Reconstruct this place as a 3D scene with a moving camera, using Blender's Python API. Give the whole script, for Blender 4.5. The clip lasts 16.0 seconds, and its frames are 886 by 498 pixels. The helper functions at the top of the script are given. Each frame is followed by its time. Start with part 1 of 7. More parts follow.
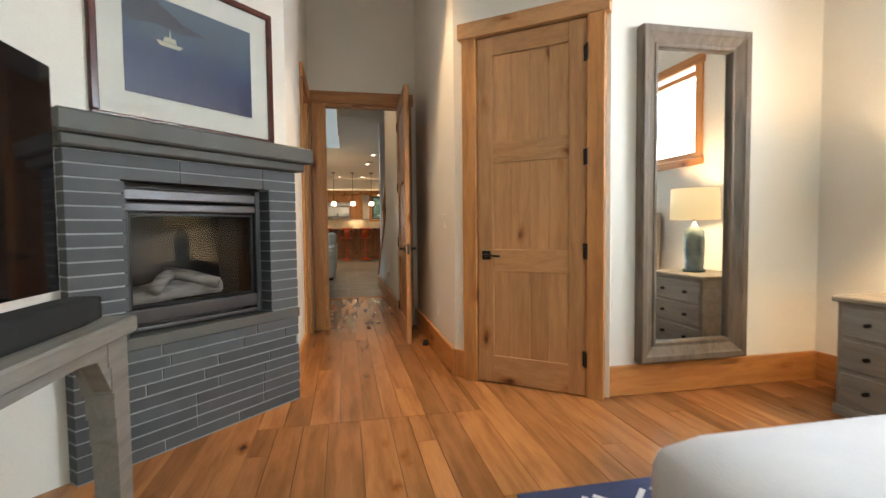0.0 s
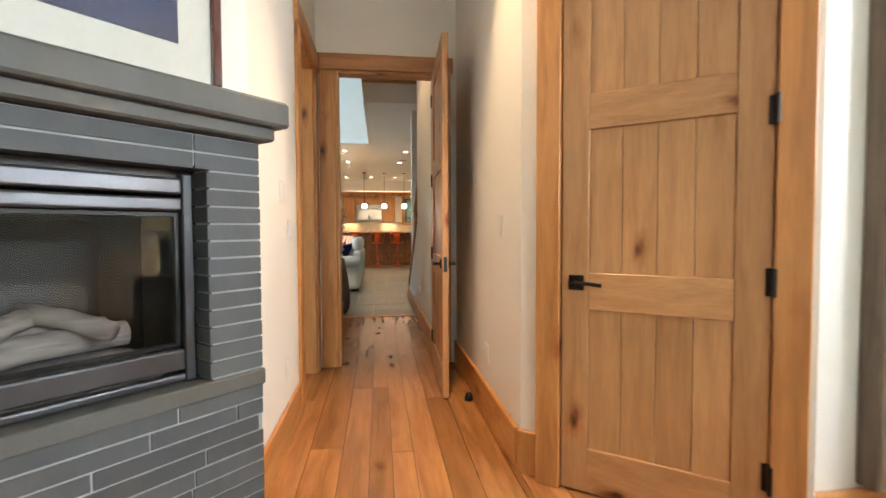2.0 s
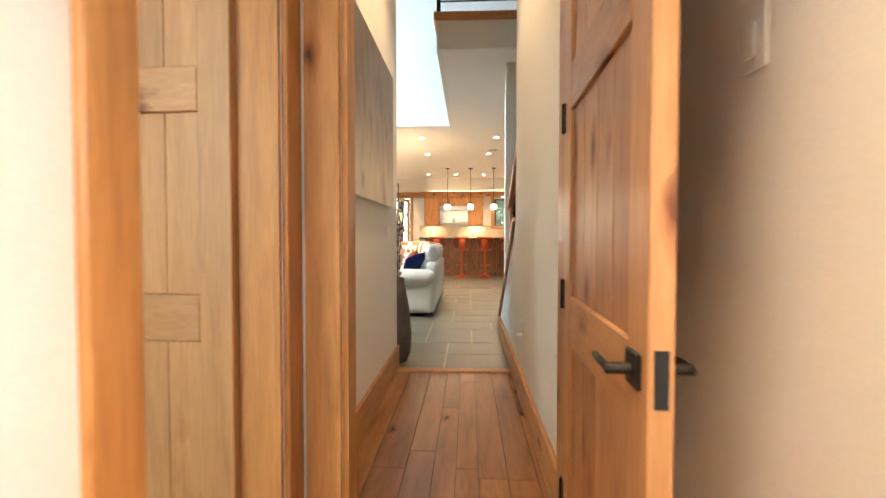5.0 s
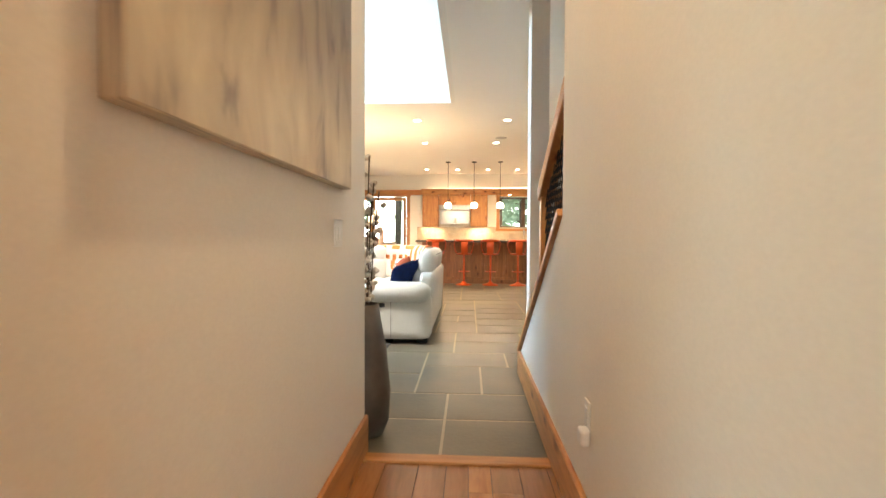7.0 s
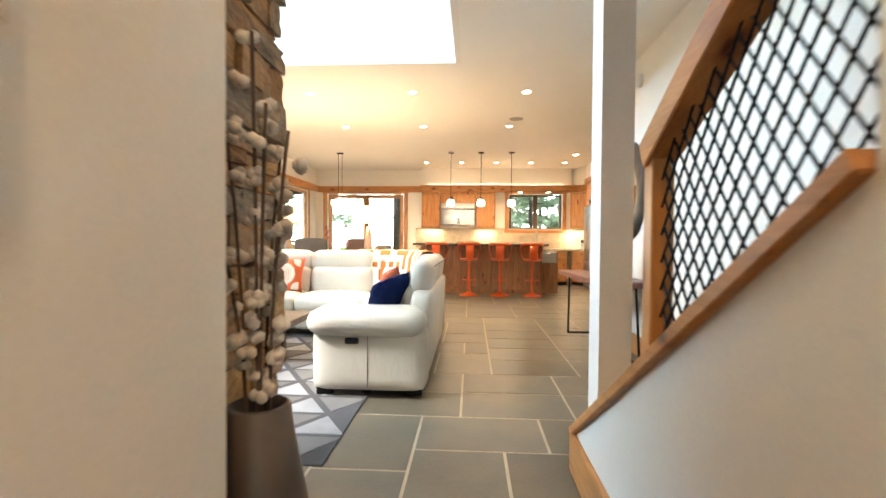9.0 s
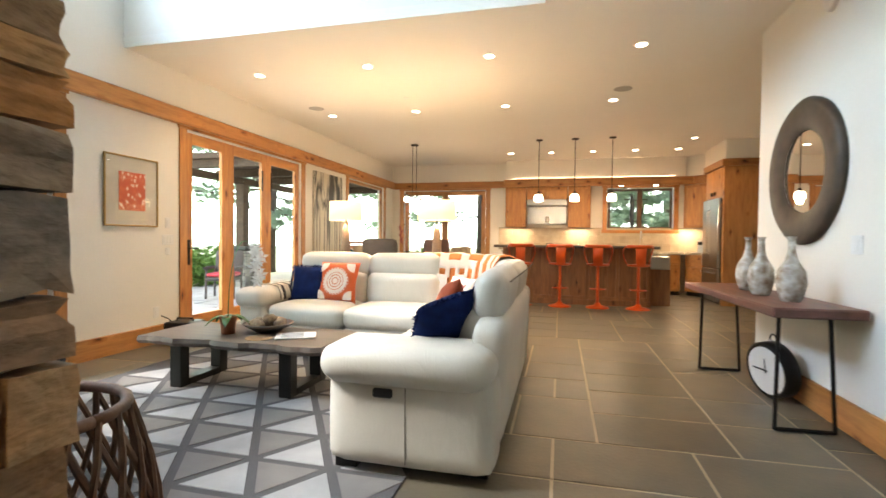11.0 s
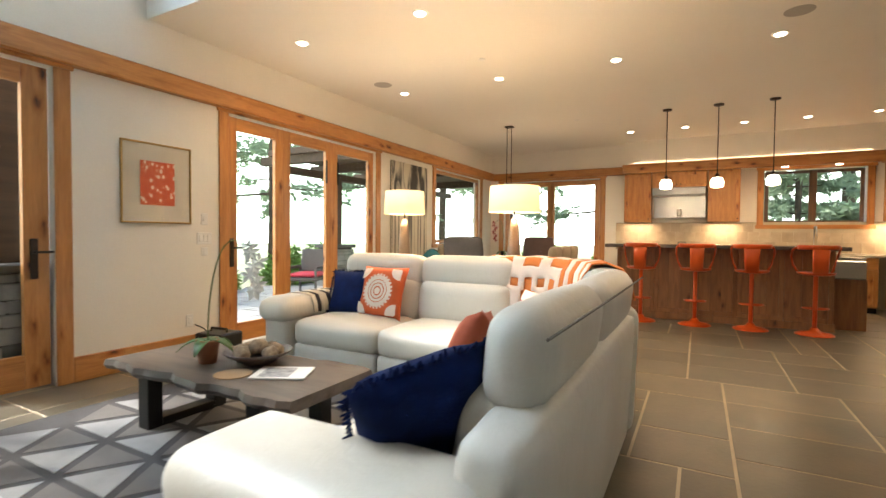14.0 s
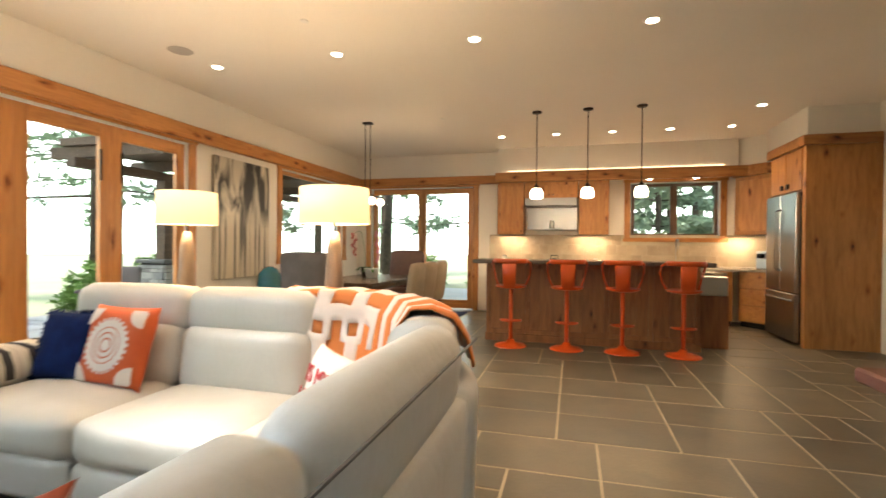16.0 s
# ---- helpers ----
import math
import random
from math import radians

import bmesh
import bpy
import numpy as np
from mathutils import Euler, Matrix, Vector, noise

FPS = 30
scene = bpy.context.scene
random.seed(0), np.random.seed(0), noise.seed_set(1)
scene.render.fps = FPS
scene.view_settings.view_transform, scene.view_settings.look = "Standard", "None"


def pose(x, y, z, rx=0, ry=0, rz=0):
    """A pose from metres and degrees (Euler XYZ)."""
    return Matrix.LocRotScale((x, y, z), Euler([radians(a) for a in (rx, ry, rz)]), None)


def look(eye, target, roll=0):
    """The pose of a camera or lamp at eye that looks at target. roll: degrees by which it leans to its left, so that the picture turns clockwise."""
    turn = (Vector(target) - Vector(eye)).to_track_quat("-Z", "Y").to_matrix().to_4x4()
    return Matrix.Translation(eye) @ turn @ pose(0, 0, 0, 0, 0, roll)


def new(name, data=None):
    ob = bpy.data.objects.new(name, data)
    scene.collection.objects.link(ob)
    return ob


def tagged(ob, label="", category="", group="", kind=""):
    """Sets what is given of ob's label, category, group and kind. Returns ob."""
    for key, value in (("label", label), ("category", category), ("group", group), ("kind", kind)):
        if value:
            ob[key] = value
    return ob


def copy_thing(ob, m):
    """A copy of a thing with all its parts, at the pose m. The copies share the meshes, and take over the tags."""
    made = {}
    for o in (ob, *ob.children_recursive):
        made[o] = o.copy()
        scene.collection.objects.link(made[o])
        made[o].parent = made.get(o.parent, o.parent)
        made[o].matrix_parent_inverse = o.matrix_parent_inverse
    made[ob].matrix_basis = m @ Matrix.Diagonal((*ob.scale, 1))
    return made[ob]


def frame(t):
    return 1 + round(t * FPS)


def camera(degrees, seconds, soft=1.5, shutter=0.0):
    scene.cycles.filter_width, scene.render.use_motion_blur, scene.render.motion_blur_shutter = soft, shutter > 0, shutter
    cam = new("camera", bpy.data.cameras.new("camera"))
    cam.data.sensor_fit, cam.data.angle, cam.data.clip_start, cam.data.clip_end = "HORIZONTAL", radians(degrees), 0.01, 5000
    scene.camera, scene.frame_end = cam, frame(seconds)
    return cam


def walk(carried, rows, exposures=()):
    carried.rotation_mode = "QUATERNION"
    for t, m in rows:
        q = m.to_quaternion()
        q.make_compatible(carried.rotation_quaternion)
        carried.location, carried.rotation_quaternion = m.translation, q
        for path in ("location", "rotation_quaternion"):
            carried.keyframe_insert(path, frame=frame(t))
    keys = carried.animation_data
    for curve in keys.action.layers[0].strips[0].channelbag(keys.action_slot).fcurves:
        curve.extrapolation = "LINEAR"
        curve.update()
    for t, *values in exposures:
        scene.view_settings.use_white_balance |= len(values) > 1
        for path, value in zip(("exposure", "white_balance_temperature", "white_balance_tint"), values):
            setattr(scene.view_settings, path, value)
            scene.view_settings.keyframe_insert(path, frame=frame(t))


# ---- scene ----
cam = camera(85.9, 16.0, soft=1.5, shutter=0.5)
PATH = [
    (0, (0.443, 0.153, 1.117), (0.849, 2.109, 1.023), -0.6),
    (0.5, (0.473, 0.473, 1.126), (0.849, 2.435, 1.035), -0.6),
    (1, (0.484, 0.81, 1.142), (0.834, 2.777, 1.055), -0.4),
    (1.5, (0.538, 1.128, 1.136), (0.857, 3.101, 1.054), -0.5),
    (2, (0.595, 1.451, 1.135), (0.86, 3.432, 1.058), -0.2),
    (2.5, (0.625, 1.805, 1.162), (0.822, 3.794, 1.087), -0.3),
    (3, (0.683, 2.181, 1.16), (0.79, 4.177, 1.083), -0.4),
    (3.5, (0.718, 2.552, 1.171), (0.722, 4.55, 1.097), -0.4),
    (6, (0.671, 4.625, 1.142), (0.557, 6.621, 1.089), 0.1),
    (6.5, (0.627, 5.018, 1.164), (0.515, 7.014, 1.111), 0.2),
    (7, (0.645, 5.354, 1.156), (0.537, 7.35, 1.106), 0.3),
    (7.5, (0.622, 5.745, 1.156), (0.52, 7.742, 1.109), 0.3),
    (8, (0.591, 6.131, 1.16), (0.49, 8.128, 1.115), 0.4),
    (10.3, (0.546, 7.914, 1.168), (0.281, 9.897, 1.133), 0.5),
    (10.5, (0.557, 8.002, 1.163), (0.226, 9.974, 1.126), 0.6),
    (11, (0.522, 8.227, 1.17), (0.045, 10.169, 1.128), 0.6),
    (11.5, (0.495, 8.421, 1.16), (-0.119, 10.323, 1.112), 0.6),
    (12, (0.497, 8.637, 1.175), (-0.24, 10.496, 1.12), 0.6),
    (12.5, (0.53, 8.834, 1.182), (-0.308, 10.649, 1.127), 0.5),
    (13, (0.534, 9.078, 1.188), (-0.374, 10.859, 1.13), 0.5),
    (13.5, (0.536, 9.321, 1.172), (-0.406, 11.084, 1.117), 0.5),
    (14, (0.561, 9.636, 1.179), (-0.385, 11.397, 1.122), 0.5),
    (14.5, (0.582, 9.961, 1.19), (-0.356, 11.727, 1.133), 0.5),
    (15, (0.556, 10.281, 1.221), (-0.302, 12.087, 1.176), 0.4),
    (15.5, (0.573, 10.594, 1.241), (-0.134, 12.465, 1.21), 0.4),
    (16, (0.59, 10.906, 1.259), (0.065, 12.836, 1.243), 0.5),
]
walk(cam, [(t, look(eye, target, roll)) for t, eye, target, roll in PATH], [(0, -0.17), (1.5, 0.22), (2.5, 0.55), (3.5, 0.82), (6, 1.4), (8, 1.5), (10.3, 1.12), (12, 0.66), (16, 0.5)])

# ---------------- world, sun, lamps ----------------
world = bpy.data.worlds.new("world")
scene.world = world
world.use_nodes = True
wn = world.node_tree.nodes
sky = wn.new("ShaderNodeTexSky")
sky.sky_type, sky.sun_disc = "NISHITA", False
sky.sun_elevation, sky.sun_rotation = radians(42), radians(250)
world.node_tree.links.new(sky.outputs[0], wn["Background"].inputs[0])
wn["Background"].inputs[1].default_value = 0.42
sun = new("sun", bpy.data.lights.new("sun", "SUN"))
sun.data.energy, sun.data.angle, sun.data.color = 5.0, radians(12), (1.0, 0.95, 0.88)
sun.matrix_world = look((0, 0, 30), (18, 8, 8))
WARM = (1.0, 0.70, 0.41)


def area_lamp(name, m, sx, sy, watts, colour):
    ob = new(name, bpy.data.lights.new(name, "AREA"))
    ob.data.shape, ob.data.size, ob.data.size_y, ob.data.energy, ob.data.color = "RECTANGLE", sx, sy, watts, colour
    ob.matrix_world = m
    return ob


def spot_lamp(name, x, y, z, watts, angle=120, colour=WARM):
    ob = new(name, bpy.data.lights.new(name, "SPOT"))
    ob.data.energy, ob.data.spot_size, ob.data.spot_blend, ob.data.shadow_soft_size, ob.data.color = watts, radians(angle), 0.7, 0.06, colour
    ob.location = (x, y, z)
    return ob


def point_lamp(name, x, y, z, watts, radius=0.05, colour=WARM):
    ob = new(name, bpy.data.lights.new(name, "POINT"))
    ob.data.energy, ob.data.shadow_soft_size, ob.data.color = watts, radius, colour
    ob.location = (x, y, z)
    return ob


DAY = (0.80, 0.90, 1.0)
# daylight in the openings
area_lamp("daylight", pose(-3.95, 9.9, 4.3, 0, -90, 0), 1.4, 3.2, 112, (0.50, 0.74, 1.0))
area_lamp("daylight", pose(2.2, -2.75, 1.7, 90, 0, 0), 3.0, 1.8, 25, DAY)
area_lamp("daylight", pose(3.95, 1.1, 2.2, 0, 90, 0), 0.8, 1.1, 112, DAY)

CANS = [(-2.9, 13.13), (-1.55, 13.12), (-0.21, 13.11), (1.25, 13.13), (-2.91, 14.98), (-1.57, 14.98), (-0.25, 14.97), (1.18, 14.97),
        (-0.55, 18.72), (0.32, 18.73), (1.17, 18.75), (2.0, 18.76), (2.83, 18.77), (2.86, 17.7)]
for cx, cy in CANS:
    spot_lamp("downlight_glow", cx, cy, 3.03, 52, 130)
for cx in (1.86, 2.6):
    spot_lamp("window_downlight_glow", cx, 19.75, 2.42, 10, 110)
spot_lamp("hall_downlight_glow", 0.82, 3.68, 3.66, 330, 58)
spot_lamp("hall_downlight_glow", 0.6, 6.7, 3.66, 62, 110)
for cx, sx in ((-0.5, 0.45), (0.93, 0.45), (3.3, 0.4)):
    area_lamp("under_cabinet_glow", pose(cx, 19.8, 1.45), sx, 0.12, 7, WARM)
area_lamp("cove_glow", pose(1.2, 19.72, 2.62, 180, 0, 0), 3.6, 0.06, 10, WARM)
area_lamp("hood_glow", pose(0.22, 19.72, 1.98), 0.6, 0.15, 32, WARM)


# ---------------- materials ----------------
def base_mat(name, rough, metal=0.0):
    m = bpy.data.materials.new(name)
    m.use_nodes = True
    b = m.node_tree.nodes["Principled BSDF"]
    b.inputs["Roughness"].default_value, b.inputs["Metallic"].default_value = rough, metal
    return m, m.node_tree.nodes, m.node_tree.links, b


def coords(n, l, scale, shift=True):
    """World position, moved by a random step for each object, scaled by axis."""
    g = n.new("ShaderNodeNewGeometry")
    mp = n.new("ShaderNodeMapping")
    mp.inputs["Scale"].default_value = scale
    l.new(g.outputs["Position"], mp.inputs["Vector"])
    if shift:
        o = n.new("ShaderNodeObjectInfo")
        mu = n.new("ShaderNodeMath")
        mu.operation = "MULTIPLY"
        mu.inputs[1].default_value = 37.0
        l.new(o.outputs["Random"], mu.inputs[0])
        l.new(mu.outputs[0], mp.inputs["Location"])
    return mp.outputs[0]


def ramp(n, l, source, stops):
    r = n.new("ShaderNodeValToRGB")
    e = r.color_ramp.elements
    e[0].position, e[0].color = stops[0][0], (*stops[0][1], 1)
    e[1].position, e[1].color = stops[-1][0], (*stops[-1][1], 1)
    for p, c in stops[1:-1]:
        k = e.new(p)
        k.color = (*c, 1)
    l.new(source, r.inputs[0])
    return r.outputs[0]


def mixed(n, l, mode, fac, a, b):
    x = n.new("ShaderNodeMix")
    x.data_type, x.blend_type = "RGBA", mode
    for sock, v in ((x.inputs[0], fac), (x.inputs[6], a), (x.inputs[7], b)):
        if isinstance(v, (int, float)):
            sock.default_value = v
        elif isinstance(v, tuple):
            sock.default_value = (*v, 1)
        else:
            l.new(v, sock)
    return x.outputs[2]


def noise_tex(n, l, vec, scale, detail=4.0, dist=0.0):
    t = n.new("ShaderNodeTexNoise")
    t.inputs["Scale"].default_value, t.inputs["Detail"].default_value, t.inputs["Distortion"].default_value = scale, detail, dist
    l.new(vec, t.inputs["Vector"])
    return t.outputs[0]


def bumped(n, l, b, height, strength, dist=0.01):
    k = n.new("ShaderNodeBump")
    k.inputs["Strength"].default_value, k.inputs["Distance"].default_value = strength, dist
    l.new(height, k.inputs["Height"])
    l.new(k.outputs[0], b.inputs["Normal"])


def plain(name, c1, c2=None, rough=0.6, metal=0.0, scale=6.0, fine=80.0, bump=0.1, spread=0.0, span=(0.3, 0.7), gloss=0.5):
    """Two-scale mottled paint, cloth, stone or metal; spread: how far each piece differs."""
    m, n, l, b = base_mat(name, rough, metal)
    c2 = c2 or tuple(v * 0.9 for v in c1)
    b.inputs["Specular IOR Level"].default_value = gloss
    v = coords(n, l, (1, 1, 1))
    big = noise_tex(n, l, v, scale, 5)
    small = noise_tex(n, l, v, fine, 3)
    col = ramp(n, l, big, [(span[0], c2), (span[1], c1)])
    col = mixed(n, l, "MULTIPLY", 0.22, col, ramp(n, l, small, [(0.3, (0.75, 0.75, 0.75)), (0.7, (1, 1, 1))]))
    if spread:
        o = n.new("ShaderNodeObjectInfo")
        lo, hi = 1 - spread, 1 + spread
        col = mixed(n, l, "MULTIPLY", 1.0, col, ramp(n, l, o.outputs["Random"], [(0.0, (lo, lo, lo)), (1.0, (hi, hi, hi))]))
    l.new(col, b.inputs["Base Color"])
    if bump:
        bumped(n, l, b, small, bump, 0.004)
    return m


def wood(name, light, dark, grain, rough=0.4, knots=True, spread=0.12, bump=0.08, few=0.48):
    """Sawn wood with grain along the axis whose scale is small, and knots."""
    m, n, l, b = base_mat(name, rough)
    v = coords(n, l, grain)
    streak = noise_tex(n, l, v, 1.0, 6, 0.6)
    fine = noise_tex(n, l, v, 5.0, 3)
    col = ramp(n, l, streak, [(0.22, dark), (0.58, light), (0.85, tuple(min(1, c * 1.12) for c in light))])
    col = mixed(n, l, "MULTIPLY", 0.3, col, ramp(n, l, fine, [(0.3, (0.6, 0.55, 0.5)), (0.65, (1, 1, 1))]))
    if knots:
        low = min(grain)
        kv = coords(n, l, tuple(3.2 if g == low else 7.5 for g in grain))
        warp = n.new("ShaderNodeVectorMath")
        warp.operation = "MULTIPLY_ADD"
        nz = n.new("ShaderNodeTexNoise")
        nz.inputs["Scale"].default_value, nz.inputs["Detail"].default_value = 3.0, 2.0
        l.new(kv, nz.inputs["Vector"])
        l.new(nz.outputs["Color"], warp.inputs[0])
        warp.inputs[1].default_value = (0.35, 0.35, 0.35)
        l.new(kv, warp.inputs[2])
        t = n.new("ShaderNodeTexVoronoi")
        t.inputs["Scale"].default_value = 1.0
        l.new(warp.outputs[0], t.inputs["Vector"])
        pick = n.new("ShaderNodeSeparateColor")
        l.new(t.outputs["Color"], pick.inputs[0])
        some = ramp(n, l, pick.outputs[0], [(few, (0, 0, 0)), (few + 0.05, (1, 1, 1))])
        knot = ramp(n, l, t.outputs["Distance"], [(0.05, (0.10, 0.05, 0.03)), (0.11, (0.42, 0.26, 0.17)), (0.20, (0.80, 0.68, 0.58)), (0.34, (1, 1, 1))])
        col = mixed(n, l, "MULTIPLY", some, col, knot)
    o = n.new("ShaderNodeObjectInfo")
    lo, hi = 1 - spread, 1 + spread
    col = mixed(n, l, "MULTIPLY", 1.0, col, ramp(n, l, o.outputs["Random"], [(0.0, (lo, lo * 0.96, lo * 0.92)), (1.0, (hi, hi, hi))]))
    l.new(col, b.inputs["Base Color"])
    bumped(n, l, b, fine, bump, 0.003)
    return m


def glow(name, colour, strength, base=(0.8, 0.8, 0.8)):
    m, n, l, b = base_mat(name, 0.6)
    b.inputs["Base Color"].default_value = (*base, 1)
    b.inputs["Emission Color"].default_value, b.inputs["Emission Strength"].default_value = (*colour, 1), strength
    return m


def glass_mat(name, rough=0.0, tint=(1, 1, 1)):
    m, n, l, b = base_mat(name, rough)
    b.inputs["Base Color"].default_value = (*tint, 1)
    b.inputs["Transmission Weight"].default_value, b.inputs["IOR"].default_value = 1.0, 1.02
    return m


WALL = plain("wall_paint", (0.80, 0.76, 0.69), (0.76, 0.72, 0.65), 0.7, scale=1.2, fine=120, bump=0.05)
CEIL = plain("ceiling_paint", (0.84, 0.80, 0.73), (0.81, 0.77, 0.70), 0.8, scale=0.8, fine=120, bump=0.04)
ALDER_V = wood("alder_upright", (0.52, 0.235, 0.072), (0.35, 0.14, 0.038), (22, 22, 2.2), 0.38)
ALDER_X = wood("alder_along_x", (0.52, 0.235, 0.072), (0.35, 0.14, 0.038), (2.2, 22, 22), 0.38)
ALDER_Y = wood("alder_along_y", (0.52, 0.235, 0.072), (0.35, 0.14, 0.038), (22, 2.2, 22), 0.38)
DOOR_V = wood("door_upright", (0.50, 0.262, 0.112), (0.38, 0.182, 0.07), (20, 20, 2.0), 0.42)
DOOR_H = wood("door_level", (0.50, 0.262, 0.112), (0.39, 0.188, 0.073), (4.5, 4.5, 22), 0.42)
CAB_V = wood("cabinet_upright", (0.40, 0.185, 0.055), (0.25, 0.10, 0.027), (18, 18, 2.2), 0.4)
CAB_X = wood("cabinet_along_x", (0.40, 0.185, 0.055), (0.25, 0.10, 0.027), (2.2, 18, 18), 0.4)
ISL_V = wood("island_upright", (0.28, 0.125, 0.05), (0.15, 0.06, 0.024), (18, 18, 2.2), 0.42)
FLOOR_W = wood("plank", (0.38, 0.165, 0.056), (0.21, 0.082, 0.026), (14, 1.4, 14), 0.27, spread=0.26, few=0.86)
SLATE = plain("slate", (0.135, 0.113, 0.076), (0.080, 0.074, 0.058), 0.36, scale=2.6, fine=40, bump=0.3, spread=0.28)
GROUT = plain("grout", (0.46, 0.40, 0.29), (0.38, 0.33, 0.24), 0.8)
BRICK = plain("grey_brick", (0.078, 0.083, 0.086), (0.056, 0.060, 0.063), 0.7, scale=5, fine=90, bump=0.2, spread=0.13)
CONCRETE = plain("cast_stone", (0.098, 0.096, 0.086), (0.072, 0.071, 0.065), 0.65, scale=3, fine=60, bump=0.15)
MORTAR = plain("mortar", (0.36, 0.375, 0.38), (0.30, 0.31, 0.32), 0.85)
def stone_mat(name):
    """Split field stone: each piece takes one of several earth tones, with rust stains and rough relief."""
    m, n, l, b = base_mat(name, 0.8)
    o = n.new("ShaderNodeObjectInfo")
    tone = ramp(n, l, o.outputs["Random"], [(0.0, (0.52, 0.29, 0.09)), (0.2, (0.25, 0.23, 0.20)), (0.4, (0.56, 0.33, 0.12)), (0.6, (0.24, 0.18, 0.13)), (0.8, (0.45, 0.23, 0.08)), (1.0, (0.33, 0.29, 0.23))])
    v = coords(n, l, (1, 1, 2.2))
    big = noise_tex(n, l, v, 5.0, 6, 0.8)
    grit = noise_tex(n, l, v, 38.0, 5)
    col = mixed(n, l, "MULTIPLY", 0.75, tone, ramp(n, l, big, [(0.32, (0.42, 0.40, 0.40)), (0.5, (1.0, 0.92, 0.82)), (0.68, (1.25, 1.05, 0.80))]))
    col = mixed(n, l, "MULTIPLY", 0.5, col, ramp(n, l, grit, [(0.3, (0.45, 0.42, 0.40)), (0.62, (1, 1, 1))]))
    l.new(col, b.inputs["Base Color"])
    both = mixed(n, l, "ADD", 0.5, big, grit)
    bumped(n, l, b, both, 0.9, 0.012)
    return m


STONE = stone_mat("field_stone")
PIER = plain("pier_stone", (0.34, 0.32, 0.28), (0.2, 0.2, 0.19), 0.8, scale=4, fine=30, bump=0.5, spread=0.3)
STONE_GAP = plain("stone_joint", (0.05, 0.042, 0.035), None, 0.9)
BLACK = plain("black_metal", (0.018, 0.017, 0.016), None, 0.4, 0.6)
BRONZE = plain("dark_bronze", (0.03, 0.024, 0.02), None, 0.38, 0.8)
GUNMETAL = plain("gunmetal", (0.045, 0.047, 0.05), None, 0.42, 0.7)
STEEL = plain("brushed_steel", (0.42, 0.42, 0.42), (0.36, 0.36, 0.36), 0.28, 1.0, scale=2, fine=200, bump=0.03)
WHITE = plain("white_plastic", (0.78, 0.77, 0.74), None, 0.4, bump=0)
GLASS = glass_mat("window_glass")
SCREEN = plain("dark_glass", (0.006, 0.006, 0.007), None, 0.06, bump=0)
MIRROR = plain("mirror_silver", (0.9, 0.9, 0.9), (0.9, 0.9, 0.9), 0.01, 1.0, bump=0)


# ---------------- building helpers ----------------
def mesh_of(name, bm, smooth=False):
    me = bpy.data.meshes.new(name)
    bmesh.ops.recalc_face_normals(bm, faces=bm.faces)
    bm.to_mesh(me)
    bm.free()
    if smooth:
        me.polygons.foreach_set("use_smooth", [True] * len(me.polygons))
    return me


def part(name, bm, material, parent=None, label="", smooth=False):
    ob = new(name, mesh_of(name, bm, smooth))
    ob.data.materials.append(material)
    ob.parent = parent
    if label:
        tagged(ob, label)
    return ob


def thing(name, loc, label, category, rz=0, group="", kind=""):
    ob = new(name)
    ob.empty_display_size = 0.1
    ob.matrix_basis = pose(*loc, 0, 0, rz)
    return tagged(ob, label, category, group, kind)


def cube(x0, x1, y0, y1, z0, z1, bevel=0.0, seg=1, into=None, m=None):
    """A block from corner to corner, with bevelled edges."""
    bm = bmesh.new()
    r = bmesh.ops.create_cube(bm, size=1.0)
    bmesh.ops.transform(bm, matrix=Matrix.Translation(((x0 + x1) / 2, (y0 + y1) / 2, (z0 + z1) / 2)) @ Matrix.Diagonal((abs(x1 - x0), abs(y1 - y0), abs(z1 - z0), 1)), verts=bm.verts)
    if bevel:
        bmesh.ops.bevel(bm, geom=bm.edges[:], offset=bevel, segments=seg, profile=0.5, affect="EDGES")
    if m is not None:
        bmesh.ops.transform(bm, matrix=m, verts=bm.verts)
    if into is None:
        return bm
    me = bpy.data.meshes.new("t")
    bm.to_mesh(me)
    bm.free()
    into.from_mesh(me)
    bpy.data.meshes.remove(me)
    return into


def rod(a, b, r0, r1=None, seg=12, into=None):
    """A round bar from a to b."""
    bm = into or bmesh.new()
    a, b = Vector(a), Vector(b)
    d = b - a
    m = Matrix.Translation((a + b) / 2) @ d.to_track_quat("Z", "Y").to_matrix().to_4x4()
    bmesh.ops.create_cone(bm, cap_ends=True, segments=seg, radius1=r0, radius2=r0 if r1 is None else r1, depth=d.length, matrix=m)
    return bm


def tube(points, r, seg=8, into=None):
    """A bent round bar through the points."""
    bm = into or bmesh.new()
    pts = [Vector(p) for p in points]
    rings = []
    for i, p in enumerate(pts):
        d = (pts[min(i + 1, len(pts) - 1)] - pts[max(i - 1, 0)]).normalized()
        q = d.to_track_quat("Z", "Y")
        rings.append([bm.verts.new(p + q @ Vector((r * math.cos(2 * math.pi * k / seg), r * math.sin(2 * math.pi * k / seg), 0))) for k in range(seg)])
    for a, b in zip(rings, rings[1:]):
        for k in range(seg):
            bm.faces.new((a[k], a[(k + 1) % seg], b[(k + 1) % seg], b[k]))
    bm.faces.new(rings[0][::-1])
    bm.faces.new(rings[-1])
    return bm


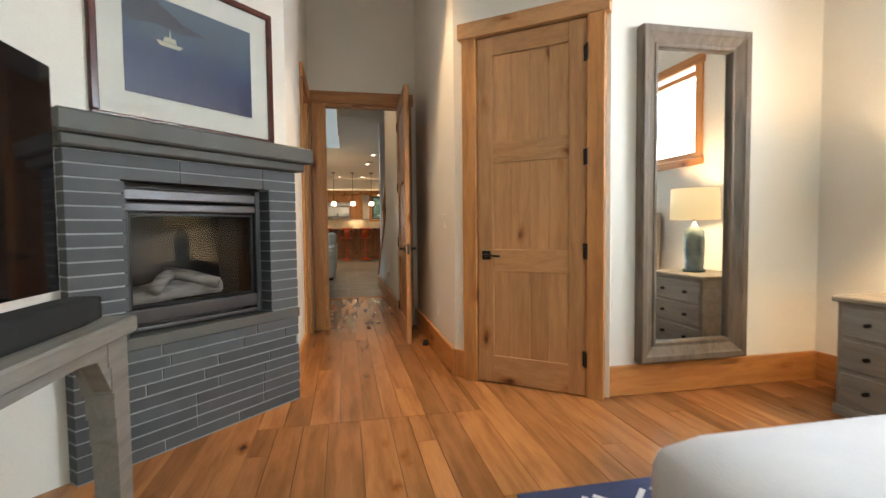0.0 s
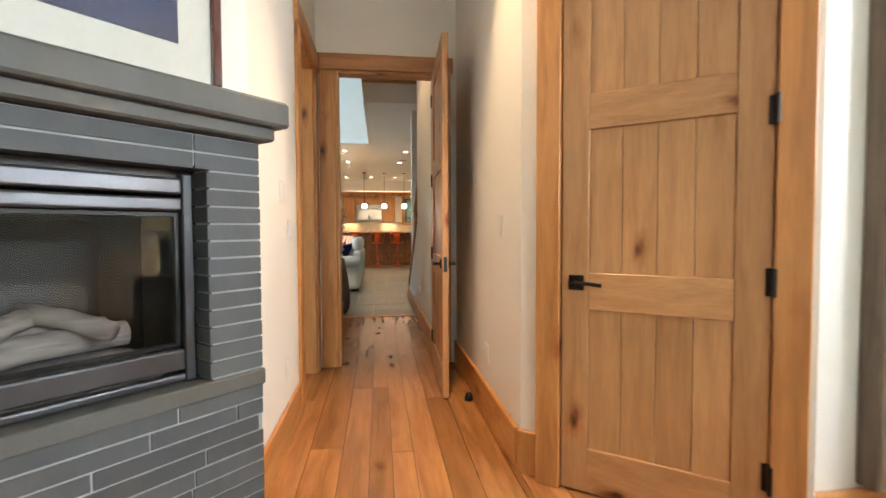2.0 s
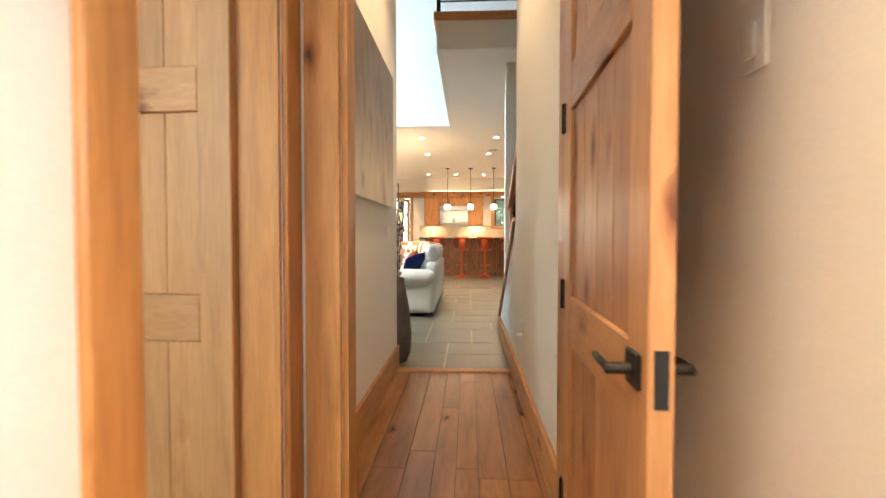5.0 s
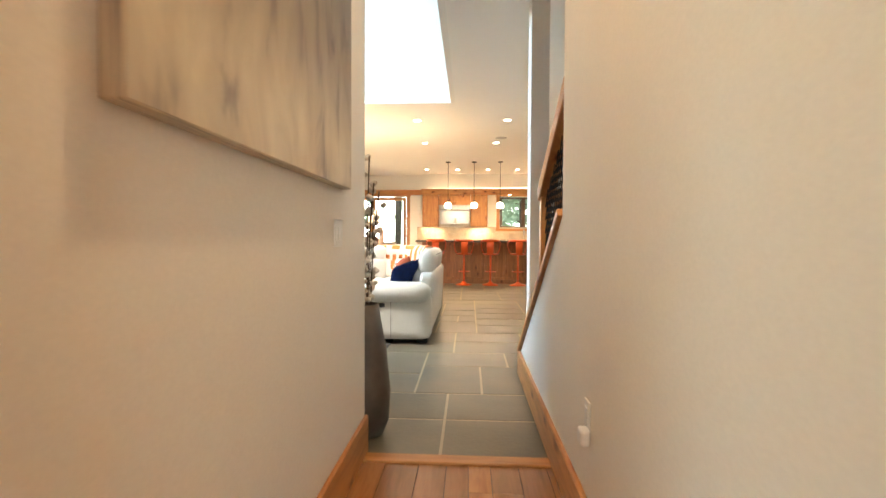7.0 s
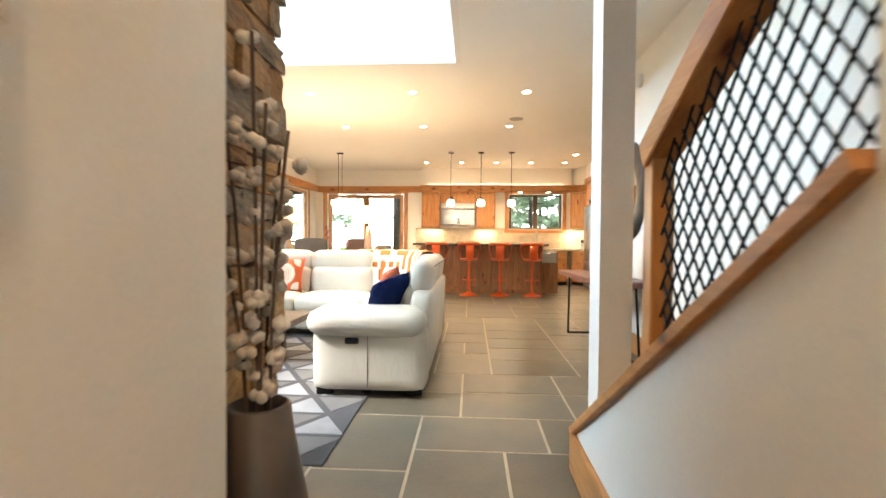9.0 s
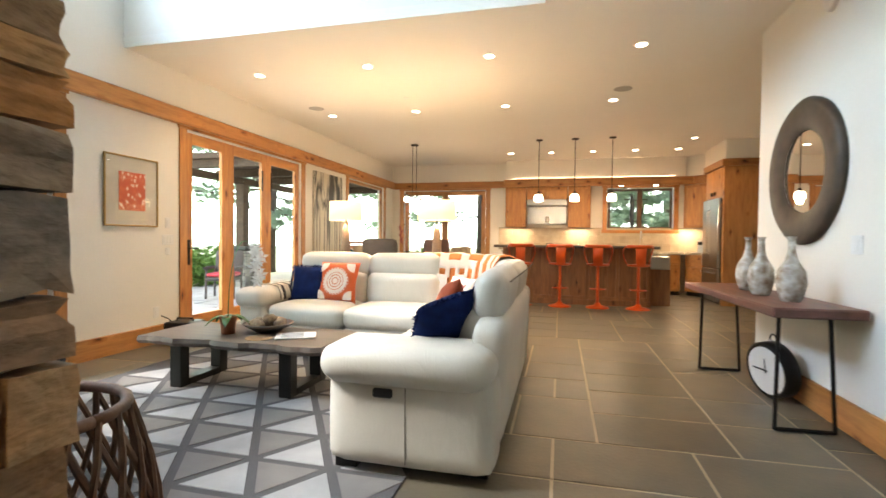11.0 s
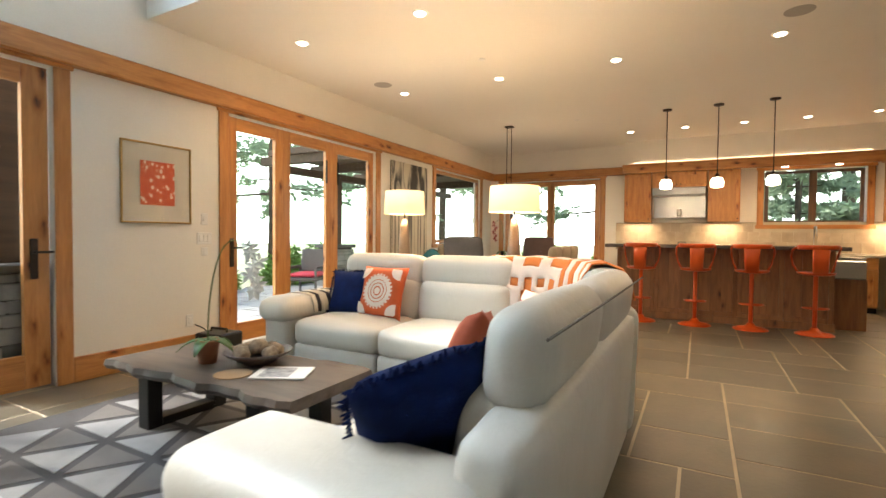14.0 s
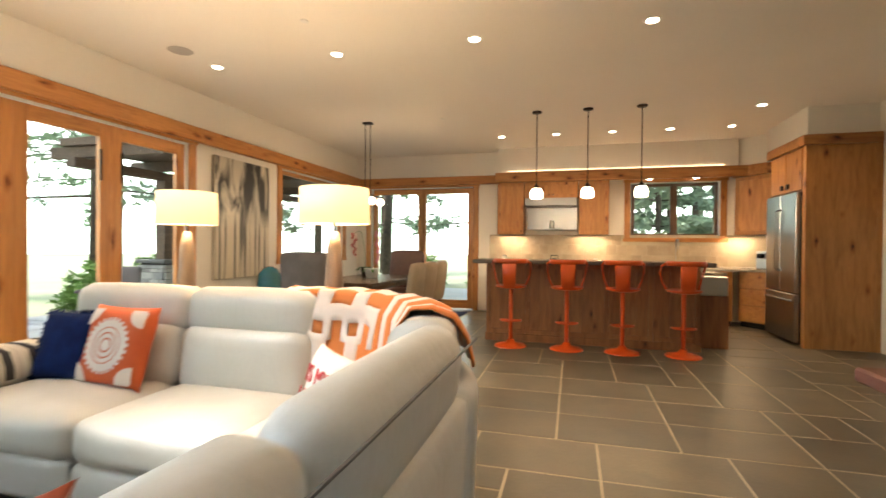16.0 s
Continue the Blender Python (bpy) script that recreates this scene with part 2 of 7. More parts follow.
def lathe(profile, seg=28, into=None, at=(0, 0, 0)):
    """A turned shape from (radius, height) steps."""
    bm = into or bmesh.new()
    rings = []
    for r, z in profile:
        rings.append([bm.verts.new((at[0] + r * math.cos(2 * math.pi * k / seg), at[1] + r * math.sin(2 * math.pi * k / seg), at[2] + z)) for k in range(seg)])
    for a, b in zip(rings, rings[1:]):
        for k in range(seg):
            bm.faces.new((a[k], a[(k + 1) % seg], b[(k + 1) % seg], b[k]))
    bm.faces.new(rings[0][::-1])
    bm.faces.new(rings[-1])
    return bm


def soft(x0, x1, y0, y1, z0, z1, r=0.06, puff=0.0, cuts=8, m=None, into=None):
    """A padded block with round edges, whose faces swell by puff."""
    bm = bmesh.new()
    bmesh.ops.create_cube(bm, size=2.0)
    bmesh.ops.subdivide_edges(bm, edges=bm.edges[:], cuts=cuts, use_grid_fill=True)
    c = Vector(((x0 + x1) / 2, (y0 + y1) / 2, (z0 + z1) / 2))
    h = Vector((abs(x1 - x0) / 2, abs(y1 - y0) / 2, abs(z1 - z0) / 2))
    rr = min(r, min(h) * 0.98)
    for v in bm.verts:
        u = v.co.copy()
        p = Vector([u[i] * h[i] for i in range(3)])
        q = Vector([max(-(h[i] - rr), min(h[i] - rr, p[i])) for i in range(3)])
        # spread the outer rows of points over the rounded edge
        d = p - q
        p = q + (d.normalized() * rr if d.length > 1e-6 else d)
        for i in range(3):
            if puff and abs(u[i]) > 0.99:
                j, k = (i + 1) % 3, (i + 2) % 3
                p[i] += math.copysign(puff * (1 - u[j] ** 2) * (1 - u[k] ** 2), u[i])
        v.co = p + c
    if m is not None:
        bmesh.ops.transform(bm, matrix=m, verts=bm.verts)
    if into is None:
        return bm
    me = bpy.data.meshes.new("t")
    bm.to_mesh(me)
    bm.free()
    into.from_mesh(me)
    bpy.data.meshes.remove(me)
    return into


def structure(name, bm, material, label, category, parent=None):
    ob = part(name, bm, material, parent)
    return tagged(ob, label, category, "", "structure")


UNIT = bpy.data.meshes.new("piece")
_b = cube(-0.5, 0.5, -0.5, 0.5, -0.5, 0.5)
_b.to_mesh(UNIT)
_b.free()
PIECES = {}


def piece(name, m, size, material, parent, rounded=0.0):
    """One brick, tile or plank: all of a material share one mesh."""
    key = (material.name, rounded)
    if key not in PIECES:
        bm = cube(-0.5, 0.5, -0.5, 0.5, -0.5, 0.5, rounded)
        PIECES[key] = mesh_of(name, bm)
        PIECES[key].materials.append(material)
    ob = new(name, PIECES[key])
    ob.parent = parent
    ob.matrix_basis = m @ Matrix.Diagonal((*size, 1))
    return ob


def wall_with(name, axis, at, thick, u0, u1, z0, z1, holes, label, material=None):
    """A wall along one axis, from u0 to u1, with openings (u0, u1, z0, z1) cut through it."""
    bm = bmesh.new()
    us = sorted({u0, u1, *[h[0] for h in holes], *[h[1] for h in holes]})
    zs = sorted({z0, z1, *[h[2] for h in holes], *[h[3] for h in holes]})
    for a, b in zip(us, us[1:]):
        run = None
        for c, d in zip(zs, zs[1:]):
            um, zm = (a + b) / 2, (c + d) / 2
            if any(h[0] < um < h[1] and h[2] < zm < h[3] for h in holes):
                continue
            if axis == "x":
                cube(at, at + thick, a, b, c, d, into=bm)
            else:
                cube(a, b, at, at + thick, c, d, into=bm)
    bmesh.ops.remove_doubles(bm, verts=bm.verts, dist=1e-4)
    return structure(name, bm, material or WALL, label, "wall")


# ---------------- shell ----------------
CREAM = "cream painted plaster wall"
HZ = 3.72    # bedroom and hall ceiling
VZ = 5.6     # ceiling over the open living room
wall_with("wall_hall_west", "x", -0.05, 0.14, 3.42, 7.87, 0, HZ, [(4.62, 5.33, 0, 2.42)], CREAM)
wall_with("wall_bedroom_east", "x", 1.25, 0.12, 3.60, 5.60, 0, HZ, [], CREAM)
wall_with("wall_hall_door", "y", 5.48, 0.12, 0.09, 1.25, 0, HZ, [(0.25, 1.07, 0, 2.45)], CREAM)
wall_with("wall_hall_east", "x", 1.09, 0.12, 5.60, 7.65, 0, VZ, [], CREAM)
wall_with("wall_mirror", "y", 2.93, 0.12, 2.08, 3.87, 0, HZ, [], CREAM)
wall_with("wall_bed_head", "x", 3.75, 0.12, -2.6, 2.93, 0, HZ, [(0.5, 1.68, 1.75, 2.62)], CREAM)
wall_with("wall_bedroom_south", "y", -2.72, 0.12, -2.3, 3.87, 0, HZ, [(0.6, 3.6, 0.8, 2.6)], CREAM)
wall_with("wall_bedroom_west", "x", -2.3, 0.12, -2.6, 0.75, 0, HZ, [], CREAM)


def slanted(name, a, b, z0, z1, thick, holes=()):
    """A wall from plan point a to b, thickness to its left, with openings."""
    d = Vector((b[0] - a[0], b[1] - a[1], 0))
    bm = bmesh.new()
    us = sorted({0.0, d.length, *[h[0] for h in holes], *[h[1] for h in holes]})
    for u0, u1 in zip(us, us[1:]):
        cut = [h for h in holes if h[0] <= u0 and u1 <= h[1]]
        for c, e in ([(z0, z1)] if not cut else [(cut[0][3], z1)] + ([(z0, cut[0][2])] if cut[0][2] > z0 else [])):
            cube(u0, u1, 0, thick, c, e, into=bm)
    ob = structure(name, bm, WALL, CREAM, "wall")
    ob.matrix_basis = pose(a[0], a[1], 0, 0, 0, math.degrees(math.atan2(d.y, d.x)))
    return ob


slanted("wall_fireplace", (-2.3, 0.87), (0.09, 3.42), 0, HZ, 0.12, [(2.46, 3.30, 0.585, 1.375)])
slanted("wall_closet", (1.25, 3.60), (2.10, 2.90), 0, HZ, 0.12)
structure("floor_base", cube(-2.4, 3.9, -2.8, 7.80, -0.12, -0.012), plain("subfloor", (0.05, 0.03, 0.02), None, 0.9), "dark base under the wooden floor", "floor")
structure("ceiling_bedroom", cube(-2.4, 3.9, -2.8, 5.6, HZ, HZ + 0.1), CEIL, "cream painted ceiling", "ceiling")
structure("ceiling_hall", cube(-0.05, 1.21, 5.6, 7.87, HZ + 0.003, HZ + 0.1), CEIL, "cream painted ceiling", "ceiling")
# room behind the side door
wall_with("wall_side_room", "x", -1.9, 0.1, 3.6, 7.75, 0, HZ, [], CREAM)
structure("floor_side_room", cube(-1.8, -0.05, 3.6, 7.75, -0.005, 0.002), SLATE, "grey stone floor of the side room", "floor")

# living room
BEAMZ = (2.45, 2.62)
wall_with("wall_west", "x", -3.90, 0.16, 7.87, 20.15, 0, VZ, [(9.35, 11.42, 0, 2.42), (12.93, 15.48, 0, 2.42), (17.32, 19.35, 1.02, 2.42), (8.3, 11.6, 3.6, 5.0)], "white painted plaster wall")
wall_with("wall_north", "y", 20.0, 0.16, -3.74, 4.2, 0, 3.05, [(-3.42, -1.28, 0, 2.4), (1.58, 3.02, 1.42, 2.4)], CREAM)
wall_with("wall_living_south", "y", 7.75, 0.12, -3.74, -0.05, 0, VZ, [], "white painted plaster wall")
wall_with("wall_void_north", "y", 12.12, 0.12, -3.74, 0.44, 3.15, VZ, [], "white painted plaster wall over the lower ceiling")
wall_with("wall_console", "x", 2.27, 0.14, 9.0, 13.12, 0, 3.05, [], "white painted plaster wall")
wall_with("wall_stair_end", "x", 1.12, 0.14, 9.10, 9.27, 0, 3.05, [], "white painted plaster wall")
wall_with("wall_behind_console", "y", 12.98, 0.14, 2.41, 4.2, 0, 3.05, [], CREAM)
wall_with("wall_east", "x", 4.2, 0.14, 5.6, 20.15, 0, VZ, [], CREAM)
structure("ceiling_living", cube(-3.74, 4.2, 12.12, 20.0, 3.05, 3.15), CEIL, "cream painted ceiling over living room and kitchen", "ceiling")
structure("ceiling_loft", cube(0.44, 4.2, 8.75, 12.12, 3.05, 3.15), CEIL, "cream painted ceiling below the loft", "ceiling")
structure("loft_edge", cube(0.44, 4.2, 8.69, 8.75, 3.05, 3.34), WALL, "white painted edge of the loft floor", "trim")
structure("loft_side", cube(0.38, 0.44, 8.69, 12.12, 3.05, 3.34), WALL, "white painted side of the loft floor", "trim")
structure("trim_loft", cube(0.35, 4.2, 8.66, 8.76, 3.34, 3.42, 0.006), ALDER_X, "alder cap on the loft edge", "trim")
structure("trim_loft_side", cube(0.35, 0.45, 8.76, 12.12, 3.343, 3.42, 0.006), ALDER_Y, "alder cap on the loft edge", "trim")
structure("floor_loft", cube(0.45, 4.2, 8.76, 12.12, 3.15, 3.34), FLOOR_W, "wooden loft floor", "floor")
wall_with("wall_loft_north", "y", 12.13, 0.1, 0.44, 4.2, 3.15, VZ, [], CREAM)
structure("ceiling_void", cube(-3.9, 4.34, 5.6, 12.3, VZ, VZ + 0.1), CEIL, "white painted high ceiling", "ceiling")
wall_with("wall_high_south", "y", 7.78, 0.09, -0.05, 1.09, HZ + 0.1, VZ, [], CREAM)
wall_with("wall_stair_south", "y", 5.6, 0.12, 1.21, 4.2, 0, VZ, [], CREAM)
structure("slate_base", cube(-3.9, 4.34, 7.80, 20.15, -0.12, -0.002), GROUT, "sandy grout between the floor slates", "floor")
structure("window_glass_high", cube(-3.84, -3.83, 8.3, 11.6, 3.6, 5.0), GLASS, "high living room window pane", "window").visible_shadow = False
for yy in (8.3, 9.38, 10.48, 11.56):
    structure("window_bar_high", cube(-3.90, -3.76, yy, yy + 0.05, 3.6, 5.0), ALDER_V, "alder bar of the high window", "window")

# diagonal soffit and kitchen soffit above the cabinets
structure("soffit", cube(-0.76, 3.2, 19.70, 20.0, 2.60, 3.05), WALL, "cream soffit above the cabinets", "wall")

# beams and casings of the living room
structure("trim_beam_west", cube(-3.74, -3.66, 7.87, 20.0, *BEAMZ, 0.008), ALDER_Y, "knotty alder beam along the wall", "trim")
structure("trim_beam_north", cube(-3.66, -0.78, 19.92, 20.0, 2.44, 2.60, 0.008), ALDER_X, "knotty alder beam along the wall", "trim")
for y0, y1 in ((11.53, 12.81), (15.60, 17.18), (19.47, 19.93)):
    structure("baseboard", cube(-3.74, -3.715, y0, y1, 0.0, 0.2, 0.006), ALDER_Y, "alder baseboard", "baseboard")
structure("baseboard", cube(2.245, 2.27, 9.0, 13.12, 0, 0.2, 0.006), ALDER_Y, "alder baseboard", "baseboard")
# hall and bedroom baseboards
structure("baseboard", cube(0.09, 0.112, 3.40, 4.46, 0, 0.2, 0.006), ALDER_Y, "alder baseboard", "baseboard")
structure("baseboard", cube(0.09, 0.112, 5.60, 7.87, 0, 0.2, 0.006), ALDER_Y, "alder baseboard", "baseboard")
structure("baseboard", cube(1.225, 1.25, 3.62, 5.46, 0, 0.2, 0.006), ALDER_Y, "alder baseboard", "baseboard")
structure("baseboard", cube(1.065, 1.09, 5.62, 9.42, 0, 0.2, 0.006), ALDER_Y, "alder baseboard", "baseboard")
structure("baseboard", cube(2.10, 3.75, 2.905, 2.93, 0, 0.2, 0.006), ALDER_X, "alder baseboard", "baseboard")
structure("baseboard", cube(3.725, 3.75, -2.6, 2.905, 0, 0.2, 0.006), ALDER_Y, "alder baseboard", "baseboard")
structure("trim_threshold", cube(0.09, 1.09, 7.74, 7.83, -0.01, 0.012, 0.005), ALDER_X, "wooden nosing where planks meet slate", "trim")


def casing(name, axis, at, side, u0, u1, z1, w=0.10, depth=0.022, head_over=0.02, sill=None):
    """Upright boards and a head board round an opening, on the side of a wall that faces side."""
    ob = thing(name, (0, 0, 0), "knotty alder casing round the opening", "casing", kind="structure")
    a, b = (at, at + side * depth)
    a2, b2 = (at, at + side * (depth + 0.008))
    z0 = 0 if sill is None else sill

    def board(part_name, ua, ub, za, zb, mat, proud=False):
        p, q = (a2, b2) if proud else (a, b)
        bm = cube(p, q, ua, ub, za, zb, 0.004) if axis == "x" else cube(ua, ub, p, q, za, zb, 0.004)
        part(part_name, bm, mat, ob)
    board("upright", u0 - w, u0, z0, z1, ALDER_V)
    board("upright", u1, u1 + w, z0, z1, ALDER_V)
    board("head", u0 - w - head_over, u1 + w + head_over, z1, z1 + w, ALDER_Y if axis == "x" else ALDER_X, True)
    if sill is not None:
        board("sill", u0 - w - head_over, u1 + w + head_over, z0 - 0.07, z0, ALDER_Y if axis == "x" else ALDER_X, True)
    return ob


casing("casing_west_1", "x", -3.74, 1, 9.35, 11.42, 2.42, 0.11)
casing("casing_west_2", "x", -3.74, 1, 12.93, 15.48, 2.42, 0.11)
casing("casing_west_3", "x", -3.74, 1, 17.32, 19.35, 2.42, 0.11, sill=1.02)
casing("casing_north_slider", "y", 20.0, -1, -3.42, -1.28, 2.4, 0.11)
casing("casing_kitchen_window", "y", 20.0, -1, 1.58, 3.02, 2.4, 0.10, sill=1.42)
casing("casing_side_door", "x", 0.09, 1, 4.62, 5.33, 2.42, 0.13)
casing("casing_hall_door", "y", 5.48, -1, 0.25, 1.07, 2.45, 0.13)
casing("casing_hall_door_back", "y", 5.60, 1, 0.25, 1.07, 2.45, 0.1)
casing("casing_bedroom_window", "x", 3.75, -1, 0.5, 1.68, 2.62, 0.09, sill=1.75)


def lining(axis, at, thick, u0, u1, z1, mat_u=ALDER_V):
    """The boards that line an opening through a wall."""
    ob = thing("door_lining", (0, 0, 0), "alder boards lining the opening", "door frame", kind="structure")
    for a, b, c, d, mat in ((u0 - 0.002, u0 + 0.022, 0, z1, ALDER_V), (u1 - 0.022, u1 + 0.002, 0, z1, ALDER_V), (u0 + 0.022, u1 - 0.022, z1 - 0.022, z1 + 0.002, ALDER_X)):
        bm = cube(at + 0.002, at + thick - 0.002, a, b, c, d) if axis == "x" else cube(a, b, at + 0.002, at + thick - 0.002, c, d)
        part("lining_board", bm, mat, ob)
    return ob


lining("y", 5.48, 0.12, 0.25, 1.07, 2.45)
side_lining = lining("x", -0.05, 0.14, 4.62, 5.33, 2.42)

# ---------------- bedroom and hall things ----------------
LEAF = "knotty alder three-panel door"


def panel_door(name, m, width, height, label, lever_side=1, both=True):
    """A three-panel door: local x along the leaf from the hinges, y through it, z up."""
    d = thing(name, (0, 0, 0), label, "door")
    d.matrix_basis = m
    st, t = 0.115, 0.044
    rails = [(0.0, 0.20), (0.80, 0.155), (1.555, 0.145), (height - 0.13, 0.13)]
    for x0 in (0, width - st):
        part("stile", cube(x0, x0 + st, -t / 2, t / 2, 0.008, height, 0.003), DOOR_V, d)
    for z0, h in rails:
        part("rail", cube(st, width - st, -t / 2, t / 2, max(z0, 0.008), z0 + h, 0.003), DOOR_H, d)
    for (za, ha), (zb, hb) in zip(rails, rails[1:]):
        n = 4
        w = (width - 2 * st) / n
        for i in range(n):
            part("panel_board", cube(st + i * w + 0.001, st + (i + 1) * w - 0.001, -t / 2 + 0.012, t / 2 - 0.012, za + ha, zb, 0.002), DOOR_V, d)
    hx = width - 0.065
    for s in ((-1, 1) if both else (-1,)):
        part("handle_plate", cube(hx - 0.032, hx + 0.032, s * t / 2, s * (t / 2 + 0.010), 0.88, 0.945, 0.003), BRONZE, d, "dark bronze square plate")
        lv = bmesh.new()
        rod((hx, s * t / 2, 0.912), (hx, s * (t / 2 + 0.055), 0.912), 0.011, into=lv)
        tube([(hx + 0.01, s * (t / 2 + 0.05), 0.912), (hx - 0.05, s * (t / 2 + 0.052), 0.914), (hx - 0.115, s * (t / 2 + 0.045), 0.908)], 0.008, into=lv)
        part("lever", lv, BRONZE, d, "dark bronze lever handle")
    part("latch_plate", cube(width - 0.001, width + 0.002, -0.012, 0.012, 0.86, 0.96), GUNMETAL, d)
    for z in (0.25, 0.95, 1.55, height - 0.22):
        hg = bmesh.new()
        rod((0.0, -t / 2 - 0.004, z - 0.05), (0.0, -t / 2 - 0.004, z + 0.05), 0.007, into=hg)
        cube(-0.02, 0.022, -t / 2 - 0.003, -t / 2 + 0.001, z - 0.05, z + 0.05, into=hg)
        part("hinge", hg, BRONZE, d, "dark bronze hinge")
    return d


panel_door("bedroom_door", pose(1.06, 5.44, 0, 0, 0, -92), 0.86, 2.43, "knotty alder three-panel door standing open against the wall")
panel_door("side_door", pose(-0.055, 5.30, 0, 0, 0, 176), 0.72, 2.40, "knotty alder three-panel door open into a side room")
dirc = math.degrees(math.atan2(2.90 - 3.60, 2.10 - 1.25))
CL = pose(1.25, 3.60, 0, 0, 0, dirc)
# the closet door hangs in the slanted wall, hinges on the far side from the hall
panel_door("closet_door", CL @ pose(0.965, -0.03, 0, 0, 0, 180) @ Matrix.Diagonal((1, -1, 1, 1)), 0.755, 2.42, "closed knotty alder three-panel closet door with dark lever", both=False)
cc = thing("casing_closet_door", (0, 0, 0), "knotty alder casing round the closet door", "casing", kind="structure")
cc.matrix_basis = CL
part("upright", cube(0.10, 0.205, -0.075, 0, 0, 2.43, 0.004), ALDER_V, cc)
part("upright", cube(0.968, 1.075, -0.075, 0, 0, 2.43, 0.004), ALDER_V, cc)
part("head", cube(0.07, 1.105, -0.085, 0, 2.43, 2.54, 0.004), DOOR_H, cc)
part("baseboard_block", cube(-0.01, 0.098, -0.028, 0, 0, 0.2, 0.004), ALDER_V, cc)
for hz in (0.25, 0.95, 1.55, 2.2):
    hg = rod((0.968, -0.082, hz - 0.05), (0.968, -0.082, hz + 0.05), 0.008)
    part("hinge", hg, BRONZE, cc)

# fireplace with grey brick, set on the slanted wall
FP = pose(-0.61, 2.56, 0, 0, 0, math.degrees(math.atan2(0.80, 0.75)))
fp = thing("fireplace", (0, 0, 0), "grey brick gas fireplace with a cast stone mantel", "fireplace")
fp.matrix_basis = FP
for x0, x1, z0, z1 in ((-0.15, 1.10, 0, 0.55), (-0.15, 0.08, 0.55, 1.36), (0.90, 1.10, 0.55, 1.36), (-0.15, 1.10, 1.36, 1.47)):
    part("backing", cube(x0 + 0.004, x1 - 0.004, 0.006, 0.15, z0, z1), MORTAR, fp, "pale mortar behind the bricks")
part("ledge", cube(-0.155, 1.105, -0.012, 0.15, 0.545, 0.605, 0.005), CONCRETE, fp, "cast stone ledge below the firebox")
mantel = bmesh.new()
cube(-0.20, 1.17, -0.10, 0.15, 1.525, 1.62, 0.01, into=mantel)
cube(-0.175, 1.135, -0.055, 0.15, 1.475, 1.527, 0.008, into=mantel)
part("mantel", mantel, CONCRETE, fp, "grey cast stone mantel shelf")
rb = random.Random(5)
ROWH = 0.0605
for r in range(9):
    x = -0.15 + (0 if r % 2 else -0.17)
    z = 0.004 + r * ROWH
    while x < 1.09:
        w = rb.choice((0.30, 0.42, 0.55))
        a, b = max(x, -0.15), min(x + w, 1.10)
        if b - a > 0.03:
            piece("brick", pose((a + b) / 2, 0.05 + rb.uniform(-0.002, 0.002), z + ROWH / 2), (b - a - 0.007, 0.10, ROWH - 0.008), BRICK, fp, 0.006)
        x += w
for r in range(14):
    z = 0.61 + r * 0.0614
    if z + 0.05 > 1.47:
        break
    if z < 1.31:
        for a, b in ((-0.15, 0.09), (0.89, 1.10)):
            piece("brick", pose((a + b) / 2, 0.05 + rb.uniform(-0.002, 0.002), z + 0.0305), (b - a - 0.004, 0.10, 0.0535), BRICK, fp, 0.006)
    else:
        x = -0.15
        while x < 1.08:
            b = min(x + rb.choice((0.35, 0.5)), 1.10)
            piece("brick", pose((x + b) / 2, 0.05, z + 0.0305), (b - x - 0.006, 0.10, 0.0535), BRICK, fp, 0.006)
            x = b
# firebox: dark hollow with louvres, glass, logs
box = bmesh.new()
cube(0.09, 0.89, 0.52, 0.54, 0.60, 1.36, into=box)
cube(0.07, 0.09, 0.105, 0.54, 0.60, 1.36, into=box)
cube(0.89, 0.91, 0.105, 0.54, 0.60, 1.36, into=box)
cube(0.09, 0.89, 0.06, 0.54, 0.585, 0.60, into=box)
cube(0.09, 0.89, 0.06, 0.54, 1.36, 1.375, into=box)
part("firebox", box, BLACK, fp, "black metal firebox")
INSERT = plain("insert_metal", (0.10, 0.10, 0.105), (0.08, 0.08, 0.085), 0.34, 0.85, scale=3, fine=120, bump=0.04)
for z0, z1 in ((0.612, 0.640), (0.652, 0.726), (1.205, 1.250), (1.262, 1.318)):
    part("louvre", cube(0.105, 0.835, 0.055, 0.095, z0, z1, 0.008, 2), INSERT, fp, "satin dark metal louvre")
part("top_shadow_gap", cube(0.09, 0.89, 0.10, 0.12, 1.318, 1.36), BLACK, fp)
for x0 in (0.092, 0.838):
    part("frame_bar", cube(x0, x0 + 0.035, 0.06, 0.10, 0.61, 1.335, 0.004), GUNMETAL, fp, "black metal side frame")
for x0, x1, z0, z1 in ((0.127, 0.147, 0.735, 1.20), (0.818, 0.838, 0.735, 1.20), (0.127, 0.838, 1.185, 1.203), (0.127, 0.838, 0.728, 0.745)):
    part("glass_trim", cube(x0, x1, 0.085, 0.105, z0, z1, 0.003), BLACK, fp)
FIRE_GLASS = glass_mat("fire_glass", 0.0, (0.86, 0.86, 0.86))
FIRE_GLASS.node_tree.nodes["Principled BSDF"].inputs["IOR"].default_value = 1.42
pane = part("glass_pane", cube(0.147, 0.818, 0.098, 0.102, 0.745, 1.185), FIRE_GLASS, fp, "glossy firebox glass")
pane.visible_shadow = False
LOG = wood("charred_log", (0.34, 0.30, 0.27), (0.08, 0.07, 0.06), (5, 5, 30), 0.85, False, 0.2, 0.5)
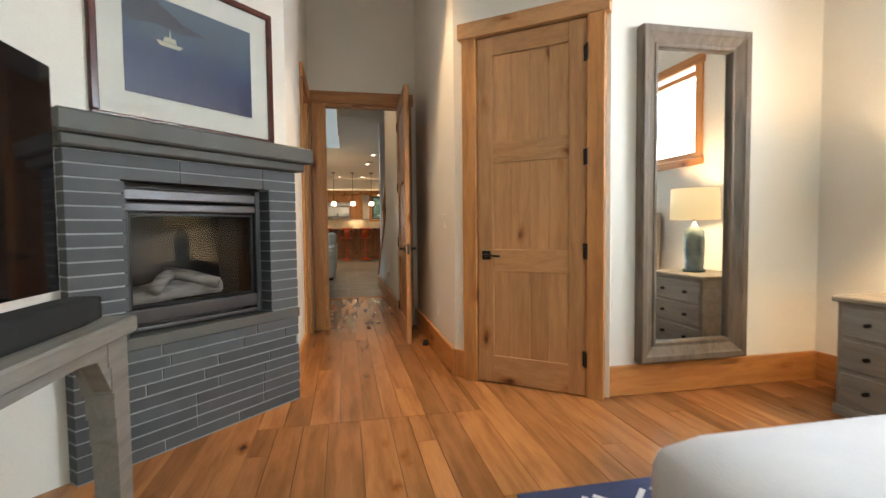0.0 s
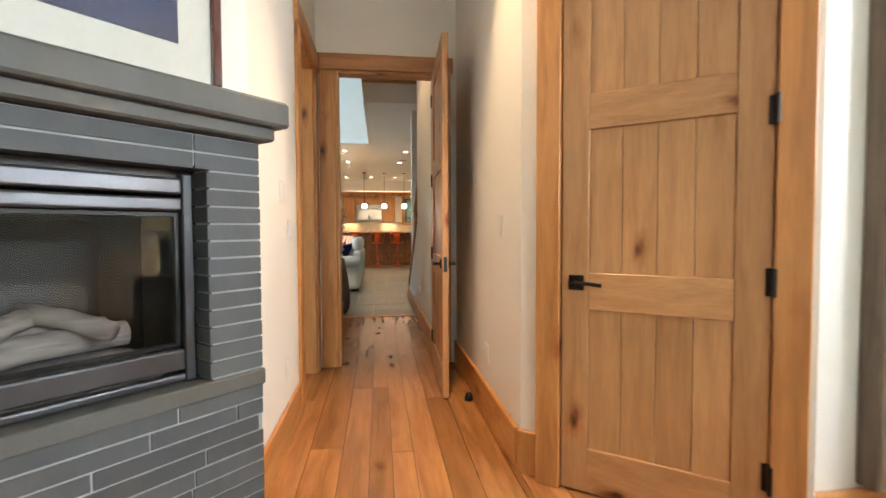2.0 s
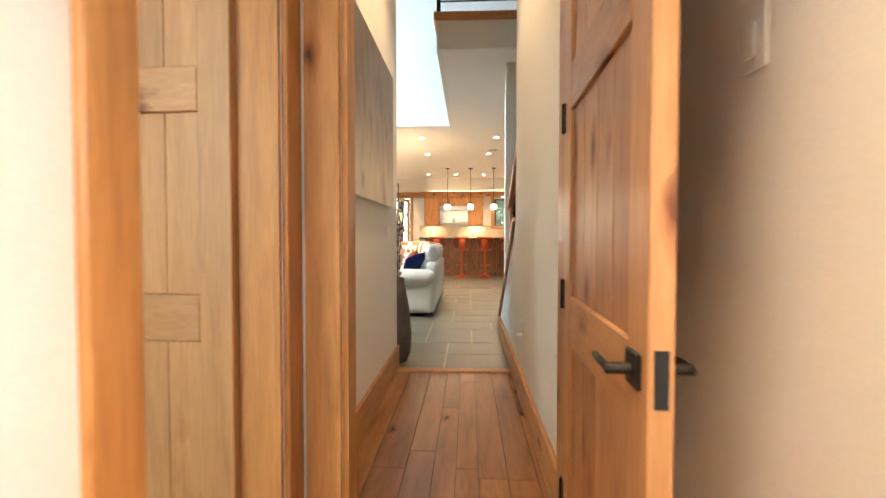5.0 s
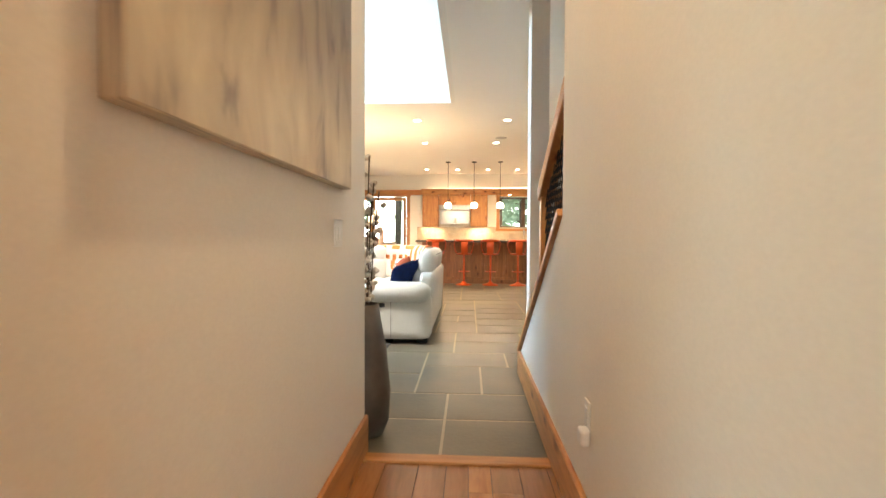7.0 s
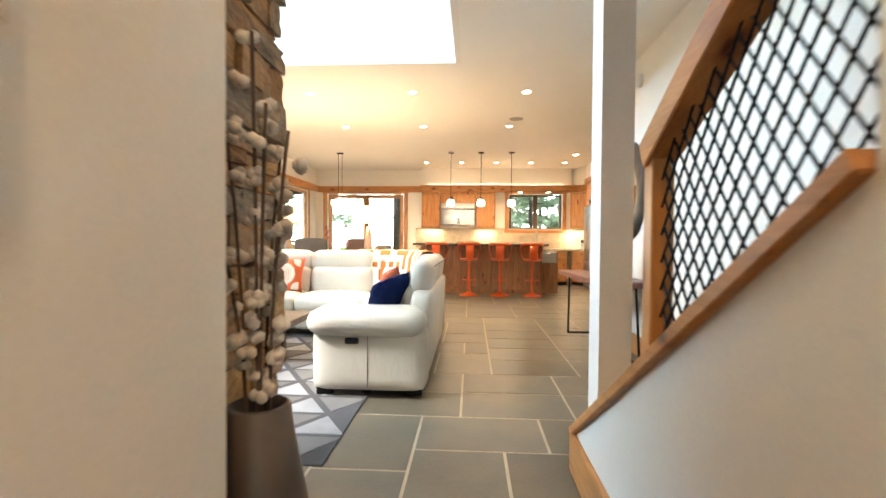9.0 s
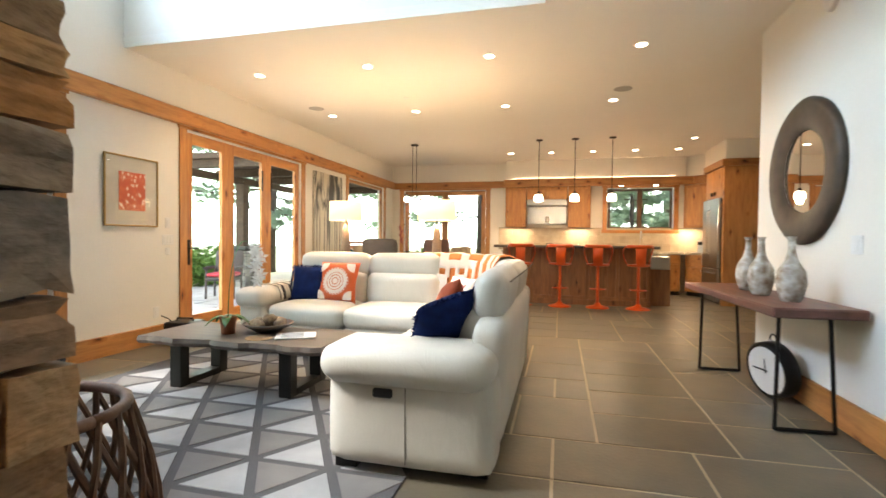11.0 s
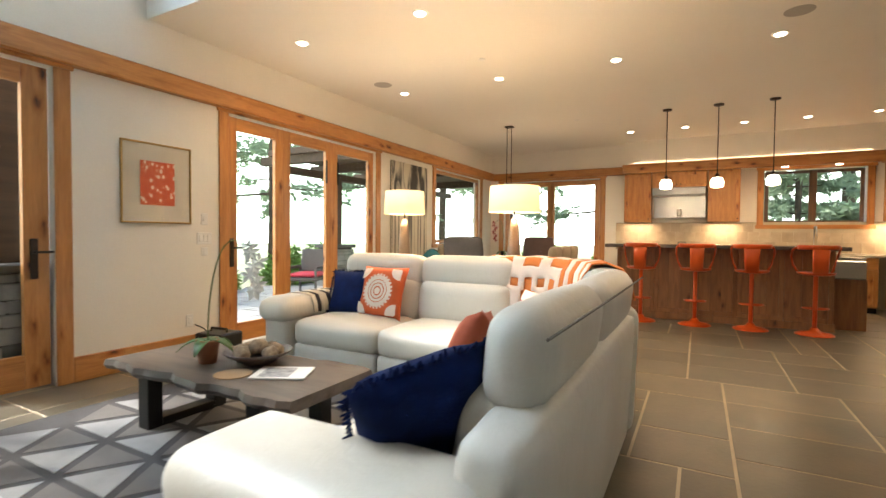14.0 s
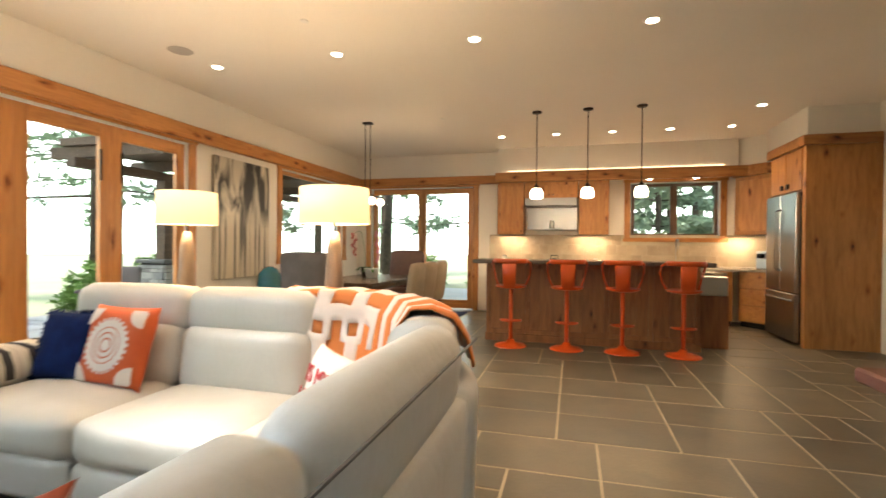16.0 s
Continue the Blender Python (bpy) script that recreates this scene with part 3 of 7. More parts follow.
for i, (x0, y0, z0, x1, y1, z1, r) in enumerate(((0.18, 0.24, 0.74, 0.74, 0.30, 0.77, 0.045), (0.22, 0.36, 0.75, 0.70, 0.36, 0.78, 0.05), (0.30, 0.18, 0.80, 0.52, 0.40, 0.86, 0.035), (0.66, 0.18, 0.80, 0.46, 0.40, 0.87, 0.035))):
    part("log", tube([(x0, y0, z0), ((x0 + x1) / 2, (y0 + y1) / 2 + 0.02, (z0 + z1) / 2 + 0.012), (x1, y1, z1)], r, 9), LOG, fp, "charred grey ceramic log", True)
part("ember_bed", soft(0.14, 0.80, 0.12, 0.45, 0.60, 0.70, 0.04), LOG, fp, "ash and ember bed", True)

# picture over the mantel
FRAME_RED = wood("mahogany_frame", (0.085, 0.022, 0.016), (0.04, 0.012, 0.01), (14, 14, 14), 0.25, False)
MATBOARD = plain("mat_board", (0.62, 0.59, 0.52), None, 0.85)


def painted(name, build):
    m, n, l, b = base_mat(name, 0.35)
    l.new(build(n, l), b.inputs["Base Color"])
    return m


def sea_colours(n, l):
    t = n.new("ShaderNodeTexCoord")
    s = n.new("ShaderNodeSeparateXYZ")
    l.new(t.outputs["Generated"], s.inputs[0])
    base = ramp(n, l, s.outputs[2], [(0.0, (0.008, 0.014, 0.06)), (0.45, (0.016, 0.034, 0.09)), (0.68, (0.055, 0.085, 0.12)), (1.0, (0.08, 0.11, 0.15))])
    nz = noise_tex(n, l, t.outputs["Generated"], 4.0, 6)
    return mixed(n, l, "MULTIPLY", 0.5, base, ramp(n, l, nz, [(0.3, (0.55, 0.6, 0.65)), (0.7, (1, 1, 1))]))


SEA = painted("sea_picture", sea_colours)


def framed(name, m, w, h, bar, depth, frame_mat, mat_w, art_mat, label, glass=True):
    """A framed picture: local x along, z up, facing -y, its back at y = 0."""
    p = thing(name, (0, 0, 0), label, "picture")
    p.matrix_basis = m
    for x0, x1, z0, z1 in ((0, w, 0, bar), (0, w, h - bar, h), (0, bar, bar, h - bar), (w - bar, w, bar, h - bar)):
        part("frame_bar", cube(x0, x1, -depth, 0, z0, z1, 0.005), frame_mat, p)
    part("mat_board", cube(bar, w - bar, -depth * 0.45, -0.003, bar, h - bar), MATBOARD, p, "cream mat board")
    part("print", cube(bar + mat_w, w - bar - mat_w, -depth * 0.45 - 0.003, -depth * 0.45, bar + mat_w, h - bar - mat_w), art_mat, p)
    if glass:
        g = part("glass", cube(bar, w - bar, -depth * 0.75, -depth * 0.75 + 0.002, bar, h - bar), PICGLASS, p)
        g.visible_shadow = False
    return p


PICGLASS = glass_mat("picture_glass")
PICGLASS.node_tree.nodes["Principled BSDF"].inputs["IOR"].default_value = 1.3
sea = framed("seascape_picture", FP @ pose(-0.01, 0.085, 1.63), 1.0, 0.80, 0.035, 0.035, FRAME_RED, 0.115, SEA, "framed print of a boat on a blue bay above the mantel")
hill = bmesh.new()
vs = [hill.verts.new((x, -0.021, z)) for x, z in ((0.155, 0.645), (0.155, 0.49), (0.30, 0.515), (0.43, 0.50), (0.56, 0.52), (0.58, 0.525), (0.45, 0.55), (0.36, 0.60), (0.28, 0.645))]
hill.faces.new(vs)
part("headland", hill, plain("headland_ink", (0.05, 0.055, 0.07), None, 0.6), sea)
boat = bmesh.new()
for pts in (((0.30, 0.44), (0.32, 0.415), (0.42, 0.415), (0.44, 0.435)), ((0.335, 0.44), (0.345, 0.465), (0.40, 0.465), (0.405, 0.44)), ((0.368, 0.465), (0.372, 0.50), (0.376, 0.50), (0.376, 0.465))):
    boat.faces.new([boat.verts.new((x, -0.0215, z)) for x, z in pts])
part("boat", boat, plain("boat_ink", (0.42, 0.38, 0.28), None, 0.6), sea)

# television, sound bar and grey console
GREY_STAND = wood("grey_limed_wood", (0.20, 0.185, 0.165), (0.13, 0.12, 0.105), (18, 2, 18), 0.6, False)
stand = thing("tv_console", (-0.32, 2.12, 0), "grey washed console table with arched legs", "console table")
part("tabletop", cube(-0.62, 0, -1.55, 0, 0.74, 0.80, 0.008), GREY_STAND, stand)


def arch_side(along_y):
    bm = bmesh.new()
    n = 14
    L = 1.55 if along_y else 0.62
    lo, hi = [], []
    for k in range(n + 1):
        u = k / n
        x = 0.03 + u * (L - 0.06)
        edge = min(x, L - x)
        z = 0.70 - 0.70 * max(0.0, 1 - edge / 0.30) ** 2.4 if edge < 0.30 else 0.70
        lo.append((x, max(0.0, z)))
        hi.append((x, 0.74))
    rows = []
    for (x, z), (x2, z2) in zip(lo, hi):
        row = []
        for off in (-0.03, -0.085):
            for zz in (z, z2):
                row.append(bm.verts.new((off, -x, zz) if along_y else (-x, off, zz)))
        rows.append(row)
    for a, b in zip(rows, rows[1:]):
        for i, j in ((0, 1), (1, 3), (3, 2), (2, 0)):
            bm.faces.new((a[i], a[j], b[j], b[i]))
    bm.faces.new((rows[0][0], rows[0][1], rows[0][3], rows[0][2]))
    bm.faces.new((rows[-1][0], rows[-1][1], rows[-1][3], rows[-1][2]))
    return bm


part("arched_front", arch_side(True), GREY_STAND, stand, "grey arched apron")
part("arched_end", arch_side(False), GREY_STAND, stand, "grey arched apron")
for lx, ly in ((-0.09, -0.10), (-0.60, -0.10), (-0.09, -1.52), (-0.60, -1.52)):
    leg = bmesh.new()
    for k in range(8):
        z0, z1 = 0.74 * k / 8, 0.74 * (k + 1) / 8
        w = 0.045 + 0.075 * (k / 7) ** 3
        cube(lx - w * 0.4, lx + 0.062, ly - w * 0.6, ly + 0.072, z0, z1, into=leg)
    part("leg", leg, GREY_STAND, stand)
tv = thing("television", (-0.57, 2.12, 0.80), "large black flat television standing on the console", "television")
part("screen", cube(-0.012, 0.0, -1.30, 0.0, 0.10, 0.90, 0.002), SCREEN, tv, "dark glossy screen")
part("back_case", cube(-0.05, -0.012, -1.28, -0.02, 0.12, 0.88, 0.01), BLACK, tv)
part("foot", cube(-0.14, 0.10, -0.95, -0.35, 0.0, 0.015, 0.004), BLACK, tv)
part("neck", cube(-0.045, -0.015, -0.72, -0.58, 0.012, 0.13), BLACK, tv)
bar_ = thing("sound_bar", (-0.44, 2.02, 0.80), "black cloth-fronted sound bar on the console", "speaker")
part("case", soft(-0.05, 0.05, -1.0, 0.0, 0.0, 0.095, 0.02), plain("black_cloth", (0.012, 0.012, 0.012), None, 0.9, fine=300, bump=0.3), bar_, "", True)
part("end_cap", cube(-0.045, 0.045, 0.0, 0.004, 0.01, 0.085, 0.002), BLACK, bar_)

# standing mirror hung on the wall
GREY_WOOD = wood("weathered_grey_wood", (0.14, 0.105, 0.074), (0.06, 0.045, 0.032), (24, 24, 3), 0.6, False)
mi = thing("wall_mirror", (2.295, 2.925, 0.22), "tall mirror in a thick weathered grey-brown wood frame", "mirror")
MW, MH, MB = 0.80, 2.15, 0.13


def mitred_bar(corners, steps):
    """One side of a frame, mitred at both ends: steps are (inset, height) across its face."""
    bm = bmesh.new()
    (ax, az), (bx, bz) = corners
    cx, cz = MW / 2, MH / 2
    rows = []
    for px_, pz_ in ((ax, az), (bx, bz)):
        ux, uz = (1 if px_ < cx else -1), (1 if pz_ < cz else -1)
        rows.append([bm.verts.new((px_ + ux * d, -h, pz_ + uz * d)) for d, h in steps])
    n_ = len(steps)
    for k in range(n_):
        bm.faces.new((rows[0][k], rows[0][(k + 1) % n_], rows[1][(k + 1) % n_], rows[1][k]))
    bm.faces.new(rows[0]), bm.faces.new(rows[1][::-1])
    return bm


RIM = [(0.0, 0.0), (0.0, 0.070), (0.008, 0.078), (0.040, 0.074), (0.050, 0.066), (0.100, 0.040), (0.105, 0.048), (0.122, 0.046), (MB, 0.030), (MB, 0.0)]
for ends in (((0, 0), (MW, 0)), ((0, MH), (MW, MH)), ((0, 0), (0, MH)), ((MW, 0), (MW, MH))):
    part("frame_bar", mitred_bar(ends, RIM), GREY_WOOD, mi)
part("looking_glass", cube(MB, MW - MB, -0.012, -0.008, MB, MH - MB), MIRROR, mi)

# nightstand with lamp, bed, rug
LIMED = wood("limed_oak", (0.30, 0.28, 0.24), (0.21, 0.195, 0.17), (20, 2.2, 20), 0.6, False)
ns = thing("nightstand", (3.22, 1.72, 0), "grey limed nightstand with three drawers", "nightstand")
part("body", cube(0.03, 0.50, 0.02, 0.66, 0.05, 0.66, 0.004), LIMED, ns)
part("top", cube(0.0, 0.52, 0.0, 0.68, 0.66, 0.695, 0.008), LIMED, ns)
part("plinth", cube(0.015, 0.51, 0.01, 0.67, 0.0, 0.06, 0.006), LIMED, ns)
for i in range(3):
    dr = part("drawer", cube(0.018, 0.032, 0.05, 0.63, 0.085 + i * 0.19, 0.255 + i * 0.19, 0.006), LIMED, ns)
    for yy in (0.2, 0.48):
        part("knob", rod((0.018, yy, 0.17 + i * 0.19), (-0.008, yy, 0.17 + i * 0.19), 0.012), BRONZE, dr)
SHADE_GLOW = glow("lit_lamp_shade", (1.0, 0.74, 0.34), 0.72, (0.85, 0.75, 0.55))


def table_lamp(name, x, y, z, base_prof, base_mat_, shade_r, shade_z0, shade_h, label, watts):
    la = thing(name, (x, y, z), label, "lamp")
    part("base", lathe(base_prof), base_mat_, la, "", True)
    part("stem", rod((0, 0, base_prof[-1][1] - 0.02), (0, 0, shade_z0 + shade_h * 0.5), 0.008), BRONZE, la)
    sh = bmesh.new()
    n = 40
    rings = [[sh.verts.new((r * math.cos(2 * math.pi * k / n), r * math.sin(2 * math.pi * k / n), zz)) for k in range(n)] for r, zz in
             ((shade_r, shade_z0), (shade_r * 0.96, shade_z0 + shade_h), (shade_r * 0.96 - 0.004, shade_z0 + shade_h), (shade_r - 0.004, shade_z0))]
    for a, b in zip(rings, rings[1:] + rings[:1]):
        for k in range(n):
            sh.faces.new((a[k], a[(k + 1) % n], b[(k + 1) % n], b[k]))
    part("shade", sh, SHADE_GLOW, la, "lit cream drum shade", True)
    point_lamp(name + "_bulb", x, y, z + shade_z0 + shade_h * 0.55, watts, 0.06)
    return la


TEAL = plain("teal_glaze", (0.17, 0.22, 0.23), (0.09, 0.14, 0.15), 0.15, scale=14)
table_lamp("bedside_lamp", 3.48, 2.0, 0.695, [(0.09, 0), (0.09, 0.02), (0.075, 0.03), (0.085, 0.2), (0.08, 0.36), (0.03, 0.40), (0.015, 0.44)], TEAL, 0.20, 0.46, 0.27, "lit bedside lamp with a teal ceramic base", 62)
LINEN = plain("white_linen", (0.78, 0.79, 0.80), (0.74, 0.75, 0.77), 0.85, scale=7, fine=150, bump=0.25)
bed = thing("bed", (1.14, -0.76, 0), "bed with a white quilt and upholstered base", "bed")
part("quilt", soft(0.0, 2.5, -0.05, 1.96, 0.22, 0.62, 0.11, 0.02, 14), LINEN, bed, "white quilt hanging over the edge", True)
part("base", cube(0.10, 2.5, 0.05, 1.86, 0.02, 0.30, 0.02), plain("beige_base", (0.4, 0.36, 0.3), None, 0.9), bed)
part("headboard", soft(2.50, 2.57, -0.1, 2.0, 0.02, 1.25, 0.03, 0.0), plain("beige_headboard", (0.42, 0.37, 0.3), None, 0.9), bed, "", True)
NAVY_RUG = plain("navy_rug", (0.035, 0.05, 0.12), (0.025, 0.035, 0.09), 0.95, fine=200, bump=0.5)
rug0 = thing("bedroom_rug", (1.12, -0.58, 0), "navy rug with a white lattice under the bed", "rug")
part("pile", cube(0, 2.4, 0, 2.55, 0.001, 0.012, 0.004), NAVY_RUG, rug0)
lat = bmesh.new()
for k in range(9):
    for s in (1, -1):
        cube(-0.16, 0.16, -0.012, 0.012, 0.0125, 0.0145, into=lat, m=pose(0.15 + k * 0.26, 2.35, 0, 0, 0, 45 * s))
        cube(-0.16, 0.16, -0.012, 0.012, 0.0125, 0.0145, into=lat, m=pose(0.15 + k * 0.26, 2.12, 0, 0, 0, -45 * s))
part("lattice", lat, LINEN, rug0, "white lattice pattern")


def wall_plate(name, m, w, h, label, rockers=1):
    p = thing(name, (0, 0, 0), label, "switch" if rockers else "outlet")
    p.matrix_basis = m
    part("plate", cube(-w / 2, w / 2, -0.007, 0, -h / 2, h / 2, 0.003), WHITE, p)
    for i in range(max(1, rockers)):
        x = (i - (max(1, rockers) - 1) / 2) * 0.045
        part("rocker" if rockers else "socket", cube(x - 0.016, x + 0.016, -0.011, -0.006, -0.033, 0.033, 0.002), WHITE, p)
    return p


EASTF = lambda x, y, z: pose(x, y, z, 0, 0, 90)      # faces east, on a wall to the west
WESTF = lambda x, y, z: pose(x, y, z, 0, 0, -90)
SW = "white light switch on the wall"
wall_plate("light_switch", EASTF(0.09, 4.02, 1.34), 0.07, 0.115, SW)
wall_plate("light_switch", EASTF(0.09, 4.24, 1.14), 0.12, 0.115, SW, 2)
wall_plate("light_switch", WESTF(1.25, 3.98, 1.16), 0.075, 0.115, SW)
wall_plate("thermostat", WESTF(1.25, 4.72, 1.52), 0.09, 0.12, "white thermostat on the wall")
wall_plate("wall_outlet", WESTF(1.25, 4.30, 0.38), 0.07, 0.115, "white plastic wall outlet plate", 0)
wall_plate("wall_outlet", EASTF(0.09, 4.12, 0.38), 0.07, 0.115, "white plastic wall outlet plate", 0)
wall_plate("light_switch", EASTF(0.09, 7.34, 1.17), 0.115, 0.115, SW, 2)
wall_plate("wall_outlet", WESTF(1.09, 7.12, 0.50), 0.07, 0.115, "white plastic wall outlet plate", 0)
plug = thing("night_light", (1.075, 7.08, 0.44), "small white plug-in night light", "night light")
part("case", soft(-0.03, 0.008, -0.03, 0.03, -0.03, 0.03, 0.012), WHITE, plug, "", True)
stop = thing("door_stop", (1.18, 4.55, 0.0), "black floor-standing door stop", "door stop")
part("dome", lathe([(0.03, 0), (0.03, 0.015), (0.02, 0.05), (0.008, 0.055)]), BLACK, stop, "", True)


def abstract(n, l):
    t = n.new("ShaderNodeTexCoord")
    mp = n.new("ShaderNodeMapping")
    mp.inputs["Scale"].default_value = (7, 7, 2.0)
    l.new(t.outputs["Generated"], mp.inputs[0])
    nz = noise_tex(n, l, mp.outputs[0], 1.3, 8, 0.6)
    s = n.new("ShaderNodeSeparateXYZ")
    l.new(t.outputs["Generated"], s.inputs[0])
    up = ramp(n, l, s.outputs[2], [(0.15, (1, 1, 1)), (0.42, (0.50, 0.47, 0.47)), (0.75, (0.17, 0.16, 0.18))])
    return mixed(n, l, "MULTIPLY", 0.85, ramp(n, l, nz, [(0.30, (0.20, 0.16, 0.14)), (0.46, (0.52, 0.43, 0.31)), (0.7, (0.66, 0.57, 0.42))]), up)


canvas = thing("canvas_painting", (0.09, 6.04, 1.36), "large abstract canvas in grey and cream", "painting")
part("canvas", cube(0.0, 0.045, 0, 1.36, 0, 0.98, 0.003), painted("abstract_canvas", abstract), canvas)

# ---------------- stone chimney, stairs, hall end ----------------
rs = random.Random(11)
ch = thing("stone_chimney", (-1.0, 8.3, 0), "tall chimney of stacked brown field stone", "fireplace")
core = cube(-0.90, 0.80, -0.50, 0.43, 0, 5.55)
part("core", core, STONE_GAP, ch, "dark joints behind the stones")


def rock(name, m, size, parent, seed):
    bm = bmesh.new()
    bmesh.ops.create_cube(bm, size=1.0)
    bmesh.ops.subdivide_edges(bm, edges=bm.edges[:], cuts=3, use_grid_fill=True)
    for v in bm.verts:
        d = Vector((v.co.x, v.co.y, v.co.z))
        k = noise.noise(d * 2.3 + Vector((seed * 7.1, seed * 3.3, 0)))
        for i in range(3):
            if abs(d[i]) > 0.49:
                v.co[i] -= math.copysign(0.10 * max(abs(d[j]) for j in range(3) if j != i) ** 4 * 2.0 - 0.12 * k, d[i]) * (0.6 if i != 2 else 0.9)
    me = mesh_of(name, bm)
    me.materials.append(STONE)
    return me


ROCKS = [rock("stone", None, None, None, s) for s in range(8)]


def lay_rock(m, size):
    ob = new("stone", rs.choice(ROCKS))
    ob.parent = ch
    ob.matrix_basis = m @ Matrix.Diagonal((*size, 1))


z = 0.0
while z < 3.6:
    h = rs.choice((0.05, 0.07, 0.09, 0.12, 0.15))
    y = -0.50
    while y < 0.46:
        w = rs.uniform(0.12, 0.30) if h > 0.08 else rs.uniform(0.16, 0.36)
        b = min(y + w, 0.47)
        if 0.47 - b < 0.08:
            b = 0.47
        lay_rock(pose(0.74 + rs.uniform(-0.02, 0.025), (y + b) / 2, z + h / 2, rs.uniform(-1.5, 1.5), 0, rs.uniform(-2, 2)), (0.20, b - y - 0.004, h - 0.003))
        y = b
    if z < 2.3:
        x = 0.62
        while x > -0.90:
            w = rs.uniform(0.3, 0.6)
            lay_rock(pose(x - w / 2, 0.40 + rs.uniform(-0.02, 0.02), z + h / 2), (w - 0.006, 0.18, h - 0.003))
            x -= w
    z += h
part("mantel_beam", cube(-0.95, 0.70, 0.46, 0.72, 1.66, 1.90, 0.02, 2), wood("dark_beam", (0.09, 0.065, 0.045), (0.045, 0.03, 0.02), (2, 20, 20), 0.7, True), ch, "dark rough-hewn mantel beam")

hw = thing("stair_half_wall", (1.15, 8.5, 0), "white sloping half wall beside the stairs with wooden cap", "half wall", kind="structure")
bm = bmesh.new()
prof = [(7.65, 0), (9.42, 0), (9.42, 0.17), (7.65, 1.26)]
fa = [bm.verts.new((-0.06, y - 8.5, zz)) for y, zz in prof]
fb = [bm.verts.new((0.06, y - 8.5, zz)) for y, zz in prof]
bm.faces.new(fa), bm.faces.new(fb[::-1])
for i in range(4):
    bm.faces.new((fa[i], fa[(i + 1) % 4], fb[(i + 1) % 4], fb[i]))
part("wall_face", bm, WALL, hw)
SLOPE = math.degrees(math.atan2(0.17 - 1.26, 9.42 - 7.65))
LEN = math.hypot(0.17 - 1.26, 9.42 - 7.65)
part("cap", cube(-0.085, 0.085, 0.0, LEN, 0.001, 0.045, 0.005, m=pose(0, 7.65 - 8.5, 1.26, SLOPE, 0, 0)), ALDER_Y, hw, "alder cap board")
guard = thing("stair_guard", (1.15, 8.0, 0), "wire mesh stair guard framed in alder", "stair railing")
part("top_beam", cube(-0.05, 0.05, -0.35, 0.64, -0.045, 0.045, 0.005, m=pose(0, 0, 1.74, math.degrees(math.atan2(-0.44, 0.82)), 0, 0)), ALDER_Y, guard, "alder rail")
part("end_post", cube(-0.035, 0.035, 0.50, 0.57, 0.78, 1.46, 0.004), ALDER_V, guard)
wires = bmesh.new()


def z_low(y):
    return 1.30 + (y + 0.35) * (0.17 - 1.26) / (9.42 - 7.65)


def z_top(y):
    return 1.70 - (y) * 0.44 / 0.82


for k in range(-8, 20):
    for s in (1, -1):
        pts = []
        for j in range(60):
            y = -0.35 + 0.85 * j / 59
            zz = 0.9 + k * 0.085 + s * (y * 1.3)
            if z_low(y) < zz < z_top(y):
                pts.append((0.004 * s, y, zz))
        if len(pts) > 2:
            tube([pts[0], pts[-1]], 0.004, 5, into=wires)
part("wire_mesh", wires, BLACK, guard, "black crossed wire mesh")
stairs = thing("staircase", (1.21, 9.35, 0), "closed wooden staircase climbing beside the hall", "staircase", kind="structure")
for i in range(13):
    part("riser", cube(0.0, 1.0, -0.27 * i - 0.02, -0.27 * i, 0.18 * i, 0.18 * (i + 1) - 0.03), WALL, stairs)
    part("tread", cube(0.0, 1.0, -0.27 * (i + 1) - 0.02, -0.27 * i + 0.02, 0.18 * (i + 1) - 0.03, 0.18 * (i + 1), 0.005), FLOOR_W, stairs)
wall_with("wall_stair_east", "x", 2.21, 0.06, 5.72, 9.0, 0, VZ, [], "white painted plaster wall")
rail = thing("loft_railing", (2.0, 8.71, 3.42), "black metal loft railing", "railing")
for zz in (0.12, 0.24, 0.36, 0.48, 0.60, 0.72, 0.84):
    part("bar", rod((-1.6, 0, zz), (2.1, 0, zz), 0.008), BLACK, rail)
for xx in (-1.6, -0.7, 0.2, 1.1, 2.1):
    part("post", cube(xx - 0.02, xx + 0.02, -0.02, 0.02, 0, 0.92), BLACK, rail)
part("top_rail", cube(-1.65, 2.15, -0.035, 0.035, 0.92, 0.96, 0.005), ALDER_X, rail)

BROWN_GLAZE = plain("banded_brown_glaze", (0.13, 0.095, 0.075), (0.055, 0.043, 0.036), 0.5, scale=5, fine=30, bump=0.3)
va = thing("floor_vase", (0.045, 8.11, 0), "tall dark brown floor vase", "vase")
part("body", lathe([(0.10, 0), (0.135, 0.08), (0.145, 0.25), (0.12, 0.5), (0.085, 0.68), (0.075, 0.76), (0.065, 0.765), (0.06, 0.70)]), BROWN_GLAZE, va, "", True)
cot = thing("cotton_branches", (0.045, 8.11, 0.70), "dried cotton branches standing in a floor vase", "dried flowers")
rc = random.Random(3)
TWIG = plain("dry_twig", (0.09, 0.055, 0.035), None, 0.9)
COTTON = plain("cotton_boll", (0.62, 0.56, 0.48), (0.42, 0.35, 0.28), 0.95, scale=30, bump=0.6)
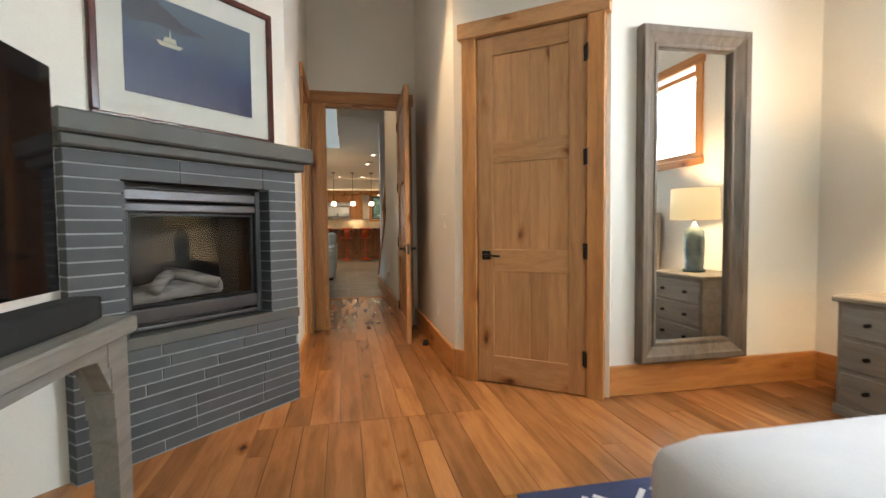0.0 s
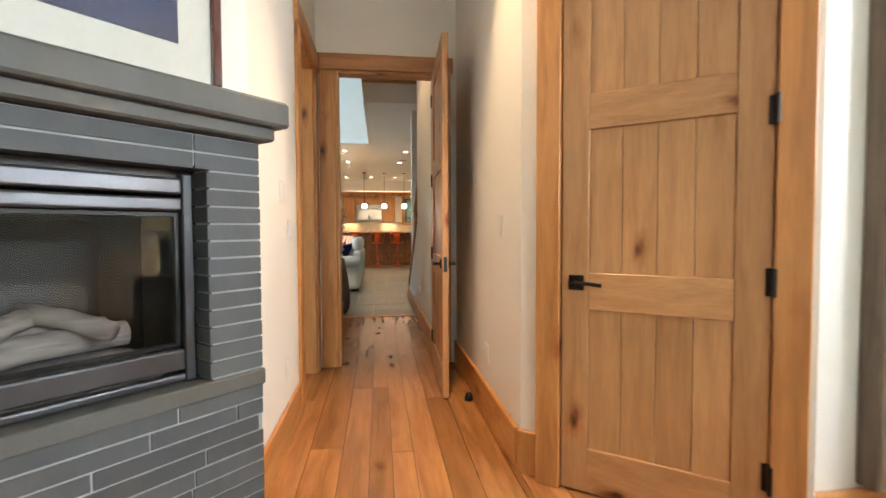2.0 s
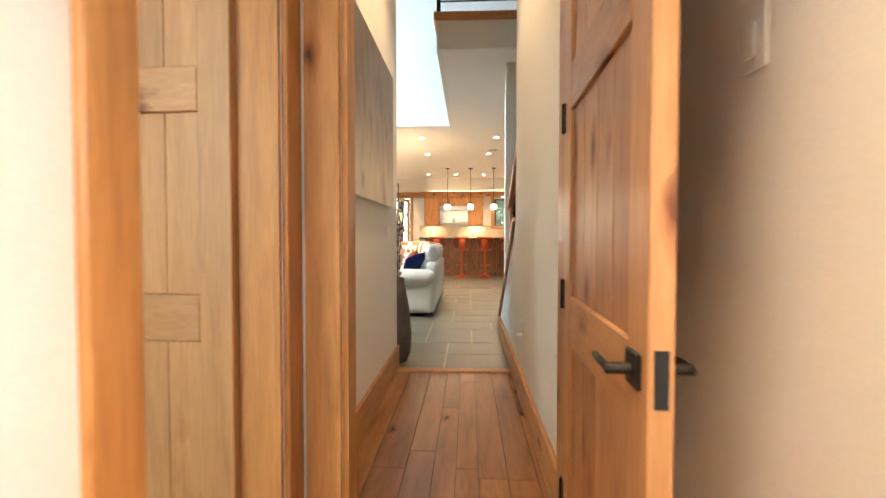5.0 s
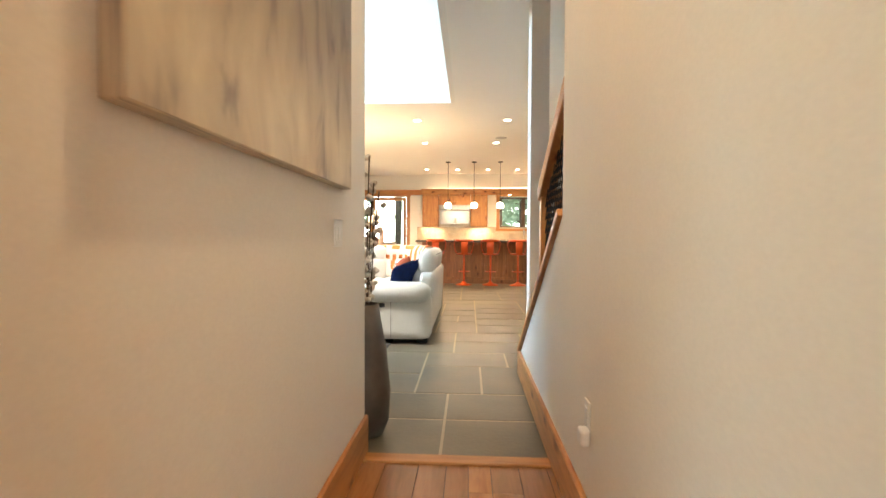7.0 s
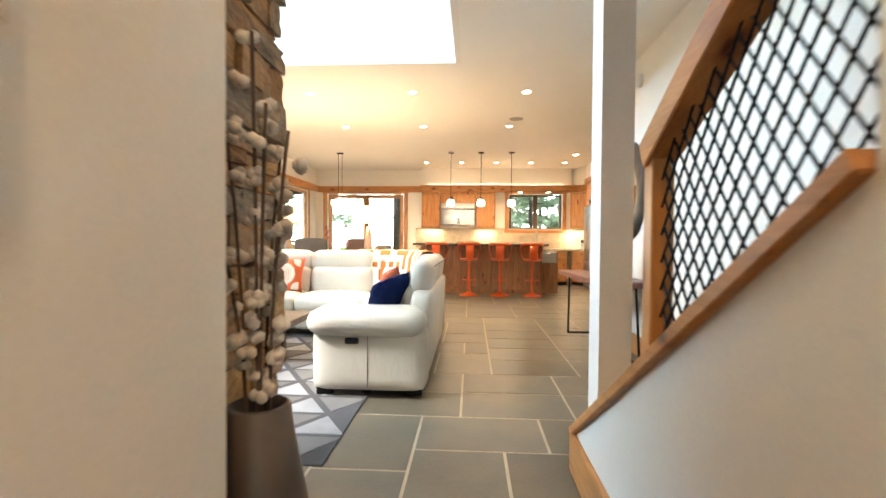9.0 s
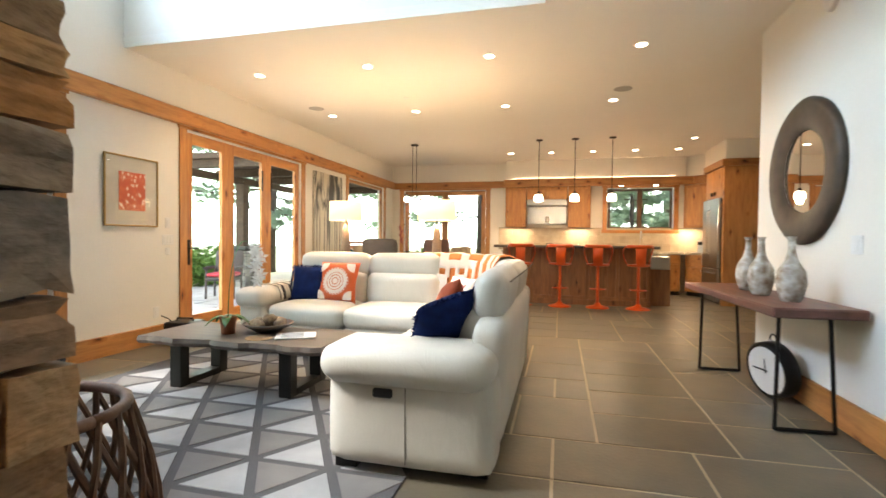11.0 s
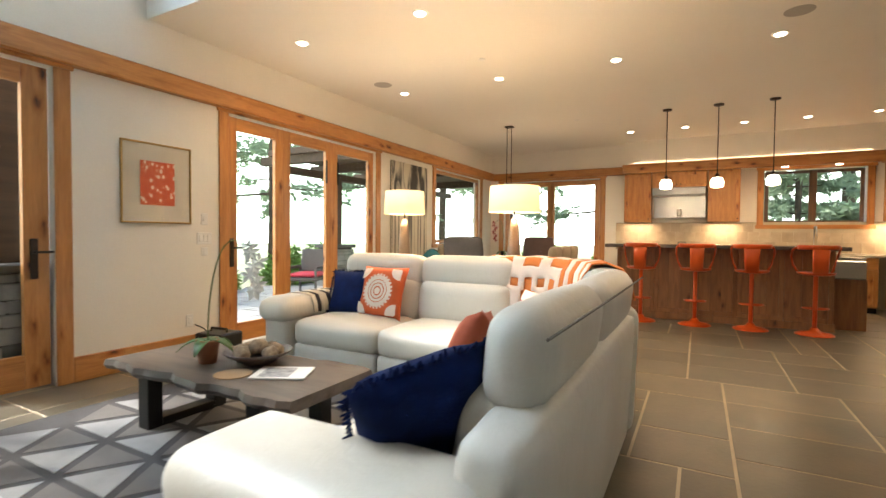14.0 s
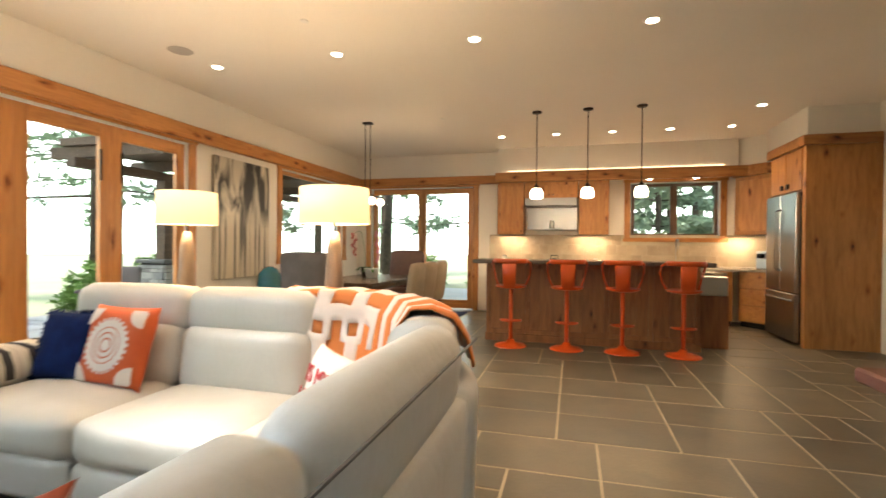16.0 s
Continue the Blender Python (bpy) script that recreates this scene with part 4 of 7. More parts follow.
for s in range(7):
    a = rc.uniform(0, 6.28)
    lean, hgt = rc.uniform(0.02, 0.09), rc.uniform(0.55, 0.92)
    pts = [(0.03 * math.cos(a) + lean * math.cos(a) * u * u * 1.4, 0.03 * math.sin(a) + lean * math.sin(a) * u * u * 1.4, hgt * u) for u in (0, 0.3, 0.6, 0.85, 1)]
    part("twig", tube(pts, 0.004, 6), TWIG, cot)
    for k in range(9):
        u = 0.15 + 0.85 * k / 8
        px, py, pz = (lean * math.cos(a) * u * u * 1.4 + 0.03 * math.cos(a) + rc.uniform(-0.035, 0.035), lean * math.sin(a) * u * u * 1.4 + 0.03 * math.sin(a) + rc.uniform(-0.035, 0.035), hgt * u)
        bb = bmesh.new()
        for q in range(4):
            bmesh.ops.create_icosphere(bb, subdivisions=1, radius=0.016, matrix=pose(px + rc.uniform(-0.011, 0.011), py + rc.uniform(-0.011, 0.011), pz + rc.uniform(-0.009, 0.009)))
        part("boll", bb, COTTON, cot, "", True)

# ---------------- living room furniture ----------------
def leather(name):
    """Soft pale leather: fine pores, long pulled creases and slight soiling."""
    m, n, l, b = base_mat(name, 0.40)
    v = coords(n, l, (1, 1, 1), False)
    soil = noise_tex(n, l, v, 2.5, 5)
    pores = noise_tex(n, l, v, 140.0, 2)
    crease = noise_tex(n, l, coords(n, l, (7, 7, 2.4)), 1.0, 4, 1.6)
    col = ramp(n, l, soil, [(0.3, (0.50, 0.465, 0.40)), (0.7, (0.57, 0.54, 0.475))])
    col = mixed(n, l, "MULTIPLY", 0.2, col, ramp(n, l, pores, [(0.3, (0.8, 0.8, 0.78)), (0.7, (1, 1, 1))]))
    l.new(col, b.inputs["Base Color"])
    fold = ramp(n, l, crease, [(0.40, (0.9, 0.9, 0.9)), (0.47, (0.62, 0.62, 0.62)), (0.50, (0.5, 0.5, 0.5)), (0.58, (0.85, 0.85, 0.85))])
    bumped(n, l, b, mixed(n, l, "ADD", 0.06, fold, pores), 0.15, 0.012)
    return m


LEATHER = leather("white_leather")
PIPING = plain("leather_seam", (0.13, 0.115, 0.10), None, 0.7)
SO = Vector((-0.9, 12.0, 0))
TS = Matrix.Translation(-SO)
sofa = thing("sectional_sofa", tuple(SO), "white leather L-shaped reclining sectional sofa", "sofa")


def pad(name, x0, x1, y0, y1, z0, z1, r=0.07, puff=0.015, rot=None, label=""):
    m = TS if rot is None else TS @ Matrix.Translation(((x0 + x1) / 2, (y0 + y1) / 2, z0)) @ rot @ Matrix.Translation((-(x0 + x1) / 2, -(y0 + y1) / 2, -z0))
    return part(name, soft(x0, x1, y0, y1, z0, z1, r, puff, 9, m), LEATHER, sofa, label, True)


# near run, along the room
pad("arm_panel", -0.59, 0.24, 10.375, 10.66, 0.06, 0.54, 0.05, 0.012)
pad("arm_roll", -0.63, 0.235, 10.305, 10.70, 0.455, 0.66, 0.10, 0.006)
pad("seat_base", -0.58, 0.10, 10.62, 12.55, 0.07, 0.30, 0.04, 0.004)
pad("seat_cushion", -0.62, 0.0, 10.66, 11.60, 0.26, 0.49, 0.075, 0.02)
pad("seat_cushion", -0.62, 0.0, 11.60, 12.50, 0.26, 0.49, 0.075, 0.02)
LEAN_E = pose(0, 0, 0, 0, 7, 0)
for y0, y1 in ((10.60, 11.53), (11.53, 12.46)):
    pad("back_cushion", -0.05, 0.17, y0 + (0.14 if y0 < 11 else 0.0), y1, 0.42, 0.80, 0.08, 0.02, LEAN_E)
    pad("headrest", 0.05, 0.23, y0 + (0.12 if y0 < 11 else 0.0), y1, 0.72, 1.0, 0.085, 0.012, LEAN_E)
pad("back_shell", 0.06, 0.24, 10.52, 12.50, 0.07, 0.76, 0.06, 0.006, pose(0, 0, 0, 0, 3, 0))
for zz in (0.50,):
    part("seam", tube([Vector((0.285, 10.62, 0.96)) - SO, Vector((0.30, 11.5, 0.965)) - SO, Vector((0.295, 12.42, 0.96)) - SO], 0.004, 5), PIPING, sofa)
part("seam", tube([Vector((-0.18, 10.370, 0.09)) - SO, Vector((-0.18, 10.362, 0.28)) - SO, Vector((-0.18, 10.362, 0.46)) - SO], 0.003, 5), PIPING, sofa)
ctl = part("power_switch", cube(-0.345, -0.245, 10.352, 10.38, 0.405, 0.45, 0.008, m=TS), GUNMETAL, sofa, "grey recliner switch plate")
for x, y in ((-0.52, 10.50), (0.14, 10.56), (0.14, 12.4), (-2.55, 12.55), (-2.55, 13.25), (-1.0, 13.3)):
    part("foot", cube(x - 0.06, x + 0.06, y - 0.06, y + 0.06, 0, 0.075, 0.006, m=TS), BLACK, sofa, "black block foot")


def arc_sweep(cx, cy, prof, a0, a1, n=16):
    """A profile of (radius, height) turned about an upright axis."""
    bm = bmesh.new()
    rows = []
    for k in range(n + 1):
        a = radians(a0 + (a1 - a0) * k / n)
        rows.append([bm.verts.new((cx + r * math.cos(a) - SO.x, cy + r * math.sin(a) - SO.y, zz)) for r, zz in prof])
    m = len(prof)
    for a, b in zip(rows, rows[1:]):
        for i in range(m):
            bm.faces.new((a[i], a[(i + 1) % m], b[(i + 1) % m], b[i]))
    bm.faces.new(rows[0]), bm.faces.new(rows[-1][::-1])
    return bm


def round_prof(r0, r1, z0, z1, rad, lean=0.0):
    pts = []
    for cx, cz, a in ((r1 - rad, z1 - rad, 0), (r0 + rad, z1 - rad, 90), (r0 + rad, z0 + rad, 180), (r1 - rad, z0 + rad, 270)):
        for k in range(5):
            t = radians(a + 90 * k / 4)
            zz = cz + rad * math.sin(t)
            pts.append((cx + rad * math.cos(t) + lean * (zz - z0), zz))
    return pts


CX, CY = -0.70, 12.50
part("corner_back", arc_sweep(CX, CY, round_prof(0.60, 0.84, 0.42, 0.99, 0.09, 0.10), 0, 90), LEATHER, sofa, "", True)
part("corner_shell", arc_sweep(CX, CY, round_prof(0.76, 0.95, 0.07, 0.76, 0.06, 0.03), 0, 90), LEATHER, sofa, "", True)
part("corner_seat", arc_sweep(CX, CY, round_prof(-0.02, 0.72, 0.26, 0.49, 0.07), 0, 90), LEATHER, sofa, "", True)
pad("corner_base", -0.72, 0.10, 12.5, 13.2, 0.07, 0.30, 0.04, 0)
# far run
LEAN_N = pose(0, 0, 0, -7, 0, 0)
for x0, x1 in ((-2.36, -1.53), (-1.53, -0.70)):
    pad("seat_cushion", x0, x1, 12.46, 13.12, 0.27, 0.49, 0.075, 0.02)
    pad("front_panel", x0 + 0.01, x1 - 0.01, 12.47, 12.56, 0.09, 0.29, 0.035, 0.004)
    pad("back_cushion", x0 + 0.01, x1 - 0.01, 13.02, 13.28, 0.42, 0.80, 0.08, 0.02, LEAN_N)
    pad("headrest", x0, x1, 13.09, 13.35, 0.72, 1.0, 0.085, 0.012, LEAN_N)
pad("seat_base", -2.4, -0.70, 12.56, 13.3, 0.07, 0.30, 0.04, 0)
pad("back_shell", -2.40, -0.70, 13.24, 13.44, 0.07, 0.76, 0.06, 0.004)
pad("arm_panel", -2.66, -2.38, 12.44, 13.35, 0.07, 0.54, 0.05, 0.01)
pad("arm_roll", -2.70, -2.35, 12.38, 13.38, 0.44, 0.655, 0.10, 0.006)


def pillow(name, m, w, h, t, mat, label, fringe=None):
    p = thing(name, (0, 0, 0), label, "pillow")
    p.matrix_basis = m
    bm = bmesh.new()
    n = 12
    sides = {}
    for s in (1, -1):
        for i in range(n + 1):
            for j in range(n + 1):
                u, v = i / n * 2 - 1, j / n * 2 - 1
                k = (max(0, 1 - u ** 4) * max(0, 1 - v ** 4)) ** 0.55
                pinch = 1 - 0.07 * (1 - abs(u * v))
                key = (i, j, s)
                sides[key] = bm.verts.new((u * w / 2 * (pinch if abs(v) < 1 else 1) * (1 - 0.05 * (1 - v * v)), s * t / 2 * k, h / 2 + v * h / 2 * (1 - 0.05 * (1 - u * u))))
        for i in range(n):
            for j in range(n):
                q = [sides[(i, j, s)], sides[(i + 1, j, s)], sides[(i + 1, j + 1, s)], sides[(i, j + 1, s)]]
                bm.faces.new(q if s > 0 else q[::-1])
    bmesh.ops.remove_doubles(bm, verts=bm.verts, dist=0.0008)
    part("cover", bm, mat, p, "", True)
    if fringe:
        fr = bmesh.new()
        rf = random.Random(8)
        for k in range(260):
            side, u = k % 4, rf.uniform(-1, 1)
            x, zz = ((u * w / 2, h), (u * w / 2, 0), (-w / 2, h / 2 + u * h / 2), (w / 2, h / 2 + u * h / 2))[side]
            dx, dz = ((0, 1), (0, -0.3), (-1, 0), (1, 0))[side]
            rod((x * 0.96, 0, zz * 0.97), (x * 0.96 + dx * 0.018 + rf.uniform(-0.01, 0.01), rf.uniform(-0.015, 0.015), max(0.005, zz * 0.97 + dz * 0.018 + rf.uniform(-0.01, 0.01))), 0.0045, 0.003, 5, into=fr)
        tagged(part("fringe", fr, fringe, p), kind="stuff")
    return p


NAVY = plain("navy_cloth", (0.005, 0.016, 0.082), (0.003, 0.009, 0.045), 0.95, scale=14, fine=150, bump=0.5, gloss=0.15)
ORANGE = plain("orange_cloth", (0.58, 0.105, 0.025), (0.52, 0.085, 0.02), 0.85, fine=160, bump=0.3)
PALE = plain("pale_cloth", (0.74, 0.62, 0.53), (0.68, 0.56, 0.47), 0.9, fine=160, bump=0.3)
RUST = plain("rust_cloth", (0.30, 0.055, 0.018), None, 0.9, fine=160, bump=0.3)
pillow("throw_pillow", pose(-0.17, 10.86, 0.49, -31, 13, -128), 0.40, 0.44, 0.17, NAVY, "navy fringed pillow leaning on the sofa", NAVY)
pillow("throw_pillow", pose(-0.27, 11.20, 0.478, -20, -9, -72), 0.44, 0.45, 0.16, RUST, "rust red pillow leaning on the sofa")
pillow("throw_pillow", pose(-2.14, 12.90, 0.475, -18, 0, 8), 0.42, 0.40, 0.15, NAVY, "navy fringed pillow on the sofa", NAVY)
op = pillow("throw_pillow", pose(-1.80, 12.88, 0.475, -17, 0, -3), 0.47, 0.45, 0.15, ORANGE, "orange pillow with a pale round medallion")


def ring_patch(parent, cx, cz, r0, r1, y, mat, name="medallion_ring", a0=0, a1=360, n=40):
    """A flat printed ring that follows the bulge of the pillow's front."""
    bm = bmesh.new()
    rows = []
    for k in range(n + 1):
        a = radians(a0 + (a1 - a0) * k / n)
        row = []
        for r in (r0, (r0 + r1) / 2, r1):
            x, zz = cx + r * math.cos(a), cz + r * math.sin(a)
            u, v = x / 0.235, (zz - 0.225) / 0.225
            u, v = max(-0.98, min(0.98, u)), max(-0.98, min(0.98, v))
            kk = (max(0, 1 - u ** 4) * max(0, 1 - v ** 4)) ** 0.55
            row.append(bm.verts.new((x, -0.075 * kk - 0.003, zz)))
        rows.append(row)
    for a, b in zip(rows, rows[1:]):
        for i in range(2):
            bm.faces.new((a[i], a[i + 1], b[i + 1], b[i]))
    part(name, bm, mat, parent)


for r0, r1 in ((0.0, 0.03), (0.04, 0.062), (0.07, 0.092), (0.098, 0.135)):
    ring_patch(op, 0, 0.225, r0, r1, 0, PALE)
for k in range(26):
    a = 360 / 26 * k
    ring_patch(op, 0, 0.225, 0.135, 0.15, 0, PALE, "medallion_ray", a, a + 7, 3)
for cx, cz, a0 in ((-0.20, 0.03, 0), (0.20, 0.03, 90), (0.20, 0.42, 180), (-0.20, 0.42, 270)):
    ring_patch(op, cx, cz, 0.01, 0.095, 0, PALE, "corner_print", a0, a0 + 90, 10)
hp = pillow("word_pillow", pose(-0.42, 12.66, 0.475, -16, 0, -42), 0.42, 0.34, 0.13, plain("white_cotton", (0.75, 0.66, 0.60), None, 0.9, fine=150), "white pillow with red lettering")
RED_INK = plain("red_ink", (0.45, 0.04, 0.04), None, 0.8)
for txt, zz in (("IS MY", 0.19), ("HAPPY", 0.085)):
    cu = bpy.data.curves.new("lettering", "FONT")
    cu.body, cu.size, cu.align_x, cu.extrude = txt, 0.105, "CENTER", 0.002
    tmp = bpy.data.objects.new("lettering", cu)
    me = bpy.data.meshes.new_from_object(tmp)
    bpy.data.objects.remove(tmp)
    ob = new("lettering", me)
    me.materials.append(RED_INK)
    ob.parent = hp
    ob.matrix_basis = pose(0, -0.068, zz, 90, 0, 0)

# throw blanket over the corner of the sofa
th = thing("throw_blanket", (CX, CY, 0), "orange and cream patterned throw over the sofa corner", "blanket")
path = [(0.585, 0.52), (0.60, 0.66), (0.625, 0.80), (0.65, 0.93), (0.70, 1.005), (0.79, 1.015), (0.87, 0.98), (0.915, 0.90), (0.945, 0.80)]


def sheet(cells):
    bm = bmesh.new()
    NA, NP = 48, (len(path) - 1) * 4

    def at(i, j):
        q_ = 10 + 98 * i / NA
        a = radians(min(q_, 90.0))
        run = max(0.0, q_ - 90.0) * 0.0125
        s = j / 4
        k = min(int(s), len(path) - 2)
        f = s - k
        r = path[k][0] * (1 - f) + path[k + 1][0] * f
        zz = path[k][1] * (1 - f) + path[k + 1][1] * f
        w = 0.006 * math.sin(i * 0.8) + 0.004 * math.sin(i * 0.33 + j * 0.5)
        return (r + w) * math.cos(a) - run, (r + w) * math.sin(a), zz + w * 0.6
    vs = {}
    for i in range(NA):
        for j in range(NP):
            ci, cj = i // 4, j // 4
            block = i % 6 < 3 if i < 20 else ((i - 20) % 10 < 6 and j % 10 in (3, 4, 5, 6)) or ((i - 20) % 10 in (2, 3, 4) and j % 20 in range(1, 10)) or ((i - 20) % 10 in (7, 8, 9) and j % 10 in (8, 9))
            if bool(block) != cells:
                continue
            q = []
            for di, dj in ((0, 0), (1, 0), (1, 1), (0, 1)):
                key = (i + di, j + dj)
                if key not in vs:
                    vs[key] = bm.verts.new(at(*key))
                q.append(vs[key])
            bm.faces.new(q)
    return bm


THROW_O = plain("throw_orange", (0.66, 0.19, 0.04), None, 0.9, fine=120, bump=0.4)
for cells, mat in ((True, THROW_O), (False, PALE)):
    ob = part("weave", sheet(cells), mat, th, "", True)
    so = ob.modifiers.new("thick", "SOLIDIFY")
    so.thickness, so.offset = 0.008, 1
fr = bmesh.new()
for k in range(24):
    a = radians(18 + 3.4 * k)
    rod((0.588 * math.cos(a), 0.588 * math.sin(a), 0.525), (0.575 * math.cos(a + 0.01), 0.575 * math.sin(a + 0.01), 0.50), 0.004, 0.003, 5, into=fr)
tagged(part("fringe", fr, PALE, th), kind="stuff")

# rug of triangles
RUG_DARK = plain("rug_dark_line", (0.055, 0.053, 0.056), None, 0.95, fine=200, bump=0.6)
RUG_LIGHT = plain("rug_light", (0.27, 0.27, 0.275), (0.21, 0.21, 0.215), 0.95, fine=200, bump=0.5)
RUG_MID = plain("rug_mid", (0.135, 0.125, 0.12), (0.11, 0.103, 0.10), 0.95, fine=200, bump=0.5)
rug = thing("living_room_rug", (-3.05, 9.35, 0), "flat rug of pale and grey triangles with dark lines", "rug")
RW, RL = 2.86, 3.4
part("backing", cube(0, RW, 0, RL, 0.001, 0.009, 0.003), RUG_DARK, rug)
TB, TH = 0.44, 0.34
tris = {}
for up in (1, -1):
    bm = bmesh.new()
    g = 0.026
    pts = [(-TB / 2 + g * 1.7, -TH / 2 + g * 0.8), (TB / 2 - g * 1.7, -TH / 2 + g * 0.8), (0, TH / 2 - g * 1.5)]
    lo = [bm.verts.new((x, up * y, 0.009)) for x, y in pts]
    hi = [bm.verts.new((x * 0.985, up * y * 0.985, 0.012)) for x, y in pts]
    bm.faces.new(hi)
    for i in range(3):
        bm.faces.new((lo[i], lo[(i + 1) % 3], hi[(i + 1) % 3], hi[i]))
    tris[up] = mesh_of("triangle_patch", bm)
    tris[up].materials.append(RUG_LIGHT if up == 1 else RUG_MID)
for r in range(int(RL / TH)):
    for c in range(int(RW / TB * 2) - 1):
        up = 1 if (c + r) % 2 == 0 else -1
        ob = new("triangle_patch", tris[up])
        ob.parent = rug
        ob.location = (0.05 + TB / 2 + c * TB / 2, 0.02 + TH / 2 + r * TH, 0)

# coffee table
SLAB = wood("grey_brown_slab", (0.105, 0.08, 0.062), (0.04, 0.033, 0.029), (1.8, 12, 12), 0.5, True, 0.1, 0.2)
ct = thing("coffee_table", (-1.86, 11.53, 0), "live-edge wooden coffee table with black steel frame legs", "coffee table")
bm = bmesh.new()
n = 22
rows = []
for k in range(n + 1):
    x = -0.76 + 1.54 * k / n
    e0 = -0.335 + 0.018 * math.sin(k * 0.9) + 0.01 * math.sin(k * 2.3)
    e1 = 0.335 + 0.018 * math.sin(k * 0.7 + 1) + 0.01 * math.sin(k * 1.9)
    rows.append([bm.verts.new(p) for p in ((x, e0 + 0.02, 0.345), (x, e0, 0.372), (x, e0 + 0.012, 0.405), (x, e1 - 0.012, 0.405), (x, e1, 0.372), (x, e1 - 0.02, 0.345))])
for a, b in zip(rows, rows[1:]):
    for i in range(6):
        bm.faces.new((a[i], a[(i + 1) % 6], b[(i + 1) % 6], b[i]))
bm.faces.new(rows[0]), bm.faces.new(rows[-1][::-1])
part("tabletop", bm, SLAB, ct, "grey-brown live-edge slab")
for x in (-0.47, 0.47):
    for y in (-0.22, 0.22):
        part("leg", cube(x - 0.05, x + 0.05, y - 0.045, y + 0.045, 0, 0.35, 0.004), BLACK, ct)
    part("foot_bar", cube(x - 0.05, x + 0.05, -0.175, 0.175, 0, 0.06, 0.004), BLACK, ct)
TERRA = plain("terracotta", (0.36, 0.14, 0.06), (0.28, 0.10, 0.045), 0.7)
LEAFM = plain("orchid_leaf", (0.05, 0.13, 0.025), (0.035, 0.09, 0.02), 0.4, scale=10)
WHITE_PETAL = plain("white_petal", (0.85, 0.85, 0.83), None, 0.6, bump=0)


def leaf(bm, base, d, length, width, droop):
    prev = None
    side = Vector((-d[1], d[0], 0)).normalized()
    for k in range(7):
        u = k / 6
        c = Vector(base) + Vector((d[0], d[1], 0)) * length * u + Vector((0, 0, d[2] * length * u - droop * u * u))
        w = width * math.sin(math.pi * (0.12 + 0.86 * u)) * 0.5
        cur = (bm.verts.new(c - side * w), bm.verts.new(c + Vector((0, 0, -0.25 * w))), bm.verts.new(c + side * w))
        if prev:
            bm.faces.new((prev[0], prev[1], cur[1], cur[0]))
            bm.faces.new((prev[1], prev[2], cur[2], cur[1]))
        prev = cur
    return bm


def orchid(name, x, y, z, arc, petal_mat, label, pot_mat, pot_r=0.065, blossoms=9, h=0.55, petal=1.0):
    o = thing(name, (x, y, z), label, "plant")
    part("pot", lathe([(pot_r * 0.75, 0), (pot_r, 0.13), (pot_r * 1.05, 0.14), (pot_r * 0.92, 0.14), (pot_r * 0.88, 0.11)]), pot_mat, o, "", True)
    for k in range(5):
        a = radians(70 * k + 20)
        lf = leaf(bmesh.new(), (0, 0, 0.13), (math.cos(a), math.sin(a), 0.55), 0.17, 0.07, 0.15)
        ob = part("leaf", lf, LEAFM, o, "", True)
        ob.modifiers.new("thick", "SOLIDIFY").thickness = 0.003
    stem = [(arc[0] * u ** 2, arc[1] * u ** 2, 0.13 + h * math.sin(min(1.0, u * 1.25) * math.pi / 2) - 0.25 * max(0, u - 0.6) ** 1.5) for u in [i / 12 for i in range(13)]]
    part("stem", tube(stem, 0.004, 6), LEAFM, o)
    ro = random.Random(4)
    for k in range(blossoms):
        p = Vector(stem[12]) + Vector((ro.uniform(-0.03, 0.03), ro.uniform(-0.03, 0.03), -0.03 * k))
        fl = bmesh.new()
        face = Vector((0.6, -0.8, 0.1))
        q = face.to_track_quat("Z", "Y")
        for j in range(5):
            a = radians(72 * j + 90)
            c = [fl.verts.new(p + q @ (Vector(v) * petal)) for v in ((0, 0, 0.006), (0.018 * math.cos(a - 0.5), 0.018 * math.sin(a - 0.5), 0.004), (0.036 * math.cos(a), 0.036 * math.sin(a), -0.004), (0.018 * math.cos(a + 0.5), 0.018 * math.sin(a + 0.5), 0.004))]
            fl.faces.new(c)
        part("blossom", fl, petal_mat, o)
    return o


orchid("white_orchid", -2.02, 11.47, 0.405, (0.07, 0.28), WHITE_PETAL, "white orchid in a terracotta pot on the coffee table", TERRA, blossoms=11, h=0.62, petal=1.7)
bowl = thing("wooden_bowl", (-1.76, 11.62, 0.405), "dark shallow bowl on the coffee table", "bowl")
part("dish", lathe([(0.06, 0), (0.09, 0.005), (0.17, 0.05), (0.20, 0.075), (0.19, 0.077), (0.15, 0.05), (0.02, 0.02)]), plain("dark_bowl", (0.07, 0.05, 0.04), None, 0.4), bowl, "", True)
rbw = random.Random(2)
BALL = plain("woven_ball", (0.34, 0.25, 0.16), (0.16, 0.11, 0.07), 0.9, scale=40, bump=0.9)
for k in range(9):
    a, r = k * 0.75, (0.10 if k < 7 else 0.03)
    o = thing("decorative_ball", (-1.76 + r * math.cos(a), 11.62 + r * math.sin(a), 0.44 + (0.035 if k >= 7 else 0.0)), "brown woven ball in the bowl", "ornament", group="balls in the bowl")
    bm = bmesh.new()
    bmesh.ops.create_icosphere(bm, subdivisions=3, radius=0.047, matrix=pose(0, 0, 0.03))
    for v in bm.verts:
        v.co += (v.co - Vector((0, 0, 0.03))) * 0.12 * noise.noise(v.co * 60 + Vector((k, 0, 0)))
    part("ball", bm, BALL, o, "", True)
mag = thing("magazine", (-1.45, 11.52, 0.406), "magazine with a grey photo cover on the table", "magazine", 28)
